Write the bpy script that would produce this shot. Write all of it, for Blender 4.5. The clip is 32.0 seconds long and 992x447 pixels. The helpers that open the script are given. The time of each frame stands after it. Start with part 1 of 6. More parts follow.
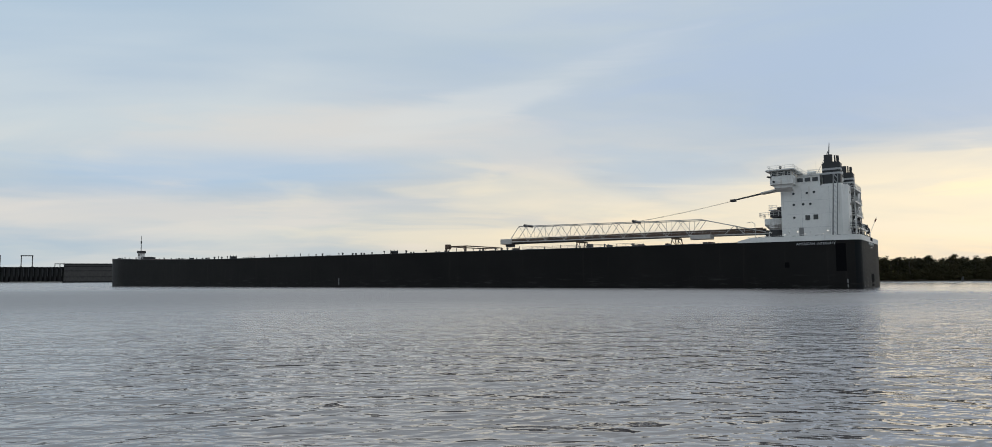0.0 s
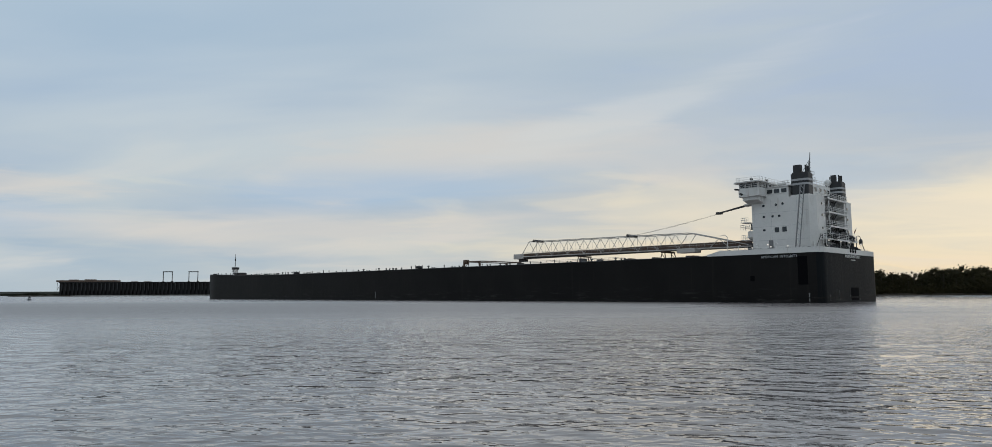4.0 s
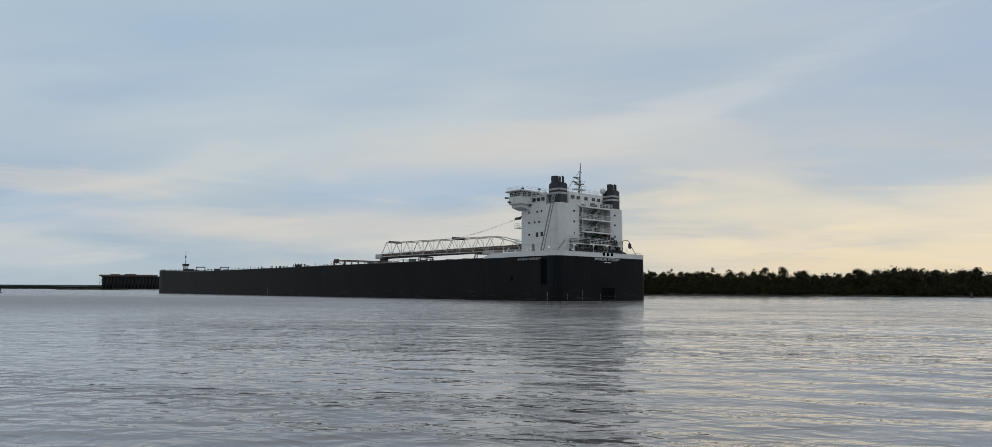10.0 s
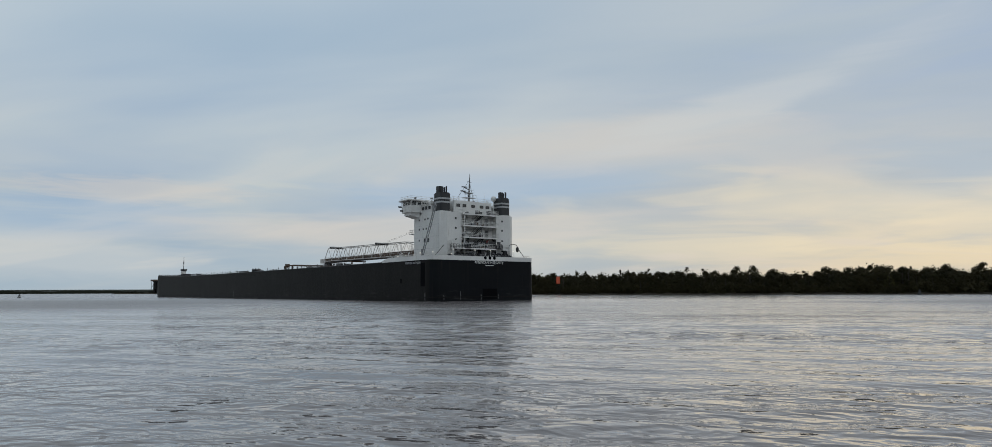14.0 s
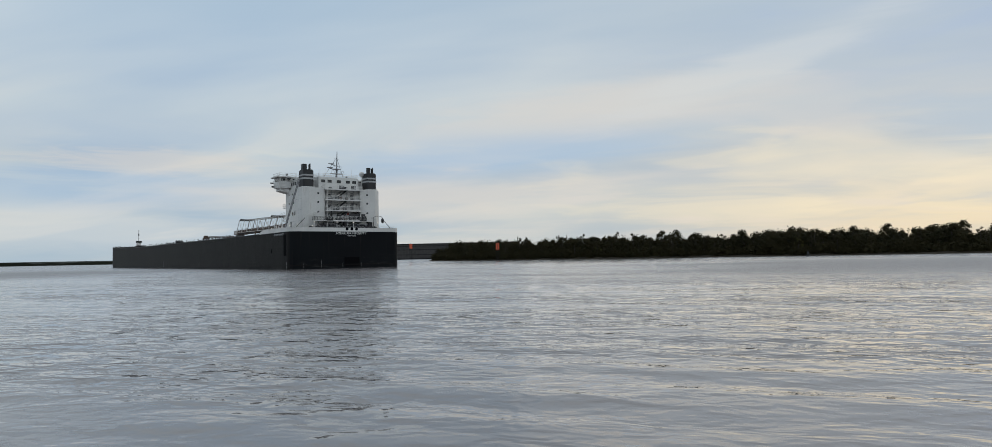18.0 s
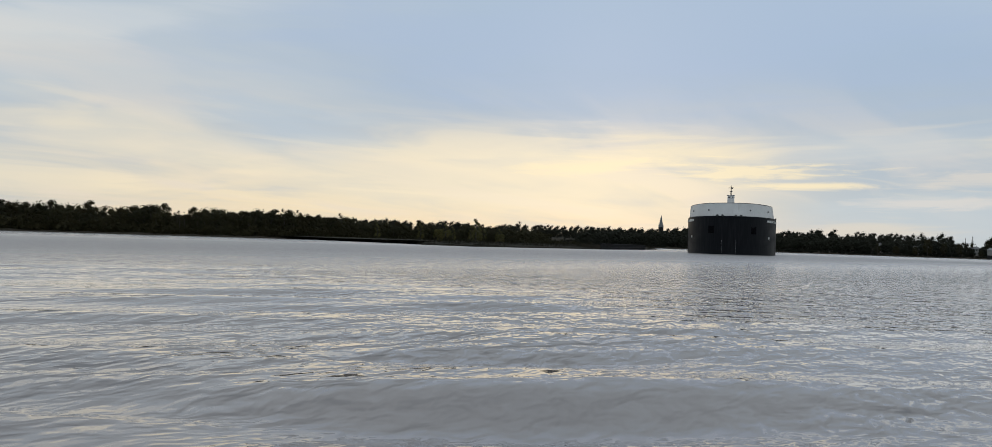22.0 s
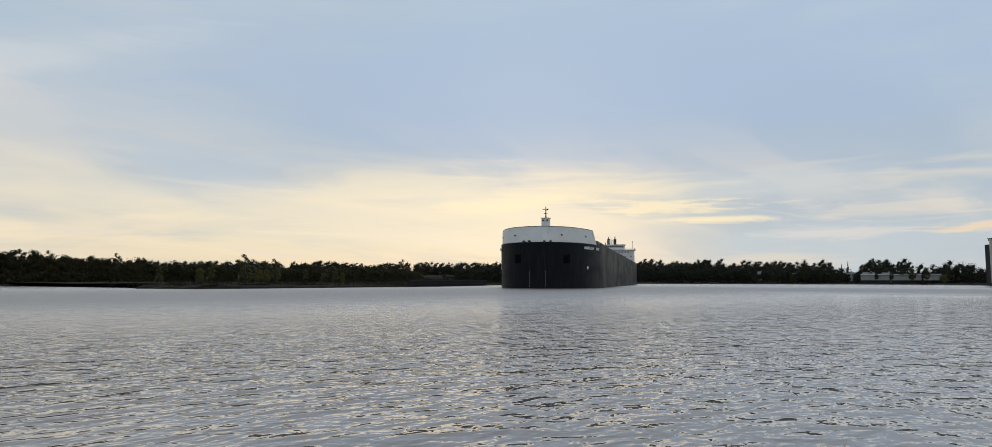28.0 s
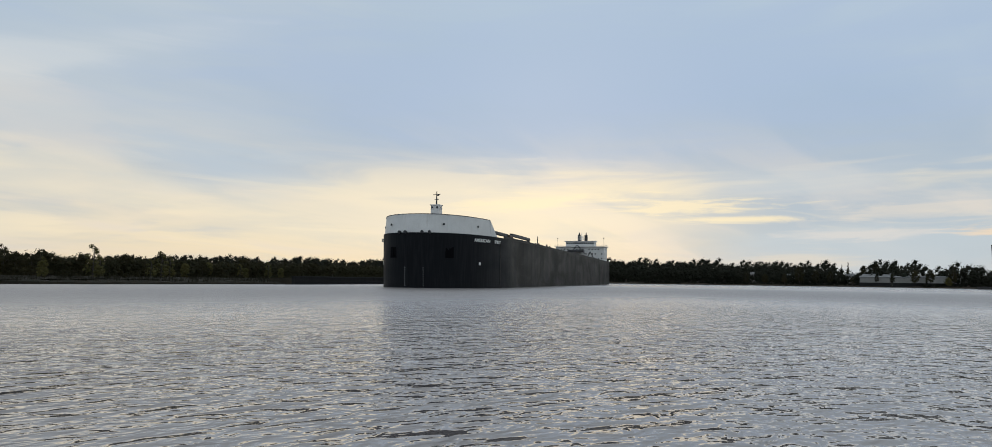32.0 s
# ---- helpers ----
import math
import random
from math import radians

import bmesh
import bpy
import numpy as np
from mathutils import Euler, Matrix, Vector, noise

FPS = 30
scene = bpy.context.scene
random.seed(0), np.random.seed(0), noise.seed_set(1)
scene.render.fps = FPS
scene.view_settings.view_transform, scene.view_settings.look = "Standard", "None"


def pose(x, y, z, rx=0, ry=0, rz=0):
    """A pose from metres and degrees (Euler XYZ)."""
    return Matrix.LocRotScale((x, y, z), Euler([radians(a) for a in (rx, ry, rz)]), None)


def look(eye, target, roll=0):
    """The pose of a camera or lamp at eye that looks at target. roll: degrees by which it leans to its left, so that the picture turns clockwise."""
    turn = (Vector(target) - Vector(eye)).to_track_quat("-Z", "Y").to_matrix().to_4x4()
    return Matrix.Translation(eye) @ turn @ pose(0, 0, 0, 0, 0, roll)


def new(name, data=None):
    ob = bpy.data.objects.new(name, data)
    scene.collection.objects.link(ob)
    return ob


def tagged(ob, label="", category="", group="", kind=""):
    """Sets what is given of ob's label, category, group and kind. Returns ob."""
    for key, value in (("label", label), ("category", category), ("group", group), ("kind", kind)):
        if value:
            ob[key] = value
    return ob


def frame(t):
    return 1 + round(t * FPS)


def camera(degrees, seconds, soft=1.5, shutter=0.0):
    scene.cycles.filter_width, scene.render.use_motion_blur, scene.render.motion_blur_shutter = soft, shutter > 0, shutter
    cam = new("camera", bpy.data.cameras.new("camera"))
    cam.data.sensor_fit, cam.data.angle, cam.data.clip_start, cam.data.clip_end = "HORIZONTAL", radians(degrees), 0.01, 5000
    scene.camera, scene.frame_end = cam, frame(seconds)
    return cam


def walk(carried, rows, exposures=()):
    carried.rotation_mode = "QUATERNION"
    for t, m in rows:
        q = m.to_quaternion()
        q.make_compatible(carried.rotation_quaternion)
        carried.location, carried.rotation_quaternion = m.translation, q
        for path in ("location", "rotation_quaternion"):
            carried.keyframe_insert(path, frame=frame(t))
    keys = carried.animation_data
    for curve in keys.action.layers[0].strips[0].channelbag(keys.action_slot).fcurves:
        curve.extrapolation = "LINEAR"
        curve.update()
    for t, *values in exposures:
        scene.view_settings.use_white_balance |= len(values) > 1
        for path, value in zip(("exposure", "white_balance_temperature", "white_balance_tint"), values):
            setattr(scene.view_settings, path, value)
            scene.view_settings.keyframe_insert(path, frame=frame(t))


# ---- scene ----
cam = camera(71.6, 32.0, soft=0.8)
PATH = [
    (0, (20.53, -0.67, 2.43), (32.40, 98.30, 10.42), -0.31),
    (0.5, (25.96, -1.51, 2.42), (34.47, 97.77, 10.86), -0.27),
    (1, (31.39, -2.39, 2.42), (37.10, 97.04, 11.38), -0.31),
    (1.5, (36.62, -3.21, 2.42), (39.41, 96.21, 12.79), -0.18),
    (2, (41.80, -4.15, 2.41), (41.59, 95.32, 12.75), 0.01),
    (2.5, (46.69, -5.10, 2.41), (42.67, 94.39, 11.73), 0.10),
    (4.5, (65.40, -10.51, 2.37), (55.04, 88.36, 13.22), -0.09),
    (5, (70.96, -11.51, 2.37), (58.51, 86.22, 19.52), 0.72),
    (5.5, (76.52, -12.13, 2.36), (62.45, 85.55, 18.52), 0.86),
    (6, (81.91, -12.43, 2.36), (66.04, 85.16, 17.39), -0.20),
    (6.5, (87.46, -12.68, 2.36), (70.23, 84.90, 15.88), -1.28),
    (7, (92.93, -13.03, 2.36), (74.71, 84.41, 15.57), -1.19),
    (7.5, (98.30, -13.56, 2.37), (79.20, 84.11, 12.14), -0.90),
    (8, (103.67, -14.17, 2.37), (84.78, 83.33, 14.04), -0.10),
    (8.5, (109.22, -14.65, 2.37), (91.28, 83.06, 13.81), 0.09),
    (9, (114.81, -15.14, 2.38), (97.62, 82.72, 13.71), 0.21),
    (9.5, (120.41, -15.54, 2.38), (103.64, 82.55, 12.24), 0.21),
    (10, (126.05, -15.78, 2.39), (109.10, 82.31, 12.00), 0.22),
    (10.5, (131.69, -16.02, 2.41), (114.11, 82.09, 10.43), 0.11),
    (11, (137.33, -16.32, 2.42), (118.49, 81.56, 10.47), 0.08),
    (11.5, (142.87, -16.63, 2.43), (121.90, 80.77, 11.01), 0.17),
    (12, (148.28, -16.97, 2.44), (126.02, 79.92, 13.22), 0.28),
    (12.5, (153.88, -17.33, 2.44), (131.02, 79.52, 12.33), 0.33),
    (13, (159.47, -17.79, 2.44), (136.11, 78.93, 12.48), 0.01),
    (13.5, (164.98, -18.27, 2.44), (141.13, 78.35, 12.25), -0.10),
    (15.5, (186.64, -19.43, 2.43), (155.14, 75.04, 11.47), -0.83),
    (16, (192.65, -19.70, 2.42), (157.64, 73.67, 9.88), -0.75),
    (16.5, (198.60, -20.08, 2.41), (160.22, 72.04, 8.72), -1.11),
    (17, (204.51, -20.45, 2.39), (164.05, 70.86, 7.25), -1.46),
    (17.5, (210.34, -20.63, 2.38), (172.63, 71.87, 6.98), -1.23),
    (18, (216.07, -20.45, 2.37), (188.96, 75.69, 7.16), -1.10),
    (18.5, (221.56, -20.01, 2.36), (212.20, 79.45, 6.84), -1.43),
    (19, (226.83, -19.40, 2.35), (232.44, 80.39, 5.56), -1.12),
    (19.5, (232.06, -18.66, 2.35), (248.02, 80.00, 5.71), 0.39),
    (20, (237.36, -17.88, 2.35), (263.04, 78.71, 5.66), 1.47),
    (20.5, (242.75, -17.02, 2.35), (280.84, 75.34, 6.56), 1.79),
    (21, (248.23, -15.99, 2.35), (298.25, 70.45, 7.45), 1.93),
    (21.5, (253.73, -14.90, 2.35), (309.06, 68.24, 7.55), 1.95),
    (22, (259.25, -13.89, 2.36), (320.54, 65.09, 4.85), 1.88),
    (22.5, (264.85, -12.91, 2.36), (331.51, 61.63, 3.39), 1.82),
    (23, (270.46, -11.82, 2.36), (341.72, 58.24, 6.09), 1.33),
    (23.5, (276.08, -10.65, 2.37), (349.45, 57.25, 4.66), 1.06),
    (24, (281.72, -9.79, 2.37), (355.15, 58.05, 4.95), 0.79),
    (24.5, (287.52, -9.17, 2.37), (361.34, 58.22, 5.24), 0.63),
    (25, (293.43, -8.64, 2.37), (367.53, 58.41, 5.93), 0.45),
    (25.5, (299.38, -8.20, 2.37), (373.55, 58.73, 6.89), 0.36),
    (26, (305.33, -7.86, 2.38), (379.16, 59.32, 8.28), 0.28),
    (26.5, (311.19, -7.63, 2.38), (384.43, 60.14, 9.00), 0.36),
    (28.5, (334.32, -8.28, 2.42), (403.21, 63.72, 10.71), -0.08),
    (29, (340.57, -8.69, 2.44), (409.31, 63.53, 9.99), -0.06),
    (29.5, (346.94, -9.04, 2.45), (415.61, 63.17, 10.89), -0.02),
    (30, (353.43, -9.25, 2.48), (422.20, 62.81, 11.31), -0.04),
    (30.5, (360.19, -9.41, 2.50), (429.37, 62.33, 10.65), 0.08),
    (31, (367.32, -9.65, 2.53), (436.88, 61.72, 10.77), 0.13),
    (31.5, (374.61, -9.97, 2.56), (444.07, 61.49, 10.84), 0.47),
    (32, (381.80, -10.37, 2.59), (449.28, 62.99, 10.63), 0.73),
]
walk(cam, [(t, look(eye, target, roll)) for t, eye, target, roll in PATH],
     exposures=[(0, 0.09), (1, 0.05), (2, -0.04), (6, -0.04), (9, -0.06), (12, -0.11), (16, -0.15), (17, -0.02), (20, 0.03), (22, 0.0), (32, 0.02)])

# ---- light: a veiled evening sky, the low sun behind cloud ----
SUN_AZ, SUN_EL = 47.0, 11.0          # degrees clockwise from +y, and above the horizon
GLOW_AZ = 37.0                       # bearing of the thin, bright part of the cloud
sun_way = Vector((math.sin(radians(SUN_AZ)) * math.cos(radians(SUN_EL)),
                  math.cos(radians(SUN_AZ)) * math.cos(radians(SUN_EL)), math.sin(radians(SUN_EL))))
sun = new("sun", bpy.data.lights.new("sun", "SUN"))
sun.data.energy, sun.data.angle, sun.data.color = 0.3, radians(120), (1.0, 0.88, 0.72)
sun.matrix_world = look(sun_way * 800, (0, 0, 0))


class Nodes:
    """Short hand for building node trees."""

    def __init__(self, tree):
        self.tree = tree
        tree.nodes.clear()

    def add(self, kind, **inputs):
        n = self.tree.nodes.new(kind)
        for k, v in inputs.items():
            self.set(n, k.replace("_", " "), v)
        return n

    def set(self, n, key, v):
        sock = n.inputs[int(key)] if key.isdigit() else n.inputs[key]
        if isinstance(v, bpy.types.NodeSocket):
            self.tree.links.new(v, sock)
        else:
            sock.default_value = v

    def math(self, op, a, b=0.0, clamp=False):
        n = self.tree.nodes.new("ShaderNodeMath")
        n.operation, n.use_clamp = op, clamp
        self.set(n, "0", a)
        self.set(n, "1", b)
        return n.outputs[0]

    def mix(self, fac, a, b, blend="MIX"):
        n = self.tree.nodes.new("ShaderNodeMix")
        n.data_type, n.blend_type = "RGBA", blend
        self.set(n, "0", fac)
        self.set(n, "6", a)
        self.set(n, "7", b)
        return n.outputs[2]

    def ramp(self, fac, stops, smooth=False):
        n = self.tree.nodes.new("ShaderNodeValToRGB")
        if smooth:
            n.color_ramp.interpolation = "EASE"
        els = n.color_ramp.elements
        while len(els) < len(stops):
            els.new(0.5)
        for e, (pos, col) in zip(els, stops):
            e.position, e.color = pos, col if len(col) == 4 else (*col, 1)
        self.tree.links.new(fac, n.inputs[0])
        return n.outputs[0]

    def span(self, v, a, b, c=0.0, d=1.0):
        n = self.tree.nodes.new("ShaderNodeMapRange")
        n.interpolation_type = "SMOOTHSTEP"
        for k, x in enumerate((v, a, b, c, d)):
            self.set(n, str(k), x)
        return n.outputs[0]

    def noise(self, vec, scale, detail=4.0, rough=0.55, lac=2.0, distort=0.0):
        n = self.tree.nodes.new("ShaderNodeTexNoise")
        for k, x in (("Vector", vec), ("Scale", scale), ("Detail", detail), ("Roughness", rough), ("Lacunarity", lac), ("Distortion", distort)):
            self.set(n, k, x)
        return n.outputs[0]

    def stretch(self, vec, loc=(0, 0, 0), rot=(0, 0, 0), scale=(1, 1, 1)):
        n = self.tree.nodes.new("ShaderNodeMapping")
        self.set(n, "Vector", vec)
        n.inputs["Location"].default_value, n.inputs["Rotation"].default_value, n.inputs["Scale"].default_value = loc, rot, scale
        return n.outputs[0]


def make_world():
    world = bpy.data.worlds.new("evening_sky")
    world.use_nodes = True
    scene.world = world
    k = Nodes(world.node_tree)
    sky = k.add("ShaderNodeTexSky")
    sky.sky_type, sky.sun_disc = "NISHITA", False
    sky.sun_elevation, sky.sun_rotation = radians(SUN_EL), radians(SUN_AZ)
    clear = k.add("ShaderNodeBackground", Color=sky.outputs[0], Strength=0.06)
    way = k.add("ShaderNodeTexCoord").outputs["Generated"]
    sep = k.add("ShaderNodeSeparateXYZ", Vector=way)
    x, y, z = sep.outputs
    up = k.math("MAXIMUM", z, 0.0)
    # nearness to the sun's bearing
    flat = k.math("ADD", k.math("MULTIPLY", x, math.sin(radians(GLOW_AZ))), k.math("MULTIPLY", y, math.cos(radians(GLOW_AZ))))
    aside = k.math("SUBTRACT", k.math("MULTIPLY", x, math.cos(radians(GLOW_AZ))), k.math("MULTIPLY", y, math.sin(radians(GLOW_AZ))))
    cover = k.span(aside, 0.26, 0.52, 1.0, 0.0)          # thicker cloud to the east of the glow
    near_sun = k.math("MULTIPLY", k.span(flat, 0.62, 0.97), cover)
    # cloud sheet seen from below: soft masses that draw together towards the horizon
    d = k.math("ADD", up, 0.2)
    sheet = k.add("ShaderNodeCombineXYZ", X=k.math("DIVIDE", x, d), Y=k.math("DIVIDE", y, d), Z=0.0).outputs[0]
    broad = k.noise(k.stretch(sheet, (3.1, 0.7, 0), (0, 0, radians(-30)), (0.6, 1.0, 1)), 0.8, 4, 0.5, distort=0.4)
    fine = k.noise(k.stretch(sheet, (0.4, 2.2, 0), (0, 0, radians(-38)), (0.45, 1.0, 1)), 1.8, 5, 0.5, distort=0.7)
    mass = k.math("ADD", k.math("MULTIPLY", broad, 0.75), k.math("MULTIPLY", fine, 0.25))
    high = k.ramp(up, [(0.0, (0.64, 0.65, 0.62)), (0.12, (0.63, 0.665, 0.66)), (0.3, (0.60, 0.67, 0.72)), (0.55, (0.68, 0.74, 0.78)), (1.0, (0.74, 0.79, 0.82))])
    blue = k.ramp(up, [(0.0, (0.45, 0.54, 0.61)), (0.12, (0.38, 0.49, 0.62)), (0.24, (0.36, 0.48, 0.64)), (0.33, (0.40, 0.52, 0.65)), (0.55, (0.54, 0.63, 0.72)), (1.0, (0.64, 0.71, 0.78))])
    gap = k.math("MULTIPLY", k.span(mass, 0.30, 0.66), k.math("SUBTRACT", 1.0, k.math("MULTIPLY", k.span(flat, 0.60, 0.92), k.span(aside, -0.40, 0.05, 0.35, 0.85))))
    veil = k.mix(gap, blue, high)
    warm = k.ramp(up, [(0.0, (0.82, 0.70, 0.50)), (0.06, (0.87, 0.77, 0.57)), (0.15, (0.88, 0.80, 0.64)), (0.3, (0.80, 0.78, 0.72)), (1.0, (0.5, 0.56, 0.64))])
    band = k.math("MULTIPLY", k.span(z, 0.09, 0.19, 1.0, 0.0), near_sun)
    streak = k.span(k.math("ADD", k.math("MULTIPLY", fine, 0.65), k.math("MULTIPLY", broad, 0.35)), 0.36, 0.58, 0.45, 1.0)
    cloud = k.mix(k.math("MULTIPLY", band, streak, True), veil, warm)
    level = k.noise(k.stretch(way, scale=(2.0, 2.0, 17)), 1.5, 4, 0.5, distort=0.6)
    lit = k.math("MULTIPLY", k.math("MULTIPLY", k.span(level, 0.50, 0.66), k.math("MULTIPLY", k.span(z, 0.02, 0.06), k.span(z, 0.13, 0.20, 1.0, 0.0))), k.math("MULTIPLY", k.span(flat, 0.55, 0.95, 0.22, 0.45), k.span(cover, 0.0, 1.0, 1.0, 1.0)))
    cloud = k.mix(lit, cloud, (1.0, 0.87, 0.62, 1))
    dull = k.math("MULTIPLY", k.math("MULTIPLY", k.span(level, 0.47, 0.34), k.span(z, 0.20, 0.10)), 0.35)
    cloud = k.mix(dull, cloud, (0.50, 0.56, 0.62, 1))
    low = k.math("MULTIPLY", k.span(z, 0.10, 0.26, 1.0, 0.0), k.span(z, 0.0, 0.05))
    pale = k.mix(k.math("MULTIPLY", k.math("MULTIPLY", low, k.span(fine, 0.46, 0.64)), k.span(cover, 0.0, 1.0, 0.45, 0.5)), cloud, (0.74, 0.70, 0.66, 1))
    pale = k.mix(1.0, pale, k.mix(k.math("MULTIPLY", k.span(flat, 0.25, 0.92), k.math("SUBTRACT", 1.0, k.math("MULTIPLY", k.span(z, 0.17, 0.27, 0.0, 0.75), k.span(aside, -0.25, 0.15)))), (0.965, 1.0, 1.02, 1), (1.035, 1.0, 0.965, 1)), "MULTIPLY")
    # single clouds and gaps: bearing, elevation, half width and half height in degrees, slope, ragged edge, colour, weight
    bearing = k.math("MULTIPLY", k.math("ARCTAN2", x, y), 180 / math.pi)
    lift = k.math("MULTIPLY", k.math("ARCSINE", z), 180 / math.pi)
    ragged = k.math("SUBTRACT", k.noise(k.stretch(way, (0.3, 0.1, 0.2), scale=(1.7, 1.7, 13.0)), 2.6, 5, 0.55, distort=0.5), 0.5)
    wisp = k.math("SUBTRACT", k.noise(k.stretch(way, (0.1, 0.4, 0.6), scale=(2.6, 2.6, 24.0)), 4.2, 5, 0.6, distort=0.8), 0.5)
    BLUE, GREY, PALE, ROSE, CREAM, GOLD = (0.39, 0.54, 0.72, 1), (0.50, 0.59, 0.68, 1), (0.68, 0.71, 0.71, 1), (0.74, 0.69, 0.63, 1), (0.86, 0.78, 0.61, 1), (1.0, 0.85, 0.56, 1)
    for az, el, wide, tall, slope, edge, col, weight in (
            (52, 17, 46, 7.5, 0.0, 1.4, (0.40, 0.51, 0.70, 1), 0.55), (-14, 8.4, 17, 2.6, 0.09, 1.6, BLUE, 0.65), (-48, 9.6, 14, 1.7, 0.02, 1.5, GREY, 0.5), (-46, 5.4, 13, 1.8, 0.0, 1.5, BLUE, 0.5),
            (-5, 11.8, 15, 2.4, 0.06, 2.2, ROSE, 0.5), (6, 14.4, 15, 1.7, 0.28, 2.2, PALE, 0.5), (-20, 5.2, 22, 2.0, 0.04, 1.8, ROSE, 0.6), (-42, 7.6, 9, 1.1, 0.0, 1.5, ROSE, 0.5), (-48, 2.6, 12, 1.8, 0.0, 1.2, PALE, 0.5),
            (11, 7.2, 9, 2.2, 0.0, 1.8, CREAM, 0.45), (21, 8.4, 9, 2.3, -0.06, 1.8, GREY, 0.55), (38, 5.2, 21, 4.2, 0.0, 1.6, CREAM, 0.5), (53, 7.6, 10, 1.5, -0.02, 3.2, GOLD, 0.5), (58, 6.0, 7, 0.7, 0.0, 3.6, GOLD, 0.7),
            (46, 6.4, 8, 0.7, 0.05, 2.6, GOLD, 0.6), (66, 7.6, 9, 1.5, 0.0, 1.6, (0.58, 0.63, 0.66, 1), 0.6), (72, 2.6, 14, 2.4, 0.0, 1.4, (0.52, 0.60, 0.66, 1), 0.75), (62, 4.9, 5.5, 0.32, 0.0, 2.0, GOLD, 0.8),
            (75, 5.2, 9, 0.75, 0.02, 2.4, (0.80, 0.72, 0.62, 1), 0.55), (79.5, 3.9, 2.6, 0.45, 0.05, 3.4, (0.96, 0.72, 0.48, 1), 0.7), (70, 3.6, 6, 0.5, 0.0, 2.4, (0.76, 0.71, 0.66, 1), 0.6), (67, 1.6, 5, 0.8, 0.0, 1.6, (0.80, 0.70, 0.56, 1), 0.5)):
        u = k.math("DIVIDE", k.math("SUBTRACT", bearing, az), wide)
        v = k.math("DIVIDE", k.math("SUBTRACT", k.math("SUBTRACT", lift, el), k.math("MULTIPLY", k.math("SUBTRACT", bearing, az), slope)), tall)
        far = k.math("ADD", k.math("SQRT", k.math("ADD", k.math("MULTIPLY", u, u), k.math("MULTIPLY", v, v))), k.math("MULTIPLY", ragged if tall > 1.2 else wisp, edge))
        pale = k.mix(k.math("MULTIPLY", k.span(far, 0.25, 1.25, 1.0, 0.0), weight), pale, col)
    overcast = k.add("ShaderNodeBackground", Color=pale, Strength=1.0)
    both = k.add("ShaderNodeMixShader")
    both.inputs[0].default_value = 0.95
    k.tree.links.new(clear.outputs[0], both.inputs[1])
    k.tree.links.new(overcast.outputs[0], both.inputs[2])
    k.tree.links.new(both.outputs[0], k.add("ShaderNodeOutputWorld").inputs[0])


make_world()


# ---- materials ----
def material(name, build):
    m = bpy.data.materials.new(name)
    m.use_nodes = True
    k = Nodes(m.node_tree)
    out = k.add("ShaderNodeOutputMaterial")
    k.tree.links.new(build(k), out.inputs[0])
    return m


def bump(k, height, strength, distance):
    return k.add("ShaderNodeBump", Height=height, Strength=strength, Distance=distance).outputs[0]


def paint(name, a, b, rough=0.5, stain=(0.12, 0.07, 0.04), stains=0.25, size=0.15, metal=0.0, relief=0.02):
    """Weathered paint: two tones in soft patches, vertical rust runs, fine grain."""
    def build(k):
        at = k.add("ShaderNodeTexCoord").outputs["Object"]
        patch = k.noise(at, size, 5, 0.6)
        grain = k.noise(at, size * 18, 4, 0.6)
        run = k.noise(k.stretch(at, scale=(1, 1, 0.08)), size * 9, 5, 0.65)
        col = k.mix(k.span(patch, 0.3, 0.7), (*a, 1), (*b, 1))
        col = k.mix(k.math("MULTIPLY", k.span(grain, 0.35, 0.75), 0.25), col, (*[c * 0.7 for c in a], 1))
        col = k.mix(k.math("MULTIPLY", k.span(run, 0.58, 0.78), stains), col, (*stain, 1))
        r = k.span(patch, 0.2, 0.8, rough - 0.08, rough + 0.1)
        s = k.add("ShaderNodeBsdfPrincipled", Base_Color=col, Roughness=r, Metallic=metal)
        k.set(s, "Normal", bump(k, k.math("ADD", grain, k.math("MULTIPLY", patch, 2)), 0.3, relief))
        return s.outputs[0]
    return material(name, build)


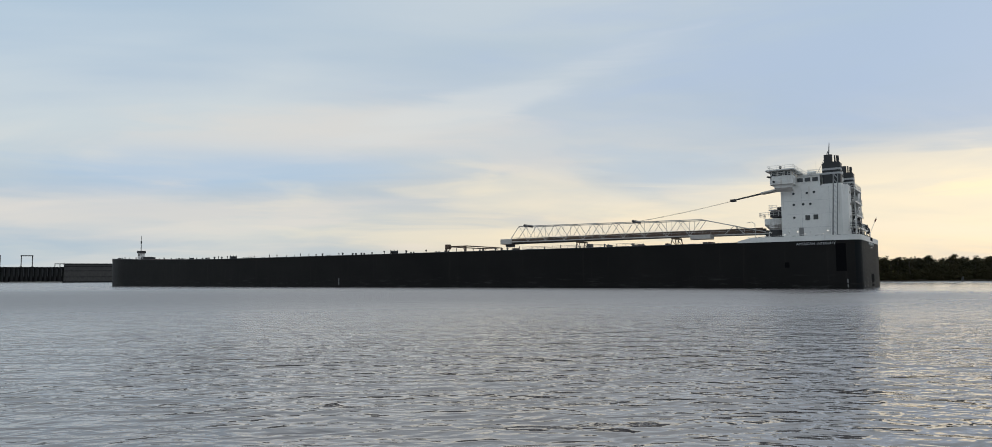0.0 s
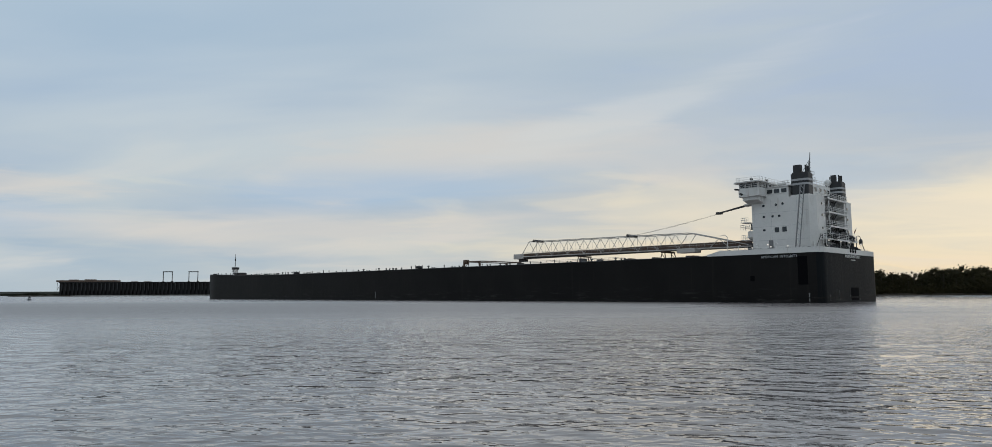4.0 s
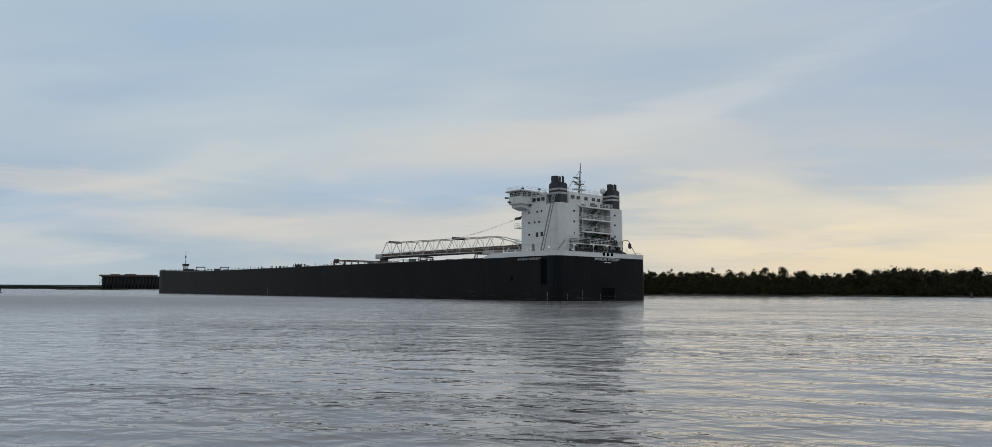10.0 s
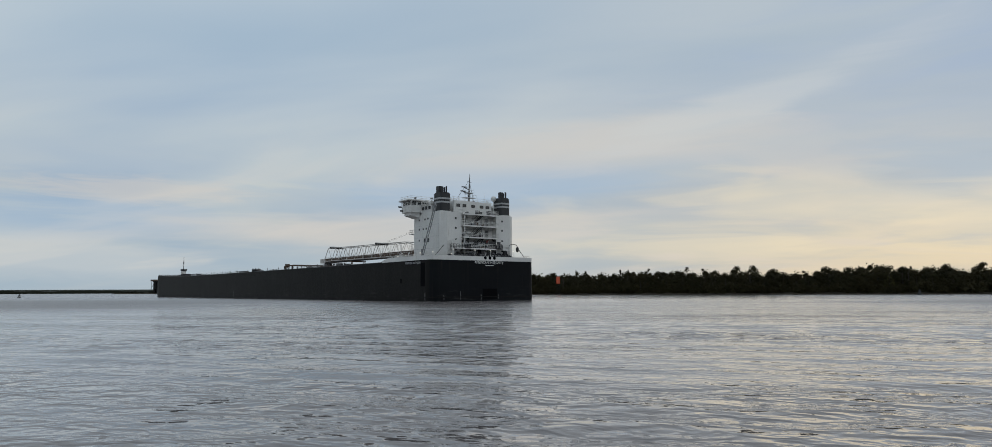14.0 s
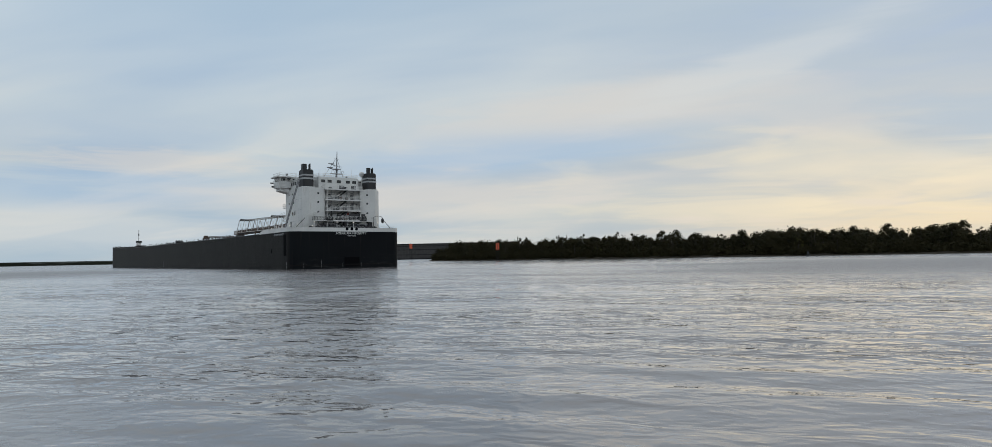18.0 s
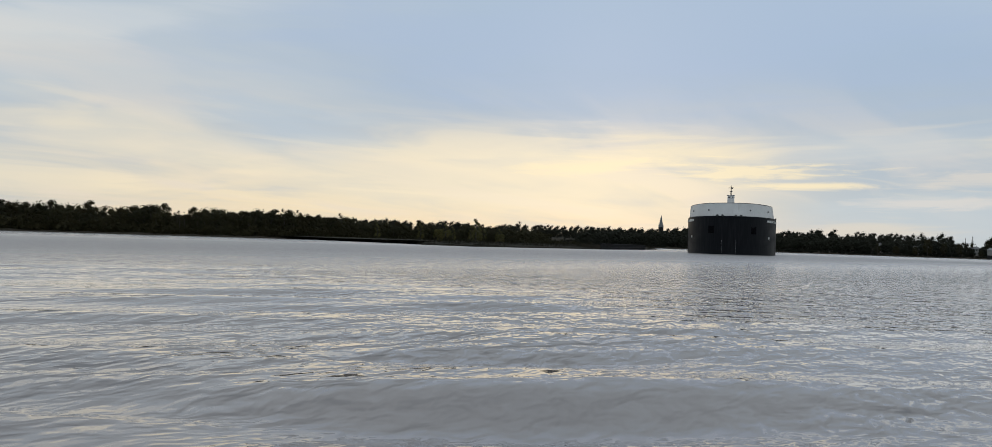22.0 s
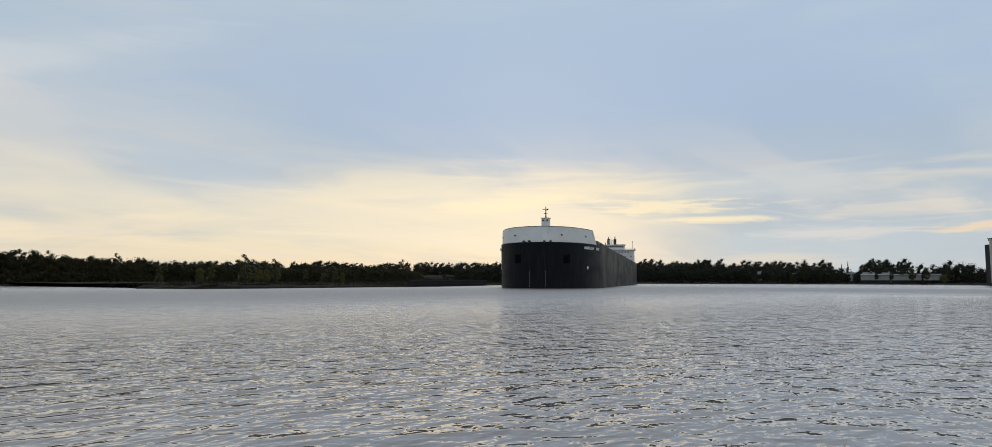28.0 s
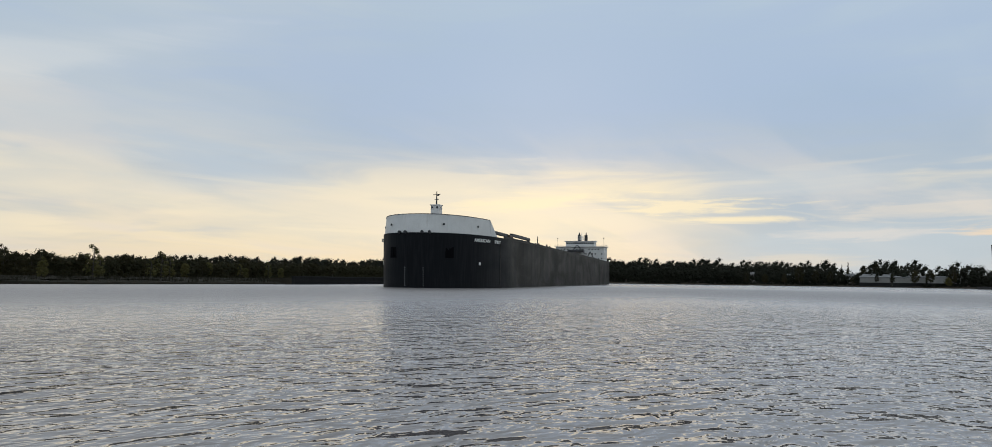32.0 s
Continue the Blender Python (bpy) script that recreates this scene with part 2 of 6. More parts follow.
def hull_paint(name, a, b):
    """Dark hull plating: strakes and butts with faint welds, scuffs low down, rust runs."""
    def build(k):
        at = k.add("ShaderNodeTexCoord").outputs["Object"]
        x, y, z = k.add("ShaderNodeSeparateXYZ", Vector=at).outputs
        along = k.math("ADD", x, k.math("MULTIPLY", y, 0.83))
        plate = k.add("ShaderNodeTexBrick", Vector=k.add("ShaderNodeCombineXYZ", X=along, Y=z, Z=0.0).outputs[0], Scale=1.0)
        for key, v in (("Color1", (0.42, 0.42, 0.42, 1)), ("Color2", (0.58, 0.58, 0.58, 1)), ("Mortar", (0.2, 0.2, 0.2, 1)), ("Mortar Size", 0.02), ("Brick Width", 11.0), ("Row Height", 2.6), ("Mortar Smooth", 0.6)):
            plate.inputs[key].default_value = v
        patch = k.noise(at, 0.07, 5, 0.6)
        grain = k.noise(at, 2.2, 5, 0.65)
        run = k.noise(k.stretch(at, scale=(1, 1, 0.05)), 0.9, 6, 0.65)
        ripple = k.noise(k.stretch(at, scale=(1, 1, 0.25)), 0.42, 2, 0.5)
        col = k.mix(k.span(patch, 0.3, 0.7), (*a, 1), (*b, 1))
        col = k.mix(0.3, col, k.mix(1.0, col, plate.outputs[0], "MULTIPLY"), "MIX")
        col = k.mix(k.math("MULTIPLY", k.span(run, 0.55, 0.8), 0.5), col, (0.032, 0.027, 0.024, 1))
        scuff = k.math("MULTIPLY", k.span(k.noise(k.stretch(at, scale=(0.15, 0.15, 1)), 1.2, 5, 0.7), 0.52, 0.7), k.span(z, 0.4, 4.5, 0.4, 0.0))
        col = k.mix(scuff, col, (0.07, 0.068, 0.066, 1))
        s = k.add("ShaderNodeBsdfPrincipled", Base_Color=col, Roughness=k.span(grain, 0.3, 0.7, 0.5, 0.66), Specular_IOR_Level=0.09)
        h = k.math("ADD", k.math("MULTIPLY", ripple, 0.8), k.math("ADD", k.math("MULTIPLY", plate.outputs[0], 0.12), k.math("MULTIPLY", grain, 0.05)))
        k.set(s, "Normal", bump(k, h, 0.5, 0.12))
        return s.outputs[0]
    return material(name, build)


def worn_build(k):
    """Old hull paint: tall pale streaks, soft brown patches, long scrapes, faint plate butts."""
    at = k.add("ShaderNodeTexCoord").outputs["Object"]
    streak = k.noise(k.stretch(at, loc=(0, 0, 0.4), scale=(1, 1, 0.07)), 0.22, 5, 0.6)
    thin = k.noise(k.stretch(at, scale=(1, 1, 0.05)), 1.6, 4, 0.6)
    patch = k.noise(k.stretch(at, scale=(1, 1, 1.6)), 0.06, 5, 0.6, distort=0.6)
    scrape = k.noise(k.stretch(at, scale=(0.06, 0.06, 1)), 0.9, 4, 0.6)
    col = k.mix(k.span(streak, 0.36, 0.66), (0.010, 0.0098, 0.0095, 1), (0.036, 0.032, 0.027, 1))
    col = k.mix(k.math("MULTIPLY", k.span(thin, 0.45, 0.7), 0.45), col, (0.018, 0.017, 0.017, 1))
    col = k.mix(k.math("MULTIPLY", k.span(patch, 0.42, 0.62), 0.6), col, (0.018, 0.016, 0.014, 1))
    col = k.mix(k.math("MULTIPLY", k.span(scrape, 0.56, 0.7), 0.3), col, (0.055, 0.049, 0.042, 1))
    x = k.add("ShaderNodeSeparateXYZ", Vector=at).outputs[0]
    fore = k.span(k.math("ADD", x, k.math("MULTIPLY", patch, 16.0)), 272.0, 288.0)
    col = k.mix(fore, col, k.mix(k.span(thin, 0.4, 0.7), (0.007, 0.008, 0.010, 1), (0.013, 0.014, 0.016, 1)))
    s = k.add("ShaderNodeBsdfPrincipled", Base_Color=col, Roughness=k.span(patch, 0.3, 0.7, 0.45, 0.62), Specular_IOR_Level=0.09)
    k.set(s, "Normal", bump(k, k.math("ADD", streak, k.math("MULTIPLY", thin, 0.3)), 0.4, 0.12))
    return s.outputs[0]


def silo_build(k):
    """Old slip-formed concrete: each silo weathered in its own tall dark runs and pale patches."""
    ob = k.add("ShaderNodeObjectInfo").outputs["Random"]
    shift = k.add("ShaderNodeCombineXYZ", X=k.math("MULTIPLY", ob, 90.0), Y=k.math("MULTIPLY", ob, 37.0), Z=k.math("MULTIPLY", ob, 51.0)).outputs[0]
    moved = k.tree.nodes.new("ShaderNodeVectorMath")
    moved.operation = "ADD"
    k.tree.links.new(k.add("ShaderNodeTexCoord").outputs["Object"], moved.inputs[0])
    k.tree.links.new(shift, moved.inputs[1])
    at = moved.outputs[0]
    run = k.noise(k.stretch(at, scale=(1, 1, 0.10)), 0.32, 4, 0.6)
    patch = k.noise(k.stretch(at, scale=(1, 1, 0.4)), 0.2, 5, 0.65)
    grain = k.noise(at, 2.0, 4, 0.6)
    col = k.mix(k.span(patch, 0.3, 0.7), (0.50, 0.47, 0.44, 1), (0.33, 0.31, 0.30, 1))
    col = k.mix(k.math("MULTIPLY", k.span(run, 0.47, 0.66), 0.7), col, (0.075, 0.07, 0.066, 1))
    col = k.mix(k.math("MULTIPLY", k.span(grain, 0.5, 0.75), 0.3), col, (0.14, 0.13, 0.12, 1))
    s = k.add("ShaderNodeBsdfPrincipled", Base_Color=col, Roughness=0.92, Specular_IOR_Level=0.2)
    k.set(s, "Normal", bump(k, grain, 0.4, 0.05))
    return s.outputs[0]


LEE = 0.085          # mean lean of the chop, away from the wind
WATER_IOR = 1.70


def water_build(k):
    """Murky river water: true slopes of a height field of chop and ripples over the modelled swell, flatter in slicks."""
    at = k.add("ShaderNodeTexCoord").outputs["Object"]
    x, y, z = k.add("ShaderNodeSeparateXYZ", Vector=at).outputs
    gust = k.noise(k.stretch(at, rot=(0, 0, 0.5), scale=(0.5, 1.4, 1)), 0.022, 4, 0.55, distort=0.8)
    xx = k.math("ADD", x, k.math("MULTIPLY", k.math("SUBTRACT", gust, 0.5), 70.0))
    # wind chop at both ends of the reach, slick water left by the ships' screws between them
    slick = k.math("MULTIPLY", k.span(xx, 62.0, 120.0), k.span(xx, 286.0, 262.0))
    slick = k.math("MULTIPLY", slick, k.math("SUBTRACT", 1.0, k.math("MULTIPLY", k.span(y, 30.0, 42.0), k.span(xx, 195.0, 235.0))))
    trail = k.noise(k.stretch(at, rot=(0, 0, 0.06), scale=(0.14, 1.0, 1)), 0.12, 4, 0.55, distort=0.9)
    lanes = k.span(trail, 0.46, 0.62, 0.27, 1.0)
    patch = k.span(gust, 0.36, 0.60, 0.66, 0.92)
    calm = k.math("ADD", k.math("MULTIPLY", slick, lanes), k.math("MULTIPLY", k.math("SUBTRACT", 1.0, slick), patch))
    # (waves a metre, octaves, turn of the crests, squeeze along them, height in metres)
    layers = ((0.30, 1, -0.50, 0.5, 0.15), (0.9, 1.5, -0.12, 0.6, 0.20), (1.9, 2, 0.30, 0.6, 0.18), (5.0, 1, -0.2, 0.65, 0.035))
    STEP = 0.04
    out = k.math("MAXIMUM", y, k.math("MULTIPLY", k.math("SUBTRACT", x, 420.0), 0.9))          # the open reach, away from the track

    def height(where):
        total = None
        for scale, detail, turn, squeeze, tall in layers:
            h = k.math("MULTIPLY", k.noise(k.stretch(where, loc=(0, 0, 0.43), rot=(0, 0, turn), scale=(squeeze, 1.0, 1)), scale, detail, 0.5, distort=0.35), tall)
            total = h if total is None else k.math("ADD", total, h)
        return total

    here = height(at)
    east = k.math("SUBTRACT", here, height(k.stretch(at, loc=(STEP, 0, 0))))
    north = k.math("SUBTRACT", here, height(k.stretch(at, loc=(0, STEP, 0))))
    # crests lean over: short steep faces to the south, long gentle backs
    north = k.math("SUBTRACT", k.math("MULTIPLY", north, 1.05), k.math("MULTIPLY", k.math("ABSOLUTE", north), 0.42))
    steep = k.math("MULTIPLY", k.math("MULTIPLY", calm, k.span(out, 40.0, 180.0, 1.1, 0.55)), 1.0 / STEP)
    # the chop is steeper on its lee side
    lee = k.math("MULTIPLY", k.span(calm, 0.0, 1.0, 0.32, 1.0), k.math("MULTIPLY", k.span(out, -5.0, 60.0, 0.2, 0.9), k.span(out, 110.0, 230.0, 1.0, 0.3)))
    tilt = k.add("ShaderNodeCombineXYZ", X=k.math("ADD", k.math("MULTIPLY", east, steep), k.math("MULTIPLY", lee, k.span(x, 150.0, 310.0, 0.012, -0.060))), Y=k.math("ADD", k.math("MULTIPLY", north, steep), k.math("MULTIPLY", lee, -LEE)), Z=0.0).outputs[0]
    whole = k.tree.nodes.new("ShaderNodeVectorMath")
    whole.operation = "ADD"
    k.tree.links.new(k.add("ShaderNodeNewGeometry").outputs["Normal"], whole.inputs[0])
    k.tree.links.new(tilt, whole.inputs[1])
    n = k.tree.nodes.new("ShaderNodeVectorMath")
    n.operation = "NORMALIZE"
    k.tree.links.new(whole.outputs[0], n.inputs[0])
    col = k.mix(gust, (0.165, 0.148, 0.149, 1), (0.185, 0.167, 0.166, 1))
    s = k.add("ShaderNodeBsdfPrincipled", Base_Color=col, Roughness=k.math("MULTIPLY", k.math("MULTIPLY", k.span(out, 8.0, 90.0, 0.05, 0.40), k.span(out, 110.0, 230.0, 1.0, 0.6)), k.math("SUBTRACT", 1.0, k.math("MULTIPLY", slick, 0.6))), IOR=WATER_IOR)
    k.set(s, "Normal", n.outputs[0])
    return s.outputs[0]


def earth_build(a, b, scale=0.25):
    def build(k):
        at = k.add("ShaderNodeTexCoord").outputs["Object"]
        n, g = k.noise(at, scale, 5, 0.6), k.noise(at, scale * 14, 4, 0.6)
        col = k.mix(k.span(n, 0.3, 0.7), (*a, 1), (*b, 1))
        col = k.mix(k.math("MULTIPLY", g, 0.4), col, (*[c * 0.5 for c in a], 1))
        s = k.add("ShaderNodeBsdfPrincipled", Base_Color=col, Roughness=0.95, Specular_IOR_Level=0.1)
        k.set(s, "Normal", bump(k, k.math("ADD", g, n), 0.7, 0.3))
        return s.outputs[0]
    return build


def leaf_build(a, b, c):
    """Foliage: tone changes tree by tree and clump by clump, some light passes through."""
    def build(k):
        ob = k.add("ShaderNodeObjectInfo").outputs["Random"]
        isl = k.add("ShaderNodeNewGeometry").outputs["Random Per Island"]
        col = k.mix(ob, (*a, 1), (*b, 1))
        col = k.mix(k.math("MULTIPLY", isl, 0.6), col, (*c, 1))
        s = k.add("ShaderNodeBsdfPrincipled", Base_Color=col, Roughness=0.8, Specular_IOR_Level=0.12)
        t = k.add("ShaderNodeBsdfTranslucent", Color=col)
        m = k.add("ShaderNodeMixShader")
        m.inputs[0].default_value = 0.15
        k.tree.links.new(s.outputs[0], m.inputs[1])
        k.tree.links.new(t.outputs[0], m.inputs[2])
        return m.outputs[0]
    return build


def plain(name, col, rough=0.5, metal=0.0):
    def build(k):
        at = k.add("ShaderNodeTexCoord").outputs["Object"]
        g = k.noise(at, 3.0, 5, 0.65)
        c = k.mix(k.span(g, 0.35, 0.75), (*col, 1), (*[v * 0.62 for v in col], 1))
        s = k.add("ShaderNodeBsdfPrincipled", Base_Color=c, Roughness=rough, Metallic=metal)
        k.set(s, "Normal", bump(k, g, 0.2, 0.02))
        return s.outputs[0]
    return material(name, build)


def glow(name, col, strength):
    def build(k):
        return k.add("ShaderNodeEmission", Color=(*col, 1), Strength=strength).outputs[0]
    return material(name, build)


def glass_build(k):
    at = k.add("ShaderNodeTexCoord").outputs["Object"]
    return k.add("ShaderNodeBsdfPrincipled", Base_Color=k.mix(k.noise(at, 0.4), (0.012, 0.015, 0.018, 1), (0.03, 0.034, 0.038, 1)), Roughness=0.08, IOR=1.5).outputs[0]


M = {
    "water": material("river_water", water_build),
    "hull": hull_paint("black_hull_paint", (0.010, 0.0095, 0.0095), (0.015, 0.014, 0.0135)),
    # transom's shade put into the colour: a darker, bluer copy of the hull paint
    "hull_stern_shaded": hull_paint("shaded_blue_black_hull_paint", (0.005, 0.006, 0.008), (0.008, 0.010, 0.012)),
    "hull_worn": hull_paint("worn_grey_hull_paint", (0.034, 0.032, 0.030), (0.060, 0.056, 0.052)),
    "hull_streak": material("streaked_old_hull_paint", worn_build),
    "white": paint("white_ship_paint", (0.70, 0.69, 0.67), (0.60, 0.59, 0.57), 0.5, (0.26, 0.18, 0.12), 0.45),
    "grey": paint("grey_deck_paint", (0.20, 0.20, 0.20), (0.14, 0.14, 0.145), 0.6),
    "deck": paint("red_brown_deck_paint", (0.13, 0.065, 0.05), (0.09, 0.06, 0.05), 0.7),
    "boom": paint("pale_boom_paint", (0.50, 0.47, 0.44), (0.40, 0.38, 0.36), 0.5, (0.2, 0.12, 0.08), 0.4, 0.4),
    "black": paint("black_funnel_paint", (0.012, 0.013, 0.016), (0.02, 0.02, 0.022), 0.5, (0.06, 0.05, 0.045), 0.2),
    "dark": plain("dark_steel", (0.045, 0.045, 0.048), 0.55, 0.2),
    "rust": paint("rusty_steel", (0.12, 0.075, 0.05), (0.08, 0.06, 0.05), 0.8, (0.16, 0.07, 0.03), 0.5, 0.5),
    "cable": plain("wire_rope", (0.10, 0.10, 0.10), 0.6, 0.3),
    "glass": material("dark_window_glass", glass_build),
    "letter": plain("white_lettering_paint", (0.72, 0.72, 0.70), 0.5),
    "orange": plain("faded_orange_board", (0.78, 0.13, 0.05), 0.45),
    "concrete": paint("stained_concrete", (0.36, 0.35, 0.33), (0.27, 0.26, 0.25), 0.9, (0.12, 0.11, 0.10), 0.5, 0.2, 0.0, 0.05),
    "dock_face": paint("grimy_dock_face", (0.085, 0.078, 0.074), (0.060, 0.056, 0.054), 0.95, (0.030, 0.026, 0.024), 0.5, 0.2),
    "silo": material("streaked_silo_concrete", silo_build),
    "timber": paint("dark_dock_timber", (0.014, 0.0135, 0.0135), (0.009, 0.009, 0.0095), 0.95, (0.028, 0.021, 0.018), 0.4, 0.2),
    "earth": material("dark_shore_earth", earth_build((0.055, 0.045, 0.032), (0.035, 0.032, 0.024))),
    "reed": material("dry_reed", earth_build((0.034, 0.029, 0.019), (0.020, 0.020, 0.014), 0.6)),
    "bark": plain("grey_brown_bark", (0.06, 0.05, 0.042), 0.9),
    "leaf": material("dark_green_foliage", leaf_build((0.036, 0.032, 0.014), (0.020, 0.023, 0.012), (0.050, 0.039, 0.016))),
    "leaf_gold": material("yellowing_foliage", leaf_build((0.115, 0.105, 0.035), (0.085, 0.080, 0.030), (0.070, 0.058, 0.022))),
    "leaf_far": material("distant_woodland", leaf_build((0.019, 0.022, 0.014), (0.017, 0.020, 0.014), (0.028, 0.026, 0.017))),
    "void": material("unlit_opening", lambda k: k.add("ShaderNodeBsdfPrincipled", Base_Color=(0.004, 0.004, 0.005, 1), Roughness=0.9, Specular_IOR_Level=0.05).outputs[0]),
    "lamp": glow("lit_lamp", (1.0, 0.96, 0.88), 0.8),
    "flag": plain("red_flag_cloth", (0.20, 0.05, 0.045), 0.8),
    "roof": plain("grey_shingle_roof", (0.20, 0.20, 0.20), 0.8),
    "siding": plain("pale_house_siding", (0.27, 0.26, 0.24), 0.8),
    "steel_pale": paint("weathered_pale_steel", (0.42, 0.43, 0.44), (0.34, 0.34, 0.35), 0.6, (0.16, 0.11, 0.08), 0.4),
}


# ---- mesh helpers ----
def mesh_of(name, bm, mat, smooth=False):
    me = bpy.data.meshes.new(name)
    bm.to_mesh(me)
    bm.free()
    me.materials.append(mat)
    if smooth:
        for p in me.polygons:
            p.use_smooth = True
    return me


def part(name, bm, mat, parent, label="", smooth=False):
    """One mesh object under a thing or a part."""
    ob = new(name, mesh_of(name, bm, mat, smooth))
    ob.parent = parent
    return tagged(ob, label)


def thing(name, label, category, group="", at=None, kind=""):
    ob = new(name)
    if at is not None:
        ob.matrix_basis = at
    return tagged(ob, label, category, group, kind)


def box(bm, x0, x1, y0, y1, z0, z1, bevel=0.0, m=None):
    vs = [bm.verts.new((x, y, z)) for x in (x0, x1) for y in (y0, y1) for z in (z0, z1)]
    if m is not None:
        for v in vs:
            v.co = m @ v.co
    fs = [bm.faces.new([vs[i] for i in q]) for q in ((0, 1, 3, 2), (4, 6, 7, 5), (0, 4, 5, 1), (2, 3, 7, 6), (0, 2, 6, 4), (1, 5, 7, 3))]
    if bevel:
        es = {e for f in fs for e in f.edges}
        bmesh.ops.bevel(bm, geom=list(es), offset=bevel, segments=2, profile=0.6, affect="EDGES")
    return bm


def boxm(x0, x1, y0, y1, z0, z1, bevel=0.0, m=None):
    return box(bmesh.new(), x0, x1, y0, y1, z0, z1, bevel, m)


def rod(bm, a, b, r0, r1=None, n=6, caps=True):
    a, b = Vector(a), Vector(b)
    q = (b - a).to_track_quat("Z", "Y")
    r1 = r0 if r1 is None else r1
    rings = []
    for p, r in ((a, r0), (b, r1)):
        rings.append([bm.verts.new(p + q @ Vector((r * math.cos(2 * math.pi * i / n), r * math.sin(2 * math.pi * i / n), 0))) for i in range(n)])
    for i in range(n):
        bm.faces.new((rings[0][i], rings[0][(i + 1) % n], rings[1][(i + 1) % n], rings[1][i]))
    if caps:
        bm.faces.new(rings[0][::-1])
        bm.faces.new(rings[1])
    return bm


def rodm(a, b, r0, r1=None, n=6):
    return rod(bmesh.new(), a, b, r0, r1, n)


def prism(bm, outline, z0, z1):
    """An upright block over a counter-clockwise outline; z0 and z1 may be functions of the corner."""
    f0 = z0 if callable(z0) else (lambda x, y: z0)
    f1 = z1 if callable(z1) else (lambda x, y: z1)
    lo = [bm.verts.new((x, y, f0(x, y))) for x, y in outline]
    hi = [bm.verts.new((x, y, f1(x, y))) for x, y in outline]
    n = len(outline)
    for i in range(n):
        bm.faces.new((lo[i], lo[(i + 1) % n], hi[(i + 1) % n], hi[i]))
    bm.faces.new(hi)
    bm.faces.new(lo[::-1])
    return bm


def rounded(x0, x1, y0, y1, r, n=5):
    pts = []
    for cx, cy, a0 in ((x1 - r, y1 - r, 0), (x0 + r, y1 - r, 90), (x0 + r, y0 + r, 180), (x1 - r, y0 + r, 270)):
        for i in range(n + 1):
            a = radians(a0 + 90 * i / n)
            pts.append((cx + r * math.cos(a), cy + r * math.sin(a)))
    return pts


def lettering(text, size, depth, mat, parent, m, name="lettering", bold=0.0):
    cu = bpy.data.curves.new(name, "FONT")
    cu.body, cu.size, cu.extrude, cu.align_x, cu.align_y, cu.offset = text, size, depth, "CENTER", "CENTER", bold
    tmp = bpy.data.objects.new(name, cu)
    scene.collection.objects.link(tmp)
    me = bpy.data.meshes.new_from_object(tmp.evaluated_get(bpy.context.evaluated_depsgraph_get()))
    scene.collection.objects.unlink(tmp)
    bpy.data.objects.remove(tmp)
    me.materials.clear()
    me.materials.append(mat)
    ob = new(name, me)
    ob.parent = parent
    ob.matrix_basis = m
    return ob


# ---- water, ground ----
def spread_lines(lo, hi, step, far_lo, far_hi, grow=1.22):
    """Grid lines: even between lo and hi, then ever wider out to the far limits."""
    mid = list(np.arange(lo, hi, step))
    before, after = [], []
    d, p = step, lo
    while p > far_lo:
        d *= grow
        p = max(far_lo, p - d)
        before.append(p)
    d, p = step, mid[-1]
    while p < far_hi:
        d *= grow
        p = min(far_hi, p + d)
        after.append(p)
    return np.array(before[::-1] + mid + after)


def swell(X, Y):
    """Height of the long wash and swell: trains of low crests that come and go in patches."""
    rnd = random.Random(17)
    H = np.zeros_like(X)
    wob = 0.5 + 0.5 * np.sin(0.031 * X + 1.3 * np.sin(0.05 * Y + 0.6)) * np.cos(0.043 * Y - 0.017 * X + 0.8)
    wash = np.clip((X - 95) / 45, 0, 1) * np.clip((284 - X) / 16, 0, 1)
    bow_wave = np.exp(-((X - 266) / 11.0) ** 2)
    east = np.clip((X - 244) / 14, 0, 1)
    for i in range(32):
        wave = rnd.uniform(1.2, 3.4) if i % 4 else rnd.uniform(3.5, 6.0)
        turn = rnd.gauss(0.05, 0.22) if i % 2 else rnd.gauss(0.55, 0.13)
        kx, ky = 2 * math.pi / wave * math.sin(turn), 2 * math.pi / wave * math.cos(turn)
        amp = 0.0062 * wave * rnd.uniform(0.6, 1.3)
        pa, pb, pc = rnd.uniform(0, 6.3), rnd.uniform(0, 6.3), rnd.uniform(0, 6.3)
        env = np.clip(0.25 + np.sin(0.055 * X * rnd.uniform(0.6, 1.4) + pa) * np.sin(0.16 * Y * rnd.uniform(0.6, 1.4) + pb), 0, 1)
        H += amp * env * (1 - east if i % 2 else east) * np.sin(kx * X + ky * Y + pc + 0.6 * np.sin(0.11 * X + 0.23 * Y + pb))
    gain = 0.30 - 0.29 * np.clip((X - 274) / 10, 0, 1) + wash * (0.5 + 0.7 * wob) + 2.0 * bow_wave * np.exp(-((Y + 2) / 14.0) ** 2)
    edge = np.clip((X + 40) / 20, 0, 1) * np.clip((480 - X) / 20, 0, 1) * np.clip((56 - Y) / 25, 0, 1) * np.clip((Y + 24) / 3, 0, 1)
    return H * gain * edge


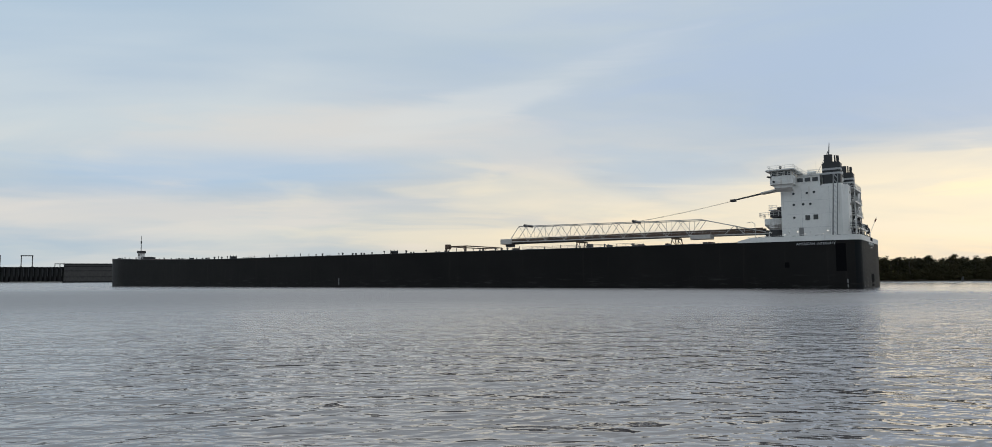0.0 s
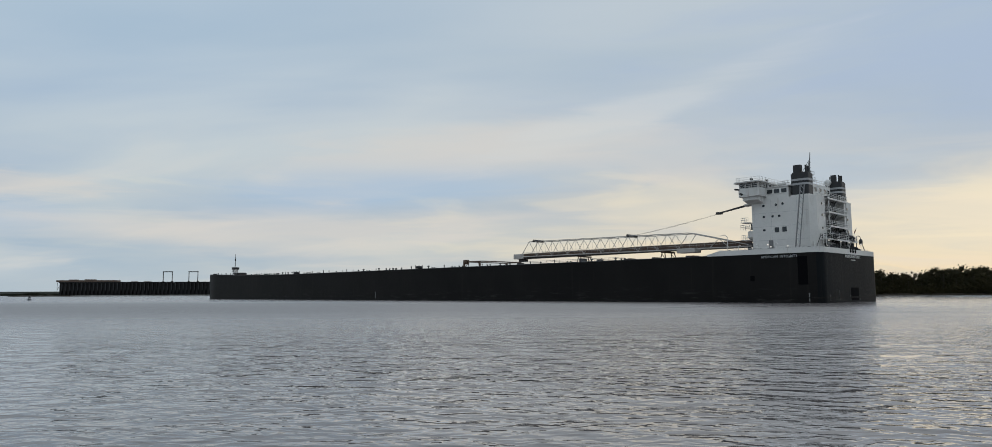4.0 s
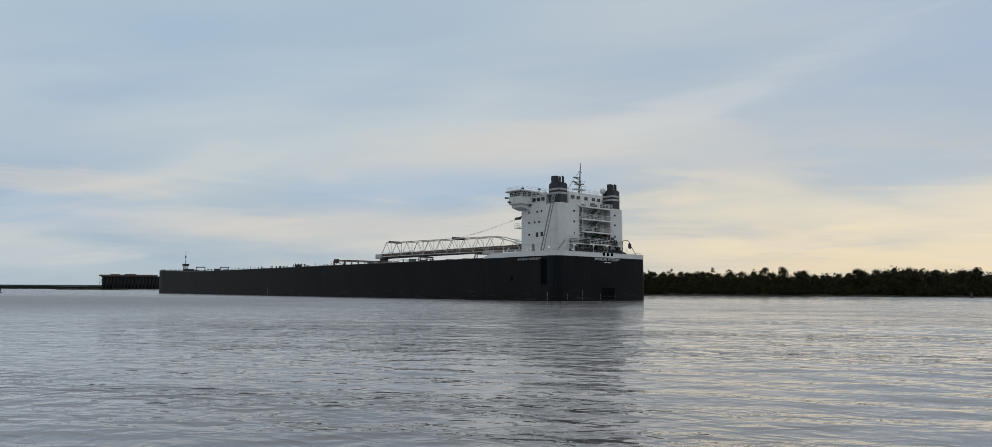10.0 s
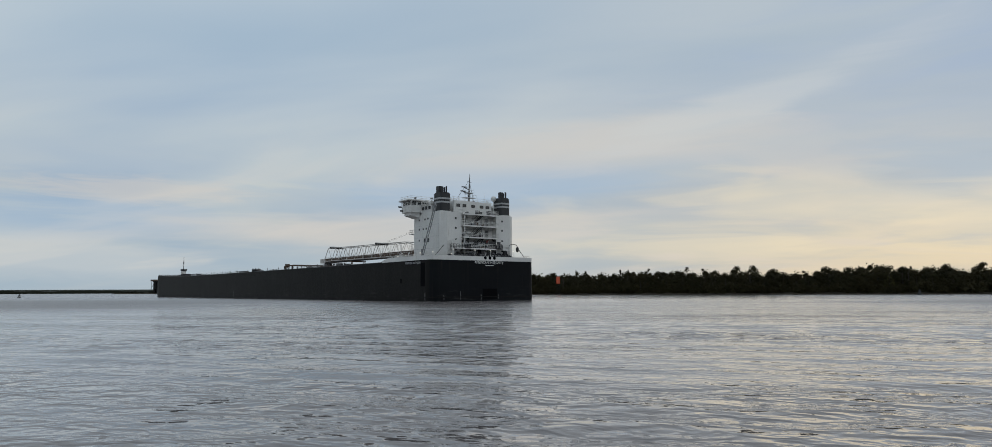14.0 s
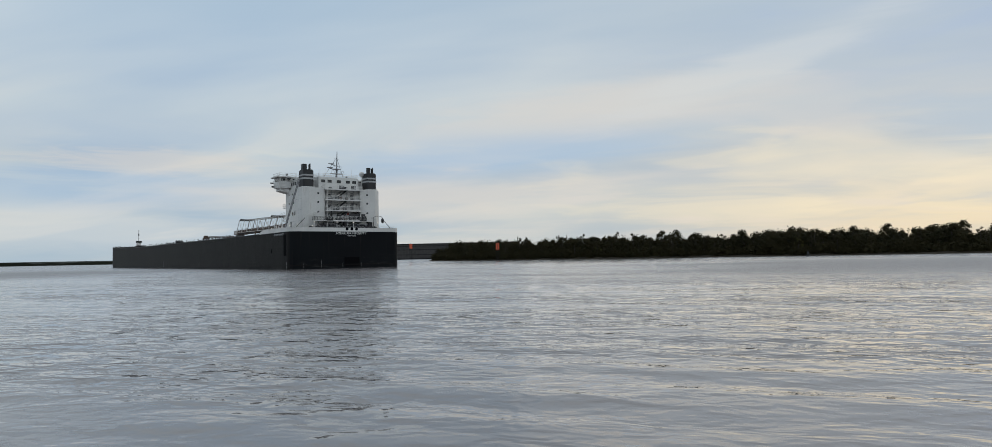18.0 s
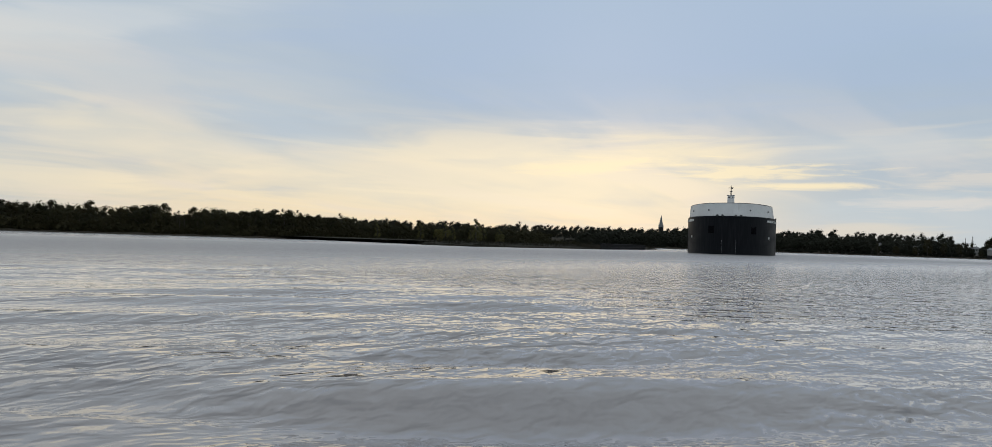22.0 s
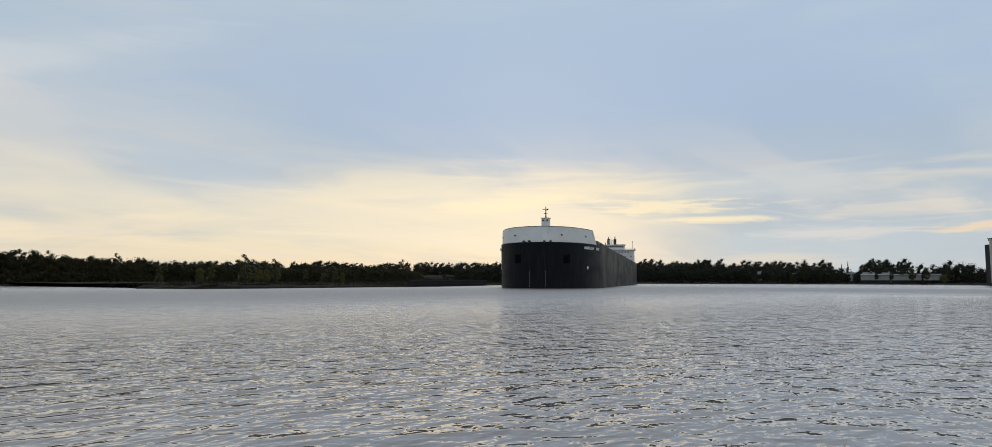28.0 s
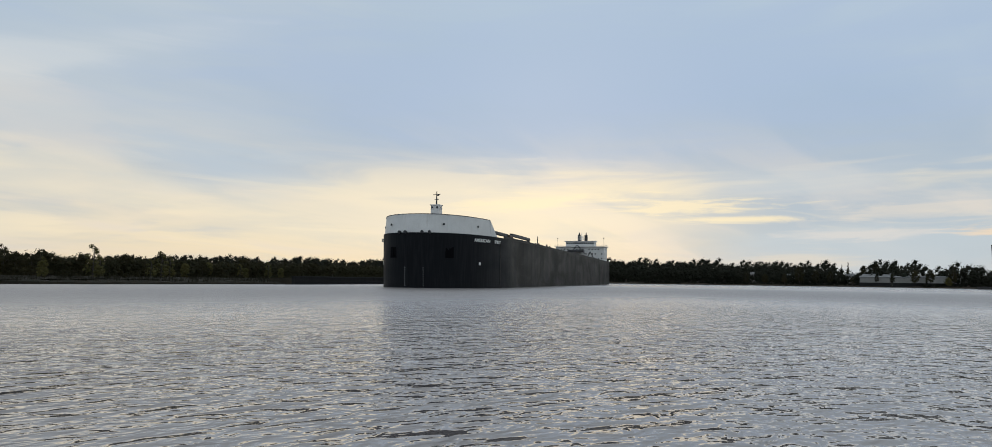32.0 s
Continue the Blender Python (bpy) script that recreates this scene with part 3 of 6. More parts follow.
def make_water():
    xs = spread_lines(-40, 480, 0.70, -4600, 5000)
    ys = spread_lines(-24, 56, 0.30, -4700, 4900)
    X, Y = np.meshgrid(xs, ys)
    co = np.stack([X, Y, swell(X, Y)], axis=-1).reshape(-1, 3)
    n, m = len(xs), len(ys)
    i = (np.arange(m - 1)[:, None] * n + np.arange(n - 1)[None, :]).reshape(-1)
    quads = np.stack([i, i + 1, i + n + 1, i + n], axis=-1).astype(np.int32)
    me = bpy.data.meshes.new("water")
    me.vertices.add(len(co))
    me.vertices.foreach_set("co", co.astype(np.float32).reshape(-1))
    me.loops.add(quads.size)
    me.loops.foreach_set("vertex_index", quads.reshape(-1))
    me.polygons.add(len(quads))
    me.polygons.foreach_set("loop_start", np.arange(0, quads.size, 4, dtype=np.int32))
    me.update(calc_edges=True)
    me.shade_smooth()
    me.materials.append(M["water"])
    return tagged(new("water", me), "grey rippled river water reflecting an evening sky", "water", kind="structure")


make_water()


def along(line, step):
    """Points every step metres along a polyline, with the way along it."""
    out = []
    for (ax, ay), (bx, by) in zip(line, line[1:]):
        L = math.hypot(bx - ax, by - ay)
        for i in range(max(1, int(L / step))):
            f = i / max(1, int(L / step))
            out.append((ax + f * (bx - ax), ay + f * (by - ay), (bx - ax) / L, (by - ay) / L))
    return out


def bank(name, line, depth, rise, mat, label, step=6.0, lip=0.5, seed=0):
    """A shore: an uneven lip over the water, then ground that rises inland (to the right of the line)."""
    rnd = random.Random(seed)
    pts = along(line, step)
    bm = bmesh.new()
    prev = None
    for x, y, ux, uy in pts:
        nx, ny = uy, -ux
        j = rnd.uniform(-1.6, 1.6)
        row = []
        for d, z in ((-0.6, -0.5), (0.0, lip * rnd.uniform(0.4, 1.2)), (2.5, lip * rnd.uniform(1.0, 2.0)), (depth * 0.2, lip * 2 + rise * 0.15), (depth * 0.5, rise * 0.5 + rnd.uniform(-0.4, 0.4)), (depth, rise), (depth * 1.02 + 1, -1.0)):
            row.append(bm.verts.new((x + nx * (d + j), y + ny * (d + j), z)))
        if prev:
            for a in range(len(row) - 1):
                bm.faces.new((prev[a], row[a], row[a + 1], prev[a + 1]))
        prev = row
    bmesh.ops.recalc_face_normals(bm, faces=bm.faces)
    return tagged(new(name, mesh_of(name, bm, mat)), label, "shore", kind="structure")


# shores run so that land lies to the right of the line
ISLAND = [(440, 330), (385, 308), (320, 305), (250, 322), (170, 352), (110, 378), (70, 398), (40, 432), (20, 490)]
SPIT = [(760, 440), (690, 350), (600, 262), (530, 228), (480, 200), (430, 186), (400, 180), (389, 203)]
BACK = [(800, 620), (740, 500), (660, 420), (580, 385), (500, 362), (430, 345), (392, 318)]
TOWN = [(700, -330), (690, -120), (700, -20), (790, 30), (885, 72), (940, 92), (968, 130), (975, 165), (965, 205), (935, 270), (890, 330), (840, 390), (810, 450), (800, 560)]
FAR = [(300, 2900), (-600, 2700), (-1300, 2300), (-2100, 1700), (-2800, 900), (-3300, 0)]
HEAD = [(-690, 1045), (-745, 1022), (-790, 1012), (-815, 1020), (-835, 1050)]
WEST = [(-575, 600), (-600, 560), (-660, 460), (-720, 360), (-760, 250), (-760, 60), (-700, -300)]
HILL = [(1120, 330), (1030, 440), (930, 540), (820, 640), (700, 720), (560, 780)]


# ---- fittings and hull helpers ----
def footprint(L, hb, bow, power, corner, n_bow=28, n_corner=6):
    """Half outline from the transom's middle along port to the stem: (x, y)."""
    pts = [(0.0, 0.0), (0.0, (hb - corner) * 0.5)]
    for i in range(n_corner + 1):
        a = radians(90 * i / n_corner)
        pts.append((corner * (1 - math.cos(a)), hb - corner + corner * math.sin(a)))
    n_mid = 60
    for i in range(1, n_mid + 1):
        pts.append((corner + (L - bow - corner) * i / n_mid, hb))
    for i in range(1, n_bow + 1):
        a = radians(90 * i / n_bow)
        pts.append((L - bow + bow * math.sin(a) ** (2 / power), hb * max(0.0, math.cos(a)) ** (2 / power)))
    return pts


def half_width(half, x):
    best = 0.0
    for (ax, ay), (bx, by) in zip(half, half[1:]):
        if min(ax, bx) <= x <= max(ax, bx):
            f = (x - ax) / (bx - ax) if abs(bx - ax) > 1e-9 else 1.0
            best = max(best, ay + f * (by - ay))
    return best


def shell(half, levels, z_top, rake):
    """Plating over the outline: levels from 0 to 1 run from below the water to z_top(x); rake(x, f) draws the plan in at a level."""
    ring = half + [(x, -y) for x, y in half[-2:0:-1]]
    bm = bmesh.new()
    rows = []
    for f in levels:
        row = []
        for x, y in ring:
            dx, sy = rake(x, f)
            row.append(bm.verts.new((x + dx, y * sy, -2.5 + (z_top(x) + 2.5) * f)))
        rows.append(row)
    n = len(ring)
    for a, b in zip(rows, rows[1:]):
        for i in range(n):
            bm.faces.new((a[i], b[i], b[(i + 1) % n], a[(i + 1) % n]))
    bmesh.ops.recalc_face_normals(bm, faces=bm.faces)
    return bm


def strip(half, z0, z1, x0, x1, out, thick, lean=0.0):
    """One wall that follows the outline between x0 and x1 (round whichever end it includes)."""
    ring = half + [(x, -y) for x, y in half[-2:0:-1]]
    n = len(ring)
    keep = [x0 <= p[0] <= x1 for p in ring]
    first = next((i for i in range(n) if keep[i] and not keep[i - 1]), 0)
    chain = []
    for j in range(n):
        i = (first + j) % n
        if not keep[i]:
            break
        chain.append(i)

    def cut(i, o):
        (ax, ay), (bx, by) = ring[i], ring[o % n]
        lim = x0 if bx < x0 else x1
        f = (lim - ax) / (bx - ax)
        return (ax + f * (bx - ax), ay + f * (by - ay))

    closed = len(chain) == n
    pts = [ring[i] for i in chain]
    if not closed:
        pts = [cut(chain[0], chain[0] - 1)] + pts + [cut(chain[-1], chain[-1] + 1)]
    bm = bmesh.new()
    rows = []
    m = len(pts)
    for i, (x, y) in enumerate(pts):
        (ax, ay), (bx, by) = pts[i - 1 if i or closed else 0], pts[(i + 1) % m if closed or i < m - 1 else i]
        L = math.hypot(bx - ax, by - ay) or 1.0
        nx, ny = -(by - ay) / L, (bx - ax) / L
        rows.append([bm.verts.new((x + nx * o, y + ny * o, z)) for o, z in ((out, z0(x)), (out - lean, z1(x)), (out - lean - thick, z1(x)), (out - thick, z0(x)))])
    for i in range(m if closed else m - 1):
        a, b = rows[i], rows[(i + 1) % m]
        for q in range(4):
            bm.faces.new((a[q], b[q], b[(q + 1) % 4], a[(q + 1) % 4]))
    if not closed:
        bm.faces.new(rows[0])
        bm.faces.new(rows[-1][::-1])
    bmesh.ops.recalc_face_normals(bm, faces=bm.faces)
    return bm


def cap(half, z, inset=0.25):
    """A deck over the outline."""
    bm = bmesh.new()
    prev = None
    for x, y in half[2:]:
        row = (bm.verts.new((x, max(0.01, y - inset), z(x))), bm.verts.new((x, -max(0.01, y - inset), z(x))))
        if prev:
            bm.faces.new((prev[0], row[0], row[1], prev[1]))
        prev = row
    bmesh.ops.recalc_face_normals(bm, faces=bm.faces)
    return bm


def rail(bm, pts, h=1.0, gap=1.6, r=0.045, bars=3):
    """A pipe railing along points (x, y, z)."""
    for a, b in zip(pts, pts[1:]):
        a, b = Vector(a), Vector(b)
        L = (b - a).length
        n = max(1, round(L / gap))
        for i in range(n + 1):
            p = a.lerp(b, i / n)
            rod(bm, p, p + Vector((0, 0, h)), r, n=4)
        for j in range(1, bars + 1):
            up = Vector((0, 0, h * j / bars))
            rod(bm, a + up, b + up, r, n=4)
    return bm


def ladder_stair(bm, a, b, width, r=0.06):
    """A steep ship's stair between two points: two stringers, treads between."""
    a, b = Vector(a), Vector(b)
    side = Vector((1, 0, 0)) * width / 2
    for s in (side, -side):
        rod(bm, a + s, b + s, 0.11, n=4)
        rod(bm, a + s + Vector((0, 0, 0.9)), b + s + Vector((0, 0, 0.9)), 0.04, n=4)
    n = int(abs(b.z - a.z) / 0.24)
    for i in range(1, n):
        p = a.lerp(b, i / n)
        box(bm, p.x - width / 2, p.x + width / 2, p.y - 0.12, p.y + 0.12, p.z - 0.03, p.z + 0.03)
    return bm


def disc(r, depth, n=14):
    """A round plate whose axis is y."""
    return rod(bmesh.new(), (0, 0, 0), (0, depth, 0), r, n=n)


def place(ob, x=0, y=0, z=0, rx=0, ry=0, rz=0):
    ob.matrix_basis = pose(x, y, z, rx, ry, rz)
    return ob


def share(name, me, parent, m, label=""):
    ob = new(name, me)
    ob.parent = parent
    ob.matrix_basis = m
    return tagged(ob, label)


def windows_row(parent, spots, w, h, axis, depth=0.05, frame=0.07):
    """Dark panes set in thin proud frames; spots are middles (x, y, z), axis is the outward normal: '+x', '-x', '+y' or '-y'."""
    s = 1 if axis[0] == "+" else -1
    for x, y, z in spots:
        bm = bmesh.new()
        fr = bmesh.new()
        if axis[1] == "y":
            box(bm, x - w / 2, x + w / 2, min(y, y + s * depth), max(y, y + s * depth), z - h / 2, z + h / 2)
            for x0, x1, z0, z1 in ((x - w / 2 - frame, x - w / 2, z - h / 2 - frame, z + h / 2 + frame), (x + w / 2, x + w / 2 + frame, z - h / 2 - frame, z + h / 2 + frame),
                                   (x - w / 2, x + w / 2, z - h / 2 - frame, z - h / 2), (x - w / 2, x + w / 2, z + h / 2, z + h / 2 + frame)):
                box(fr, x0, x1, min(y, y + s * depth * 1.8), max(y, y + s * depth * 1.8), z0, z1)
        else:
            box(bm, min(x, x + s * depth), max(x, x + s * depth), y - w / 2, y + w / 2, z - h / 2, z + h / 2)
            for y0, y1, z0, z1 in ((y - w / 2 - frame, y - w / 2, z - h / 2 - frame, z + h / 2 + frame), (y + w / 2, y + w / 2 + frame, z - h / 2 - frame, z + h / 2 + frame),
                                   (y - w / 2, y + w / 2, z - h / 2 - frame, z - h / 2), (y - w / 2, y + w / 2, z + h / 2, z + h / 2 + frame)):
                box(fr, min(x, x + s * depth * 1.8), max(x, x + s * depth * 1.8), y0, y1, z0, z1)
        part("window", bm, M["glass"], parent)
        part("window_frame", fr, M["white"], parent)


def porthole_mesh():
    bm = disc(0.27, 0.06)
    return mesh_of("porthole", bm, M["glass"])


def ship_mast(parent, x, y, z0, z1, m_a, yards, radar=True):
    """A tapering pole with yards, wires and a radar scanner on a small platform."""
    mast = part("mast", rodm((x, y, z0), (x, y, z1), 0.22, 0.07, 8), m_a, parent)
    for z, w in yards:
        part("yard", rodm((x, y - w, z), (x, y + w, z), 0.07, n=5), m_a, mast)
    stays = bmesh.new()
    for s in (1, -1):
        rod(stays, (x, y, z1 - 0.8), (x - 2.2, y + s * 2.6, z0), 0.03, n=4)
    part("stay", stays, M["cable"], mast)
    if radar:
        zz = z0 + (z1 - z0) * 0.45
        part("radar_platform", prism(bmesh.new(), rounded(x - 0.9, x + 0.9, y - 1.4, y + 1.4, 0.3, 3), zz, zz + 0.12), m_a, mast)
        part("radar_scanner", boxm(x - 0.12, x + 0.12, y - 1.9, y + 1.5, zz + 0.55, zz + 0.8, 0.05, pose(0, 0, 0)), m_a, mast)
        part("radar_post", rodm((x, y, zz + 0.1), (x + 0.02, y, zz + 0.6), 0.16, n=8), m_a, mast)
        zz = z0 + (z1 - z0) * 0.2
        part("radar_platform", prism(bmesh.new(), rounded(x - 1.1, x + 1.1, y - 1.8, y + 1.8, 0.3, 3), zz, zz + 0.12), m_a, mast)
        part("platform_rail", rail(bmesh.new(), [(x - 1, y - 1.7, zz + 0.1), (x + 1, y - 1.7, zz + 0.1), (x + 1, y + 1.7, zz + 0.1), (x - 1, y + 1.7, zz + 0.1), (x - 1, y - 1.7, zz + 0.1)], 0.9, 1.2, 0.035, 2), m_a, mast)
    return mast


def vent_mesh(kind):
    bm = bmesh.new()
    if kind == 0:      # mushroom vent
        rod(bm, (0, 0, 0), (0, 0, 0.75), 0.16, n=8)
        rod(bm, (0, 0, 0.7), (0, 0, 0.95), 0.34, 0.2, n=8)
    elif kind == 1:    # bollard pair
        for s in (-0.45, 0.45):
            rod(bm, (s, 0, 0), (s, 0, 0.62), 0.2, n=8)
            rod(bm, (s, 0, 0.62), (s, 0, 0.72), 0.27, n=8)
        box(bm, -0.8, 0.8, -0.3, 0.3, 0, 0.1)
    elif kind == 2:    # winch
        box(bm, -0.9, 0.9, -0.6, 0.6, 0, 0.25)
        rod(bm, (-0.8, 0, 0.65), (0.8, 0, 0.65), 0.36, n=10)
        for s in (-0.85, 0.0, 0.85):
            rod(bm, (s - 0.05, 0, 0.65), (s + 0.05, 0, 0.65), 0.6, n=10)
    else:              # hydrant post with a wheel
        rod(bm, (0, 0, 0), (0, 0, 1.0), 0.09, n=6)
        rod(bm, (-0.02, 0, 0.85), (0.04, 0, 0.85), 0.25, n=8)
    return bm


def far_things():
    bank("ground_island", ISLAND, 140, 1.5, M["earth"], "dark low wooded shore at the water's edge", 4, 0.5, 1)
    bank("ground_spit", SPIT, 165, 1.6, M["reed"], "flat reedy spit of dark mud and dry grass", 4, 0.6, 2)
    bank("ground_town", TOWN, 320, 13, M["earth"], "rising river bank with trees and houses", 10, 0.8, 3)
    bank("ground_headland", HEAD, 70, 3, M["earth"], "low dark headland beyond the ore dock", 8, 0.8, 4)
    bank("ground_far_shore", FAR, 500, 13, M["leaf_far"], "thin dark wooded shore on the horizon", 40, 6.0, 5)
    bank("ground_west_shore", WEST, 150, 2, M["earth"], "low dark western shore", 10, 0.7, 6)
    bank("ground_hill", HILL, 300, 14, M["earth"], "low wooded rise beyond the flats", 20, 3.0, 9)
    bank("ground_back", BACK, 400, 4, M["earth"], "flat wooded ground behind the spit", 20, 0.7, 8)


far_things()


# ---- trees ----
def leaves(verts, faces, centre, radius, count, size, rnd, flat=0.75):
    """Small leaf sprays: kinked quads at random tilts within a ball."""
    cx, cy, cz = centre
    for _ in range(count):
        while True:
            x, y, z = rnd.uniform(-1, 1), rnd.uniform(-1, 1), rnd.uniform(-1, 1)
            if x * x + y * y + z * z <= 1:
                break
        p = Vector((cx + x * radius, cy + y * radius, cz + z * radius * flat))
        a = Vector((rnd.gauss(0, 1), rnd.gauss(0, 1), rnd.gauss(0, 0.6))).normalized()
        b = a.cross(Vector((rnd.gauss(0, 1), rnd.gauss(0, 1), rnd.gauss(0, 1)))).normalized()
        s, t = size * rnd.uniform(0.6, 1.3), size * rnd.uniform(0.35, 0.8)
        n = len(verts)
        verts += [tuple(p - a * s), tuple(p - b * t + a * 0.1 * s), tuple(p + a * s), tuple(p + b * t)]
        faces.append((n, n + 1, n + 2, n + 3))


def crown_points(rnd, h, spread, form):
    """The lobes of a crown: (centre, radius)."""
    out = []
    if form == "cone":
        for i in range(14):
            f = (i + 0.5) / 14
            r = spread * (1 - f) * 0.9
            for k in range(max(1, int(5 * (1 - f)))):
                a = rnd.uniform(0, 6.3)
                out.append(((r * 0.6 * math.cos(a), r * 0.6 * math.sin(a), h * (0.1 + 0.86 * f)), max(0.35, r * 0.55)))
        return out
    n = 13 if form == "round" else 10
    top = 0.0
    for i in range(n):
        f = (i + 0.5) / n
        wide = spread * math.sqrt(max(0.05, 1.0 - (max(0.0, f - 0.4) / 0.62) ** 2)) * (0.8 + 0.2 * min(1, f / 0.3))
        r = spread * rnd.uniform(0.36, 0.56) * (1.0 if form == "round" else 0.8)
        a = i * 2.4 + rnd.uniform(-0.5, 0.5)
        q = max(0.0, wide - r * 0.55) * rnd.uniform(0.7, 1.0)
        out.append(((q * math.cos(a), q * math.sin(a), h * (0.18 + 0.80 * f) - r * 0.6), r))
    return out


def lobe_leaves(verts, faces, centre, radius, count, size, rnd, flat=0.85):
    """A lobe of a crown: a ragged heart of close leaf, and sprays over its outside, denser on its upper side."""
    cx, cy, cz = centre
    n = len(verts)
    q = radius * 0.58
    ring = [rnd.uniform(0, 1.2) + i * 1.257 for i in range(5)]
    verts.append((cx, cy, cz - q * flat * rnd.uniform(0.8, 1.0)))
    for lift, wide in ((-0.35, 0.85), (0.4, 0.8)):
        for a in ring:
            w = q * wide * rnd.uniform(0.75, 1.1)
            verts.append((cx + w * math.cos(a + lift), cy + w * math.sin(a + lift), cz + q * flat * (lift + rnd.uniform(-0.2, 0.2))))
    verts.append((cx + rnd.uniform(-0.3, 0.3) * q, cy + rnd.uniform(-0.3, 0.3) * q, cz + q * flat * rnd.uniform(0.85, 1.05)))
    for i in range(5):
        j = (i + 1) % 5
        faces += [(n, n + 1 + j, n + 1 + i), (n + 1 + i, n + 1 + j, n + 6 + j, n + 6 + i), (n + 6 + i, n + 6 + j, n + 11)]
    for _ in range(count):
        d = Vector((rnd.gauss(0, 1), rnd.gauss(0, 1), rnd.gauss(0.25, 1))).normalized()
        q = radius * rnd.uniform(0.62, 1.02)
        p = Vector((cx + d.x * q, cy + d.y * q, cz + d.z * q * flat))
        a = (d.cross(Vector((rnd.gauss(0, 1), rnd.gauss(0, 1), rnd.gauss(0, 1)))) + d * rnd.uniform(-0.5, 0.5)).normalized()
        b = a.cross(d + Vector((rnd.gauss(0, 0.5), rnd.gauss(0, 0.5), rnd.gauss(0, 0.5)))).normalized()
        s, t = size * rnd.uniform(0.6, 1.3), size * rnd.uniform(0.4, 0.8)
        n = len(verts)
        verts += [tuple(p - a * s), tuple(p - b * t + a * 0.1 * s), tuple(p + a * s), tuple(p + b * t)]
        faces.append((n, n + 1, n + 2, n + 3))


def tree_parts(seed, h, spread, form, leaf):
    rnd = random.Random(seed)
    clumps = crown_points(rnd, h, spread, form)
    bm = bmesh.new()
    bend = (rnd.uniform(-0.5, 0.5), rnd.uniform(-0.5, 0.5))
    rod(bm, (0, 0, -0.4), (bend[0] * 0.5, bend[1] * 0.5, h * 0.45), 0.24, 0.15, 7)
    rod(bm, (bend[0] * 0.5, bend[1] * 0.5, h * 0.45), (bend[0], bend[1], h * 0.9), 0.15, 0.04, 6)
    for c, r in clumps:
        z0 = max(h * 0.15, c[2] - h * 0.25)
        rod(bm, (bend[0] * z0 / h, bend[1] * z0 / h, z0), c, 0.07, 0.025, 4)
        for _ in range(3):
            q = (c[0] + rnd.uniform(-r, r) * 0.8, c[1] + rnd.uniform(-r, r) * 0.8, c[2] + rnd.uniform(0.2, r * 1.15))
            rod(bm, c, q, 0.025, 0.01, 3)
    verts, faces = [], []
    dense = {"round": 120, "cone": 34, "thin": 52}[form]
    for c, r in clumps:
        lobe_leaves(verts, faces, c, r, int(dense * (0.5 + r / spread)), 0.30, rnd)
    leaves(verts, faces, (0, 0, h * 0.3), h * 0.26, 60, 0.6, rnd, 1.0)
    me = bpy.data.meshes.new("crown")
    me.from_pydata(verts, [], faces)
    me.materials.append(leaf)
    return mesh_of("trunk", bm, M["bark"]), me


def skyline(x, y):
    """Slow rise and fall of the treetops along a wood."""
    dx, dy = x - 283, y + 10
    low = 0.68 if 67.8 < math.degrees(math.atan2(dx, dy)) < 76.6 and 640 < math.hypot(dx, dy) < 775 else 1.0          # scrub before the houses
    return low * (0.88 if low == 1.0 else 1.0) + 0.20 * noise.noise(Vector((x * 0.035, y * 0.035, 0.3))) + 0.22 * noise.noise(Vector((x * 0.11, y * 0.11, 4.7)))


def woods(name, spots, h0, h1, mat, label, seed, size=0.75, count=11, clumps=6):
    """Trees too many to count, joined: trunks and leafy lobes."""
    rnd = random.Random(seed)
    verts, faces = [], []
    for x, y, z in spots:
        h = rnd.uniform(h0, h1) * skyline(x, y)
        sp = h * rnd.uniform(0.30, 0.46)
        for i in range(clumps):
            f = (i + 0.5) / clumps
            r = sp * rnd.uniform(0.5, 0.75)
            q = max(0.0, sp * math.sqrt(max(0.05, 1.0 - (max(0.0, f - 0.4) / 0.62) ** 2)) - r * 0.4) * rnd.uniform(0.6, 1.0)
            a = i * 2.4 + rnd.uniform(-0.6, 0.6)
            lobe_leaves(verts, faces, (x + q * math.cos(a), y + q * math.sin(a), z + h * (0.2 + 0.78 * f) - r * 0.6), r, count, size, rnd)
        leaves(verts, faces, (x, y, z + h * 0.30), h * 0.28, 8, size * 2.2, rnd, 1.0)
        n = len(verts)
        w = 0.16
        verts += [(x - w, y, z - 0.5), (x + w, y, z - 0.5), (x, y + w, z + h * 0.85), (x - w, y + w, z - 0.5)]
        faces += [(n, n + 1, n + 2), (n + 1, n + 3, n + 2), (n + 3, n, n + 2)]
    me = bpy.data.meshes.new(name)
    me.from_pydata(verts, [], faces)
    me.materials.append(mat)
    return tagged(new(name, me), label, "trees", kind="stuff")


def scatter(line, d0, d1, step, seed, z=lambda d: 0.8, skip=0.0):
    """Uneven spots on the landward side of a shore line, d0 to d1 metres in."""
    rnd = random.Random(seed)
    out = []
    for x, y, ux, uy in along(line, step):
        if rnd.random() < skip:
            continue
        d = rnd.uniform(d0, d1)
        j = rnd.uniform(-step * 0.5, step * 0.5)
        out.append((x + uy * d + ux * j, y - ux * d + uy * j, z(d)))
    return out


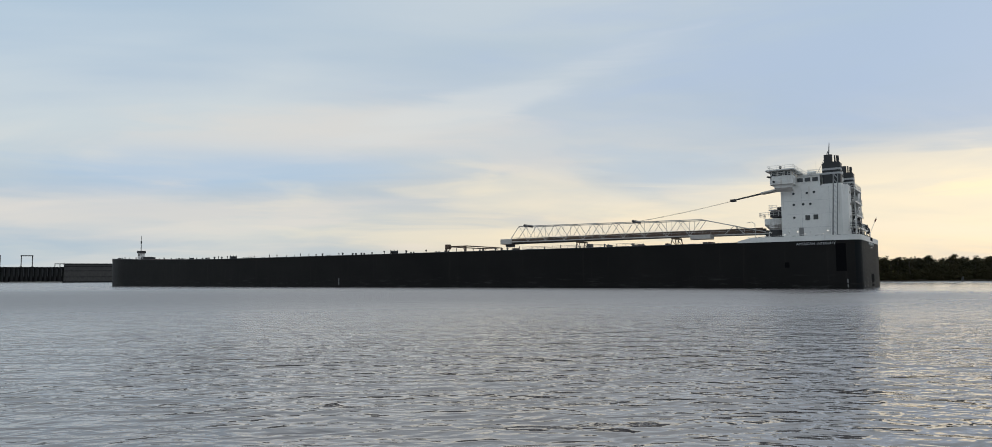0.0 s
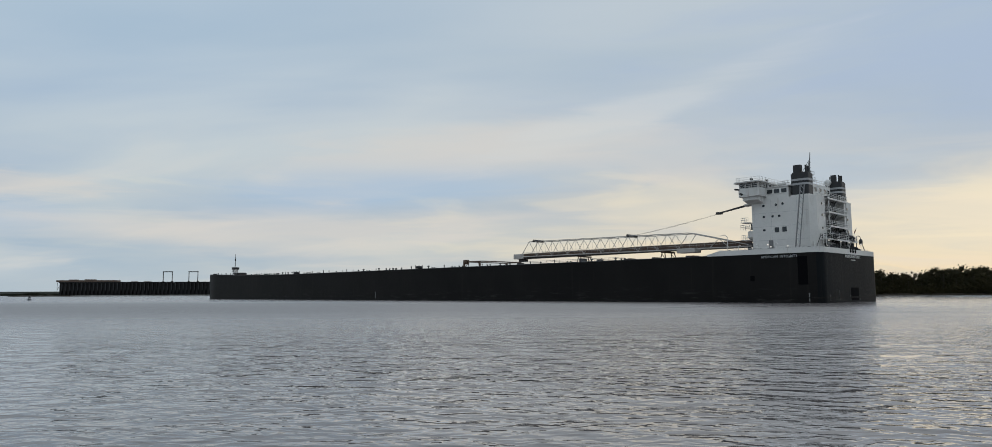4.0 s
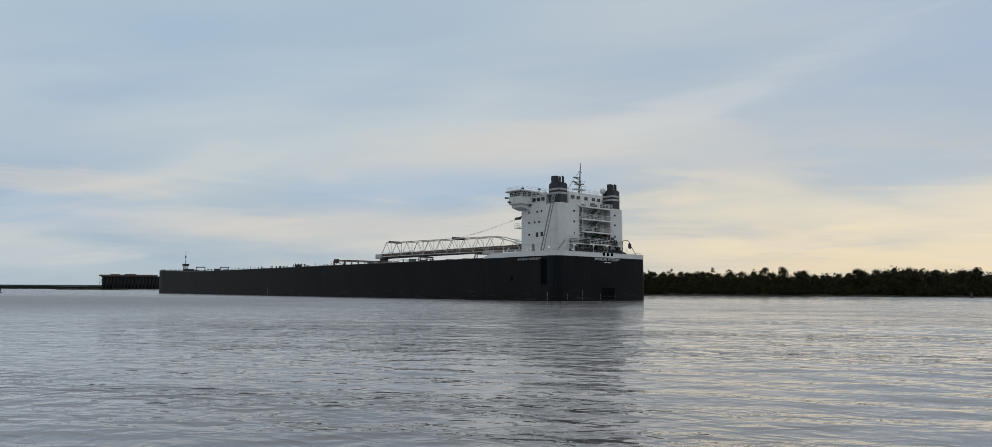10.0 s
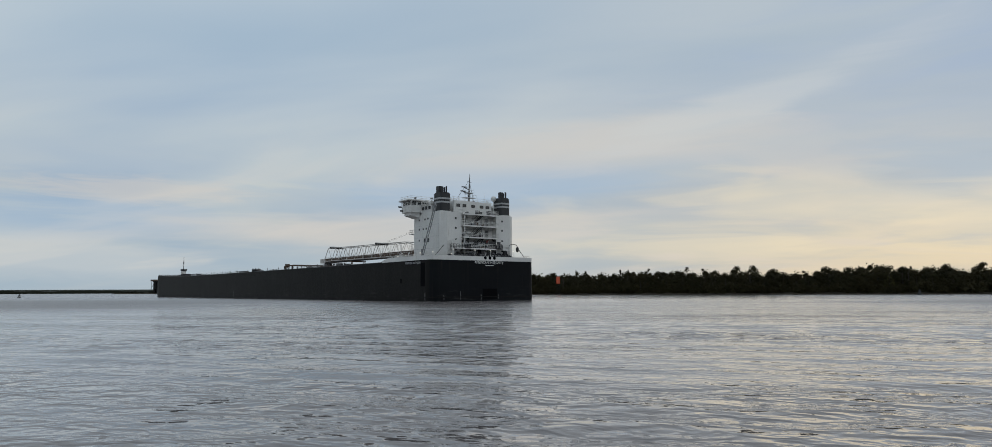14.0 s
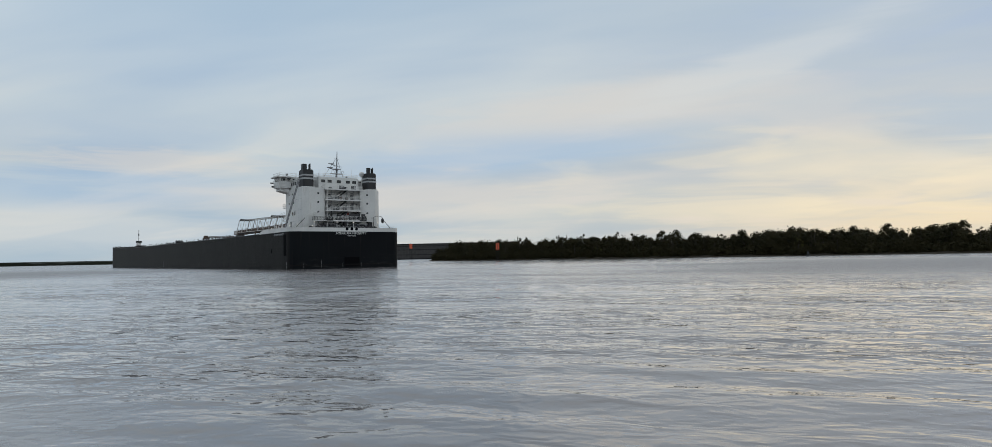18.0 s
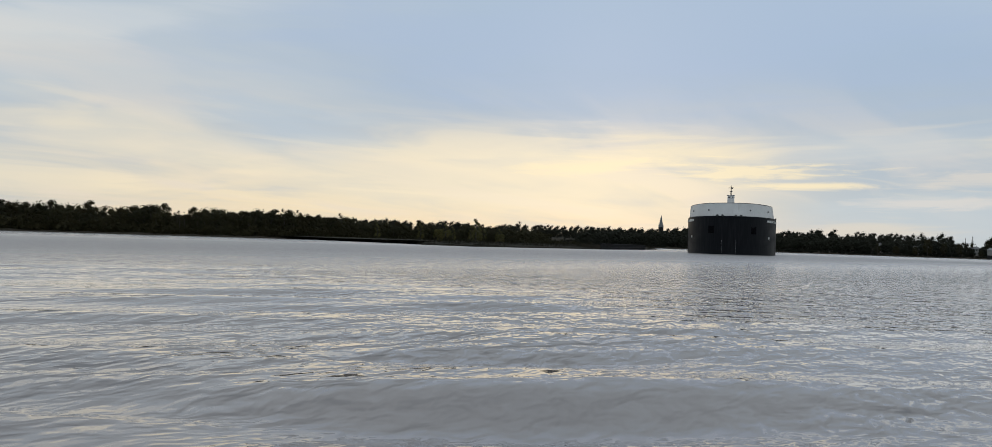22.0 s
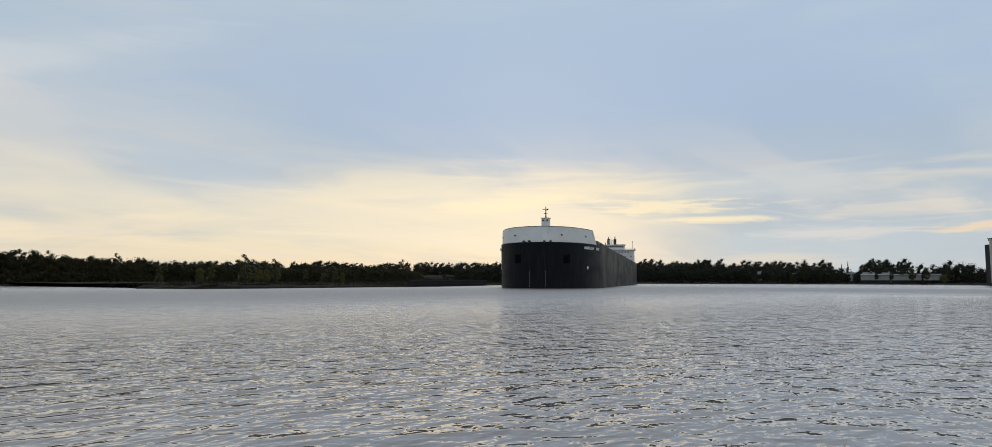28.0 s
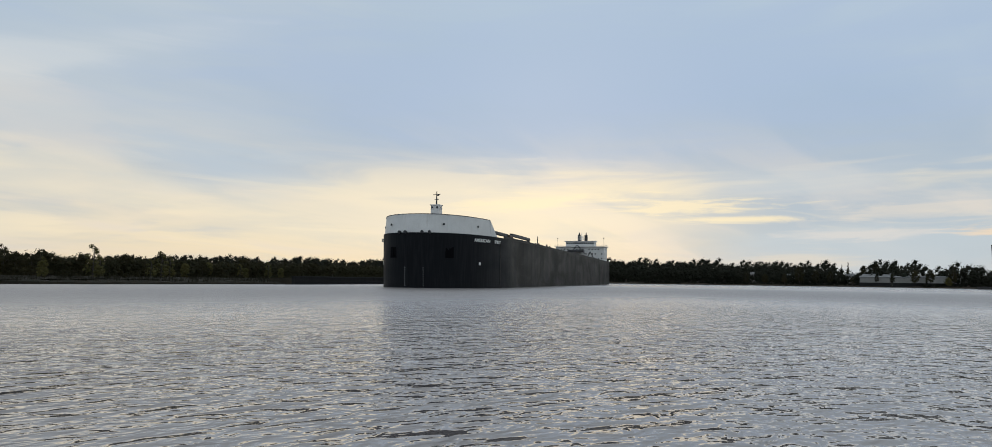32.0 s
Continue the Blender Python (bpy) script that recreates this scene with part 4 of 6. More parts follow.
def plant():
    kinds = []
    for i, (h, sp, form, leaf) in enumerate(((12.0, 3.2, "round", "leaf"), (13.2, 3.5, "round", "leaf"), (10.5, 3.6, "round", "leaf"), (13.4, 2.8, "thin", "leaf"),
                                             (12.5, 2.4, "thin", "leaf"), (9.5, 3.0, "round", "leaf_gold"), (13.0, 1.9, "cone", "leaf"), (11.5, 3.3, "round", "leaf"), (11.0, 2.6, "thin", "leaf_gold"))):
        kinds.append((tree_parts(40 + i, h, sp, form, M[leaf]), form, leaf))
    words = {("round", "leaf"): "broad dark green tree in the shore wood", ("thin", "leaf"): "thin-crowned dark tree with bare twigs", ("cone", "leaf"): "narrow dark spruce in the shore wood",
             ("round", "leaf_gold"): "rounded tree with yellowing autumn leaves", ("thin", "leaf_gold"): "sparse tree with yellowing autumn leaves"}
    rnd = random.Random(11)
    firsts = {}

    def tree(pick, x, y, z, s, turn):
        (trunk, crown), form, leaf = kinds[pick]
        m = pose(x, y, z, 0, 0, turn) @ Matrix.Diagonal((s * rnd.uniform(0.9, 1.15), s * rnd.uniform(0.9, 1.15), s, 1))
        t = thing("tree", words[(form, leaf)], "tree", "trees along the river shore", m)
        share("trunk", trunk, t, Matrix())
        share("crown", crown, t, Matrix())

    # the wooded shore: front ranks are single trees
    for d0, d1, step, seed in ((5, 11, 4.6, 1), (11, 22, 4.6, 2)):
        for x, y, z in scatter(ISLAND, d0, d1, step, seed):
            near_end = x < 75
            pick = rnd.choice((0, 1, 1, 2, 3, 4, 7, 7, 7, 0, 6 if rnd.random() < 0.4 else 0, 5 if rnd.random() < 0.25 else 2))
            s = rnd.uniform(0.72, 1.12) * (0.15 + skyline(x, y)) * (0.75 if near_end else 1.0) * (0.85 if d0 < 8 else 1.05)
            tree(pick, x, y, z, min(s, 1.08), rnd.uniform(0, 360))
    # single trees on the spit's landward edge, some turning yellow
    for x, y, z in scatter(BACK[3:], 4, 16, 8.0, 5):
        tree(rnd.choice((0, 1, 2, 5, 7, 8, 0, 6, 4)), x, y, 1.6, rnd.uniform(0.65, 1.0), rnd.uniform(0, 360))
    for pick, x, y, s in ((8, 433, 224, 1.0), (5, 422, 235, 0.62), (8, 465, 266, 1.0), (8, 470, 296, 0.8), (5, 520, 320, 0.6), (8, 452, 300, 0.9), (8, 488, 330, 1.0), (5, 500, 345, 0.8), (8, 545, 350, 0.9), (8, 436, 318, 0.8), (5, 560, 366, 0.7)):
        tree(pick, x, y, 0.9, s, 40)
    # single trees round the houses on the town bank: broad crowns and a few spruces
    for pick, b, r, z, s in ((2, 69.6, 712, 3.0, 1.35), (7, 70.6, 715, 3.2, 0.9), (0, 71.5, 700, 3.0, 0.8), (6, 72.3, 770, 8, 1.05), (6, 78.2, 700, 3.5, 1.15), (6, 71.9, 780, 8, 0.9), (2, 73.2, 765, 8, 1.0), (1, 73.9, 770, 8, 0.95),
                             (7, 75.0, 700, 3.5, 0.6), (2, 76.2, 705, 3.5, 0.95), (0, 77.0, 700, 3.5, 0.9), (5, 78.0, 672, 1.4, 0.7), (7, 68.8, 690, 2, 0.7), (2, 67.6, 690, 2, 0.75), (7, 74.1, 712, 4, 0.5), (2, 72.8, 690, 2, 0.55), (0, 66.4, 690, 2, 0.8)):
        tree(pick, 283 + r * math.sin(radians(b)), -10 + r * math.cos(radians(b)), z, s, 31 * b)
    woods("shore_wood", scatter(ISLAND, 14, 24, 2.4, 20) + scatter(ISLAND, 22, 38, 2.4, 21) + scatter(ISLAND, 36, 60, 2.6, 22), 8.5, 14.5, M["leaf"], "dense dark woodland on the low shore", 31, 0.50, 30, 7)
    woods("shore_scrub", scatter(ISLAND, 1.5, 5, 1.0, 23, lambda d: 0.4) + scatter(ISLAND, 4, 14, 1.0, 24), 2.6, 7.0, M["leaf"], "dark willow scrub along the water's edge", 32, 0.42, 14, 3)
    woods("back_wood", scatter(BACK, 8, 24, 2.6, 25, lambda d: 1.6) + scatter(BACK, 24, 50, 2.6, 29, lambda d: 1.8) + scatter(BACK, 50, 90, 3.4, 26, lambda d: 2.0), 7.5, 13, M["leaf"], "woodland behind the flat spit", 33, 0.55, 28, 7)
    woods("spit_scrub", scatter(BACK, 0, 8, 1.3, 27, lambda d: 1.2) + scatter(SPIT[:6], 40, 70, 5, 28, lambda d: 1.2, 0.4), 1.6, 4.2, M["leaf"], "low scrub before the trees", 34, 0.42, 12, 3)
    rise = lambda d: 1.0 + 12 * min(1, d / 320)
    woods("town_wood", scatter(TOWN[5:], 4, 30, 2.6, 41, rise) + scatter(TOWN[5:], 30, 80, 2.8, 42, rise) + scatter(TOWN[4:], 80, 170, 3.0, 43, lambda d: rise(d) + 2) + scatter(TOWN[4:], 170, 300, 3.6, 44, lambda d: rise(d) + 4), 11, 19, M["leaf_far"], "dark trees on the town's river bank", 35, 0.50, 44, 6)
    woods("hill_wood", scatter(HILL, 0, 40, 2.6, 48, lambda d: 9) + scatter(HILL, 40, 90, 3.0, 49, lambda d: 13), 9, 17, M["leaf_far"], "wooded rise beyond the flat ground", 39, 0.65, 28, 6)
    woods("town_scrub", scatter(TOWN[4:], 1, 6, 1.8, 45, lambda d: 0.8), 2, 4, M["leaf_far"], "scrub along the town shore", 36, 0.6, 10, 3)
    woods("west_wood", scatter(WEST, 5, 60, 4.0, 46, lambda d: 1.0), 6, 11, M["leaf_far"], "dark trees on the western shore", 37, 1.0, 14, 4)
    woods("head_scrub", scatter(HEAD, 4, 30, 5.0, 47, lambda d: 1.5), 2, 6, M["leaf_far"], "low scrub on the headland", 38, 1.0, 10, 3)
    # reeds: thin upright blades on the spit
    verts, faces = [], []
    r2 = random.Random(9)
    for x, y, z in scatter(SPIT, 1, 14, 0.16, 51, lambda d: 0.7) + scatter(SPIT, 14, 60, 0.22, 52, lambda d: 0.9):
        for _ in range(3):
            px, py = x + r2.uniform(-0.8, 0.8), y + r2.uniform(-0.8, 0.8)
            h, w, a = r2.uniform(0.7, 1.7), 0.09, r2.uniform(0, 6.3)
            n = len(verts)
            verts += [(px - w * math.cos(a), py - w * math.sin(a), z - 0.4), (px + w * math.cos(a), py + w * math.sin(a), z - 0.4), (px + r2.uniform(-0.3, 0.3), py + r2.uniform(-0.3, 0.3), z + h)]
            faces.append((n, n + 1, n + 2))
    me = bpy.data.meshes.new("reeds")
    me.from_pydata(verts, [], faces)
    me.materials.append(M["reed"])
    tagged(new("reeds", me), "dry brown reeds on the flat spit", "reeds", kind="stuff")


plant()


# ---- ore docks ----
def make_docks():
    ang = math.degrees(math.atan2(1135.9 - 1030.8, -250.5 + 738.8))
    at = pose(-741, 1030.4, 0, 0, 0, ang)
    low = thing("ore_dock", "long dark timber and steel ore dock on the river", "dock", "ore docks", at)
    part("core", boxm(3, 252, 8, 24, -1, 22.0), M["timber"], low)
    part("deck_slab", boxm(0, 252, 3.5, 26, 21.6, 23.0, 0.1), M["timber"], low)
    part("upper_slab", boxm(-4, 86, 4, 25, 23.0, 26.0, 0.3), M["rust"], low, "rust-brown upper deck at the dock's end")
    part("footing", boxm(0, 252, 2.0, 25, -1, 1.6, 0.1), M["concrete"], low)
    col = mesh_of("pier_column", boxm(-1.3, 1.3, 3.6, 8.2, 1.4, 21.7), M["timber"])
    chute = mesh_of("ore_chute", boxm(-0.5, 0.5, 2.6, 3.6, 9.0, 20.5, 0.0, pose(0, 0, 0, 3)), M["dark"])
    for i in range(42):
        share("pier_column", col, low, pose(3 + i * 6.0, 0, 0))
        share("ore_chute", chute, low, pose(6 + i * 6.0, 0, 0))
    for x, w, h in ((18, 12, 1.2), (44, 16, 1.4), (112, 9, 0.9), (132, 10, 0.8)):
        part("ore_heap", prism(bmesh.new(), rounded(x - w / 2, x + w / 2, 8, 20, 3, 3), 22.9 if x > 86 else 25.9, (23.0 if x > 86 else 26.0) + h), M["rust"], low)
    part("end_stair", rod(rod(rod(bmesh.new(), (-3, 6, 1), (-3, 6, 22), 0.3, n=5), (1, 6, 1), (1, 6, 22), 0.3, n=5), (-3, 6, 10), (1, 6, 18), 0.25, n=5), M["dark"], low)
    for x in (156, 196.5):
        g = part("portal_crane", boxm(x - 0.3, x + 15.3, 13, 15, 39.0, 40.4, 0.1), M["dark"], low, "dark portal frame standing on the dock")
        for dx in (0.0, 14.2):
            part("portal_leg", boxm(x + dx, x + dx + 0.9, 13.3, 14.7, 22.9, 39.1), M["dark"], g)
            part("portal_foot", boxm(x + dx - 0.8, x + dx + 1.7, 12.5, 15.5, 22.9, 24.0), M["dark"], g)
    high = thing("ore_dock", "taller dark ore dock with ribbed pockets", "dock", "ore docks", at @ pose(254, 0, 0))
    part("core", boxm(0, 420, 5.0, 26, -1, 27.0), M["dock_face"], high)
    part("deck_slab", boxm(-1, 420, 4, 28, 26.8, 28.3, 0.1), M["timber"], high)
    for z in (8.0, 17.0, 23.5):
        part("waling", boxm(0, 420, 4.3, 5.1, z, z + 0.7), M["timber"], high)
    part("footing", boxm(0, 420, 2.5, 27, -1, 1.8, 0.1), M["timber"], high)
    col = mesh_of("pier_column", boxm(-0.7, 0.7, 4.5, 5.2, 1.6, 26.9), M["dock_face"])
    for i in range(84):
        share("pier_column", col, high, pose(2 + i * 5.0, 0, 0))
    for x0, x1 in ((-14, -1),):
        part("end_frame", boxm(x0, x1, 12, 18, 27.4, 28.4, 0.1), M["dark"], high)
        for x in (-14, -7.5, -1.8):
            part("frame_post", boxm(x, x + 0.8, 12.2, 13.4, 22.9, 27.5), M["dark"], high)


make_docks()


# ---- grain elevator, church, houses, barges ----
def make_elevator():
    ang = math.degrees(math.atan2(-0.50, -0.866))
    el = thing("grain_elevator", "tall weathered concrete grain elevator with round silos", "grain elevator", at=pose(889, 91, 0, 0, 0, ang))
    me = mesh_of("silo", rodm((0, 0, 0.5), (0, 0, 29.6), 2.75, n=20), M["silo"])
    for i in range(22):
        share("silo", me, el, pose(8 + i * 7.4, 0.0, 0))
    part("back_wall", boxm(4.0, 168, 0.6, 16, 0.5, 29.2), M["dark"], el)
    part("gallery", boxm(4, 169, -2.2, 14, 29.6, 31.0, 0.15), M["silo"], el, "long concrete gallery over the silos")
    part("gallery_roof", boxm(3.6, 169.6, -2.5, 14.6, 31.0, 31.3), M["roof"], el)
    part("end_tower", boxm(-5, 3.9, -1, 14, 0.5, 27.4, 0.1), M["timber"], el, "dark sheeted end tower")
    windows_row(el, [(8 + 7.4 * i, -2.2, 30.3) for i in range(22)], 1.4, 0.6, "-y")
    part("roof_vent", boxm(22, 24, 2, 4, 31.5, 33.2, 0.1), M["dark"], el)
    part("plinth", boxm(-6, 172, -9, 17, -1.0, 1.6, 0.1), M["timber"], el)
    # plain dark block, stands in for the low shrubs before the silos
    part("shed", boxm(30, 88, -8.6, -6.0, 0.9, 3.4, 0.1), M["dark"], el)
    part("white_tank", prism(bmesh.new(), rounded(91.5, 112, -9.0, -4.5, 0.6, 3), 0.9, 13.0), M["white"], el, "plain white tank before the silos")
    part("tank_roof", prism(bmesh.new(), rounded(91.2, 112.3, -9.3, -4.2, 0.6, 3), 13.0, 13.3), M["steel_pale"], el)


def make_church():
    ch = thing("church", "dark church with a tall pointed steeple", "church", at=pose(1012, 589, 4, 0, 0, 30))
    part("tower", boxm(-3, 3, -3, 3, 0, 24, 0.1), M["timber"], ch)
    sp = bmesh.new()
    rod(sp, (0, 0, 24), (0, 0, 40.5), 3.2, 0.15, 8)
    part("spire", sp, M["roof"], ch)
    for sx in (1, -1):
        for sy in (1, -1):
            part("pinnacle", rodm((sx * 2.6, sy * 2.6, 24), (sx * 2.6, sy * 2.6, 29), 0.6, 0.08, 6), M["roof"], ch)
    windows_row(ch, [(0, -3, 20), (0, -3, 14)], 1.2, 3.0, "-y")
    part("nave", prism(bmesh.new(), [(3, -5), (26, -5), (26, 5), (3, 5)], 0, 10), M["timber"], ch)
    rf = bmesh.new()
    vs = [rf.verts.new(p) for p in ((3, -5.6, 9.8), (26.5, -5.6, 9.8), (26.5, 5.6, 9.8), (3, 5.6, 9.8), (3, 0, 16), (26.5, 0, 16))]
    for q in ((0, 1, 5, 4), (2, 3, 4, 5), (0, 4, 3), (1, 2, 5), (0, 3, 2, 1)):
        rf.faces.new([vs[i] for i in q])
    part("roof", rf, M["roof"], ch)


def make_house(x, y, z, turn, w, d, h, wall):
    ho = thing("house", "small pale gabled house among the trees", "house", "houses on the bank", pose(x, y, z, 0, 0, turn))
    part("wall", boxm(-w / 2, w / 2, -d / 2, d / 2, -8, h), M[wall], ho)
    rf = bmesh.new()
    W, D = w / 2 + 0.5, d / 2 + 0.5
    vs = [rf.verts.new(p) for p in ((-W, -D, h - 0.1), (W, -D, h - 0.1), (W, D, h - 0.1), (-W, D, h - 0.1), (-W, 0, h + d * 0.36), (W, 0, h + d * 0.36))]
    for q in ((0, 1, 5, 4), (2, 3, 4, 5), (0, 4, 3), (1, 2, 5), (0, 3, 2, 1)):
        rf.faces.new([vs[i] for i in q])
    part("roof", rf, M["roof"], ho)
    windows_row(ho, [(-w * 0.3, -d / 2, h * 0.55), (0, -d / 2, h * 0.55), (w * 0.3, -d / 2, h * 0.55)], 1.2, 1.4, "-y")
    part("chimney", boxm(w * 0.2, w * 0.2 + 0.8, -0.4, 0.4, h, h + d * 0.36 + 1.0), M["roof"], ho)


def make_shed(x, y, z, turn, wall):
    sh = thing("storage_shed", "long low pale storage shed on the river bank", "shed", "sheds on the bank", pose(x, y, z, 0, 0, turn))
    part("wall", boxm(-10.6, 10.6, -4, 4, -2.0, 5.0, 0.05), M[wall], sh)
    part("roof", prism(bmesh.new(), rounded(-11.0, 11.0, -4.5, 4.5, 0.3, 2), 5.0, lambda px, py: 5.5 if py < 0 else 6.3), M["roof"], sh)
    part("footing", boxm(-10.8, 10.8, -4.2, 4.2, -2.2, 0.9), M["timber"], sh)


def make_buoy(x, y):
    b = thing("channel_buoy", "small dark channel buoy afloat on the river", "buoy", "channel buoys", pose(x, y, 0))
    part("float", rod(bmesh.new(), (0, 0, -0.4), (0, 0, 0.5), 0.95, 0.8, 14), M["dark"], b)
    cage = bmesh.new()
    for i in range(4):
        a = radians(90 * i + 20)
        rod(cage, (0.6 * math.cos(a), 0.6 * math.sin(a), 0.5), (0.25 * math.cos(a), 0.25 * math.sin(a), 1.9), 0.07, n=5)
    part("cage", cage, M["dark"], b)
    part("day_shape", rod(bmesh.new(), (0, 0, 0.9), (0, 0, 1.9), 0.5, 0.3, 10), M["dark"], b)
    part("lantern", rodm((0, 0, 1.9), (0, 0, 2.35), 0.14, n=8), M["dark"], b)


def make_marker(x, y, turn, w, h, z, label):
    mk = thing("channel_marker", label, "channel marker", "channel markers", pose(x, y, 0, 0, 0, turn))
    for s in (-0.35, 0.35):
        part("post", rodm((s * w, 0.15, -0.8), (s * w, 0.15, z + h / 2), 0.14, n=8), M["timber"], mk)
    part("board", boxm(-w / 2, w / 2, -0.08, 0.0, z - h / 2, z + h / 2, 0.02), M["orange"], mk, "faded orange day board")
    part("stripe", boxm(-w / 14, w / 14, -0.1, -0.08, z - h / 2, z + h / 2), M["flag"], mk)
    part("brace", rodm((-0.35 * w, 0.15, 1.0), (0.35 * w, 0.15, 3.6), 0.08, n=5), M["timber"], mk)
    part("lantern", rodm((0, 0.15, z + h / 2), (0, 0.15, z + h / 2 + 0.5), 0.18, n=8), M["dark"], mk)


def make_bulkhead():
    """A run of dark sheet piling along the spit's edge."""
    (ax, ay), (bx, by) = (486.0, 201.0), (566.0, 243.0)
    turn = math.degrees(math.atan2(by - ay, bx - ax))
    L = math.hypot(bx - ax, by - ay)
    bk = thing("bulkhead", "low dark sheet-pile bulkhead along the spit's edge", "bulkhead", at=pose(ax, ay, 0, 0, 0, turn))
    part("backing", boxm(0, L, 0.3, 9.0, -1.0, 2.0), M["earth"], bk)
    part("cap_beam", boxm(-0.3, L + 0.3, -0.5, 0.6, 2.3, 2.7, 0.05), M["timber"], bk)
    part("waling", boxm(0, L, -0.45, -0.2, 0.9, 1.2), M["timber"], bk)
    pile = mesh_of("pile", prism(bmesh.new(), [(0.0, -0.15), (0.3, -0.35), (0.7, -0.35), (1.0, -0.15), (1.0, 0.3), (0.0, 0.3)], -1.0, 2.35), M["timber"])
    for i in range(int(L)):
        share("pile", pile, bk, pose(i, 0, 0))


make_bulkhead()
make_elevator()
make_church()
for i, (b, r, z, w, d, h, wall) in enumerate(((73.6, 735, 8.5, 15, 8, 4.5, "siding"), (74.7, 720, 8, 11, 7, 5, "siding"), (75.6, 745, 9, 9, 7, 5.5, "siding"), (70.0, 760, 9, 16, 8, 4.5, "siding"), (69.0, 740, 8.2, 10, 7, 5, "siding"), (66.5, 790, 10, 12, 8, 5, "siding"), (72.4, 770, 10.0, 12, 7, 4, "siding"))):
    make_house(283 + r * math.sin(radians(b)), -10 + r * math.cos(radians(b)), z - 3.2, 104 + (i * 37) % 40 - 20 + 180, w * 0.6, d * 0.7, h * 0.7, wall)
for i, b in enumerate((74.0, 75.85, 77.65)):
    make_shed(283 + 718 * math.sin(radians(b)), -10 + 718 * math.cos(radians(b)), 2.6, 104.2 + 180, ("siding", "siding", "concrete")[i])
make_buoy(-180, 285.5)
make_buoy(261, 277)
make_marker(50.5, 372.8, 24, 1.7, 2.8, 9.6, "small orange day board below a pale lantern")
make_marker(106.6, 370, 20, 1.9, 3.9, 8.3, "orange day board on dark posts before the wood")
# ---- ships ----
def make_first_ship():
    ship = thing("lake_freighter", "long black lake freighter with white aft house and boom", "ship")
    top = lambda x: 10.0 + 0.0022 * max(0, x - 60) + 2.0 * max(0.0, (x - 200) / 110) ** 2
    half = footprint(312, 16.0, 26, 2.1, 2.2)
    rake = lambda x, f: ((-1.6 * (1 - f) * max(0, (x - 286) / 26)) if x > 286 else 0.0, 1.0)
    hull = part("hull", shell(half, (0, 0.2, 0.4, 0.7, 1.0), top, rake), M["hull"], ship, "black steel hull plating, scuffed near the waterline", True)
    # transom faces take the copy with shade in its colour
    hull.data.materials.append(M["hull_stern_shaded"])
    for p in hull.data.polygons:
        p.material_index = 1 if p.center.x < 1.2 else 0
    part("deck", cap(half, lambda x: top(x) - 0.3, 0.1), M["deck"], ship)
    part("gunwale", strip(half, lambda x: top(x) - 0.12, lambda x: top(x) + 0.04, 24, 320, 0.05, 0.2), M["dark"], hull)
    part("stern_bulwark", strip(half, lambda x: top(x) - 0.12, lambda x: top(x) + 0.95 - 0.85 * max(0, (x - 22) / 2.4), -1, 24, 0.035, 0.2), M["white"], ship, "white bulwark round the stern")
    part("rubbing_strake", strip(half, lambda x: 0.9, lambda x: 1.15, -1, 40, 0.06, 0.1), M["hull"], hull)

    before = set(ship.children)
    # --- aft house: side walls in three bays, a recessed middle with open galleries astern ---
    outline = [(16.6, 11.3), (4.6, 11.3), (3.6, 9.8), (3.6, 5.4), (5.4, 5.4), (5.4, -5.4), (3.6, -5.4), (3.6, -9.8), (4.6, -11.3), (16.6, -11.3)]
    house = part("deckhouse", prism(bmesh.new(), outline, 9.9, 21.8), M["white"], ship, "tall white steel accommodation block")
    for s in (1, -1):
        for z in (13.0, 15.9, 18.8):
            part("plate_seam", boxm(4.8, 16.4, min(s * 11.3, s * 11.32), max(s * 11.3, s * 11.32), z - 0.02, z + 0.02), M["steel_pale"], house)
        for x in (7.0, 12.4):
            part("plate_seam", boxm(x - 0.02, x + 0.02, min(s * 11.3, s * 11.315), max(s * 11.3, s * 11.315), 10.2, 21.6), M["steel_pale"], house)
    round_window = porthole_mesh()
    for s in (1, -1):
        for x, z in ((14.0, 20.4), (11.3, 20.4), (9.9, 20.5), (14.0, 18.0), (12.1, 18.0), (10.7, 18.0), (14.0, 15.2)):
            share("porthole", round_window, house, pose(x, s * 11.3 - (0 if s > 0 else 0.06), z))
        windows_row(house, [(11.3, s * 11.3, 15.1), (9.7, s * 11.3, 15.15)], 0.95, 1.05, "+y" if s > 0 else "-y")
        for z in (20.3, 17.9, 15.2, 12.6):
            share("porthole", round_window, house, pose(3.6, s * 7.2, z, 0, 0, 90))
        # fender lamp brackets low on the wall
        for x in (7.5, 13.4):
            part("wall_lamp", boxm(x - 0.12, x + 0.12, min(s * 11.3, s * 11.5), max(s * 11.3, s * 11.5), 12.0, 12.2), M["lamp"], house, "small lit white wall lamp")
    part("door_coaming", boxm(12.2, 13.1, 11.3, 11.36, 10.9, 13.0), M["grey"], house)
    for z in (20.6, 16.8, 13.4):
        windows_row(house, [(16.6, y, z) for y in (-8.5, -5.2, -1.8, 1.8, 5.2, 8.5)], 0.9, 0.9, "+x")

    # --- galleries and zigzag stairs astern ---
    for i, (z, w, x0) in enumerate(((21.6, 5.6, 2.9), (18.7, 5.5, 2.8), (15.8, 5.5, 2.7), (13.0, 8.4, 2.2))):
        g = part("gallery", boxm(x0, 5.3, -w, w, z - 0.14, z, 0.02), M["white"], ship, "open steel gallery with pipe rails")
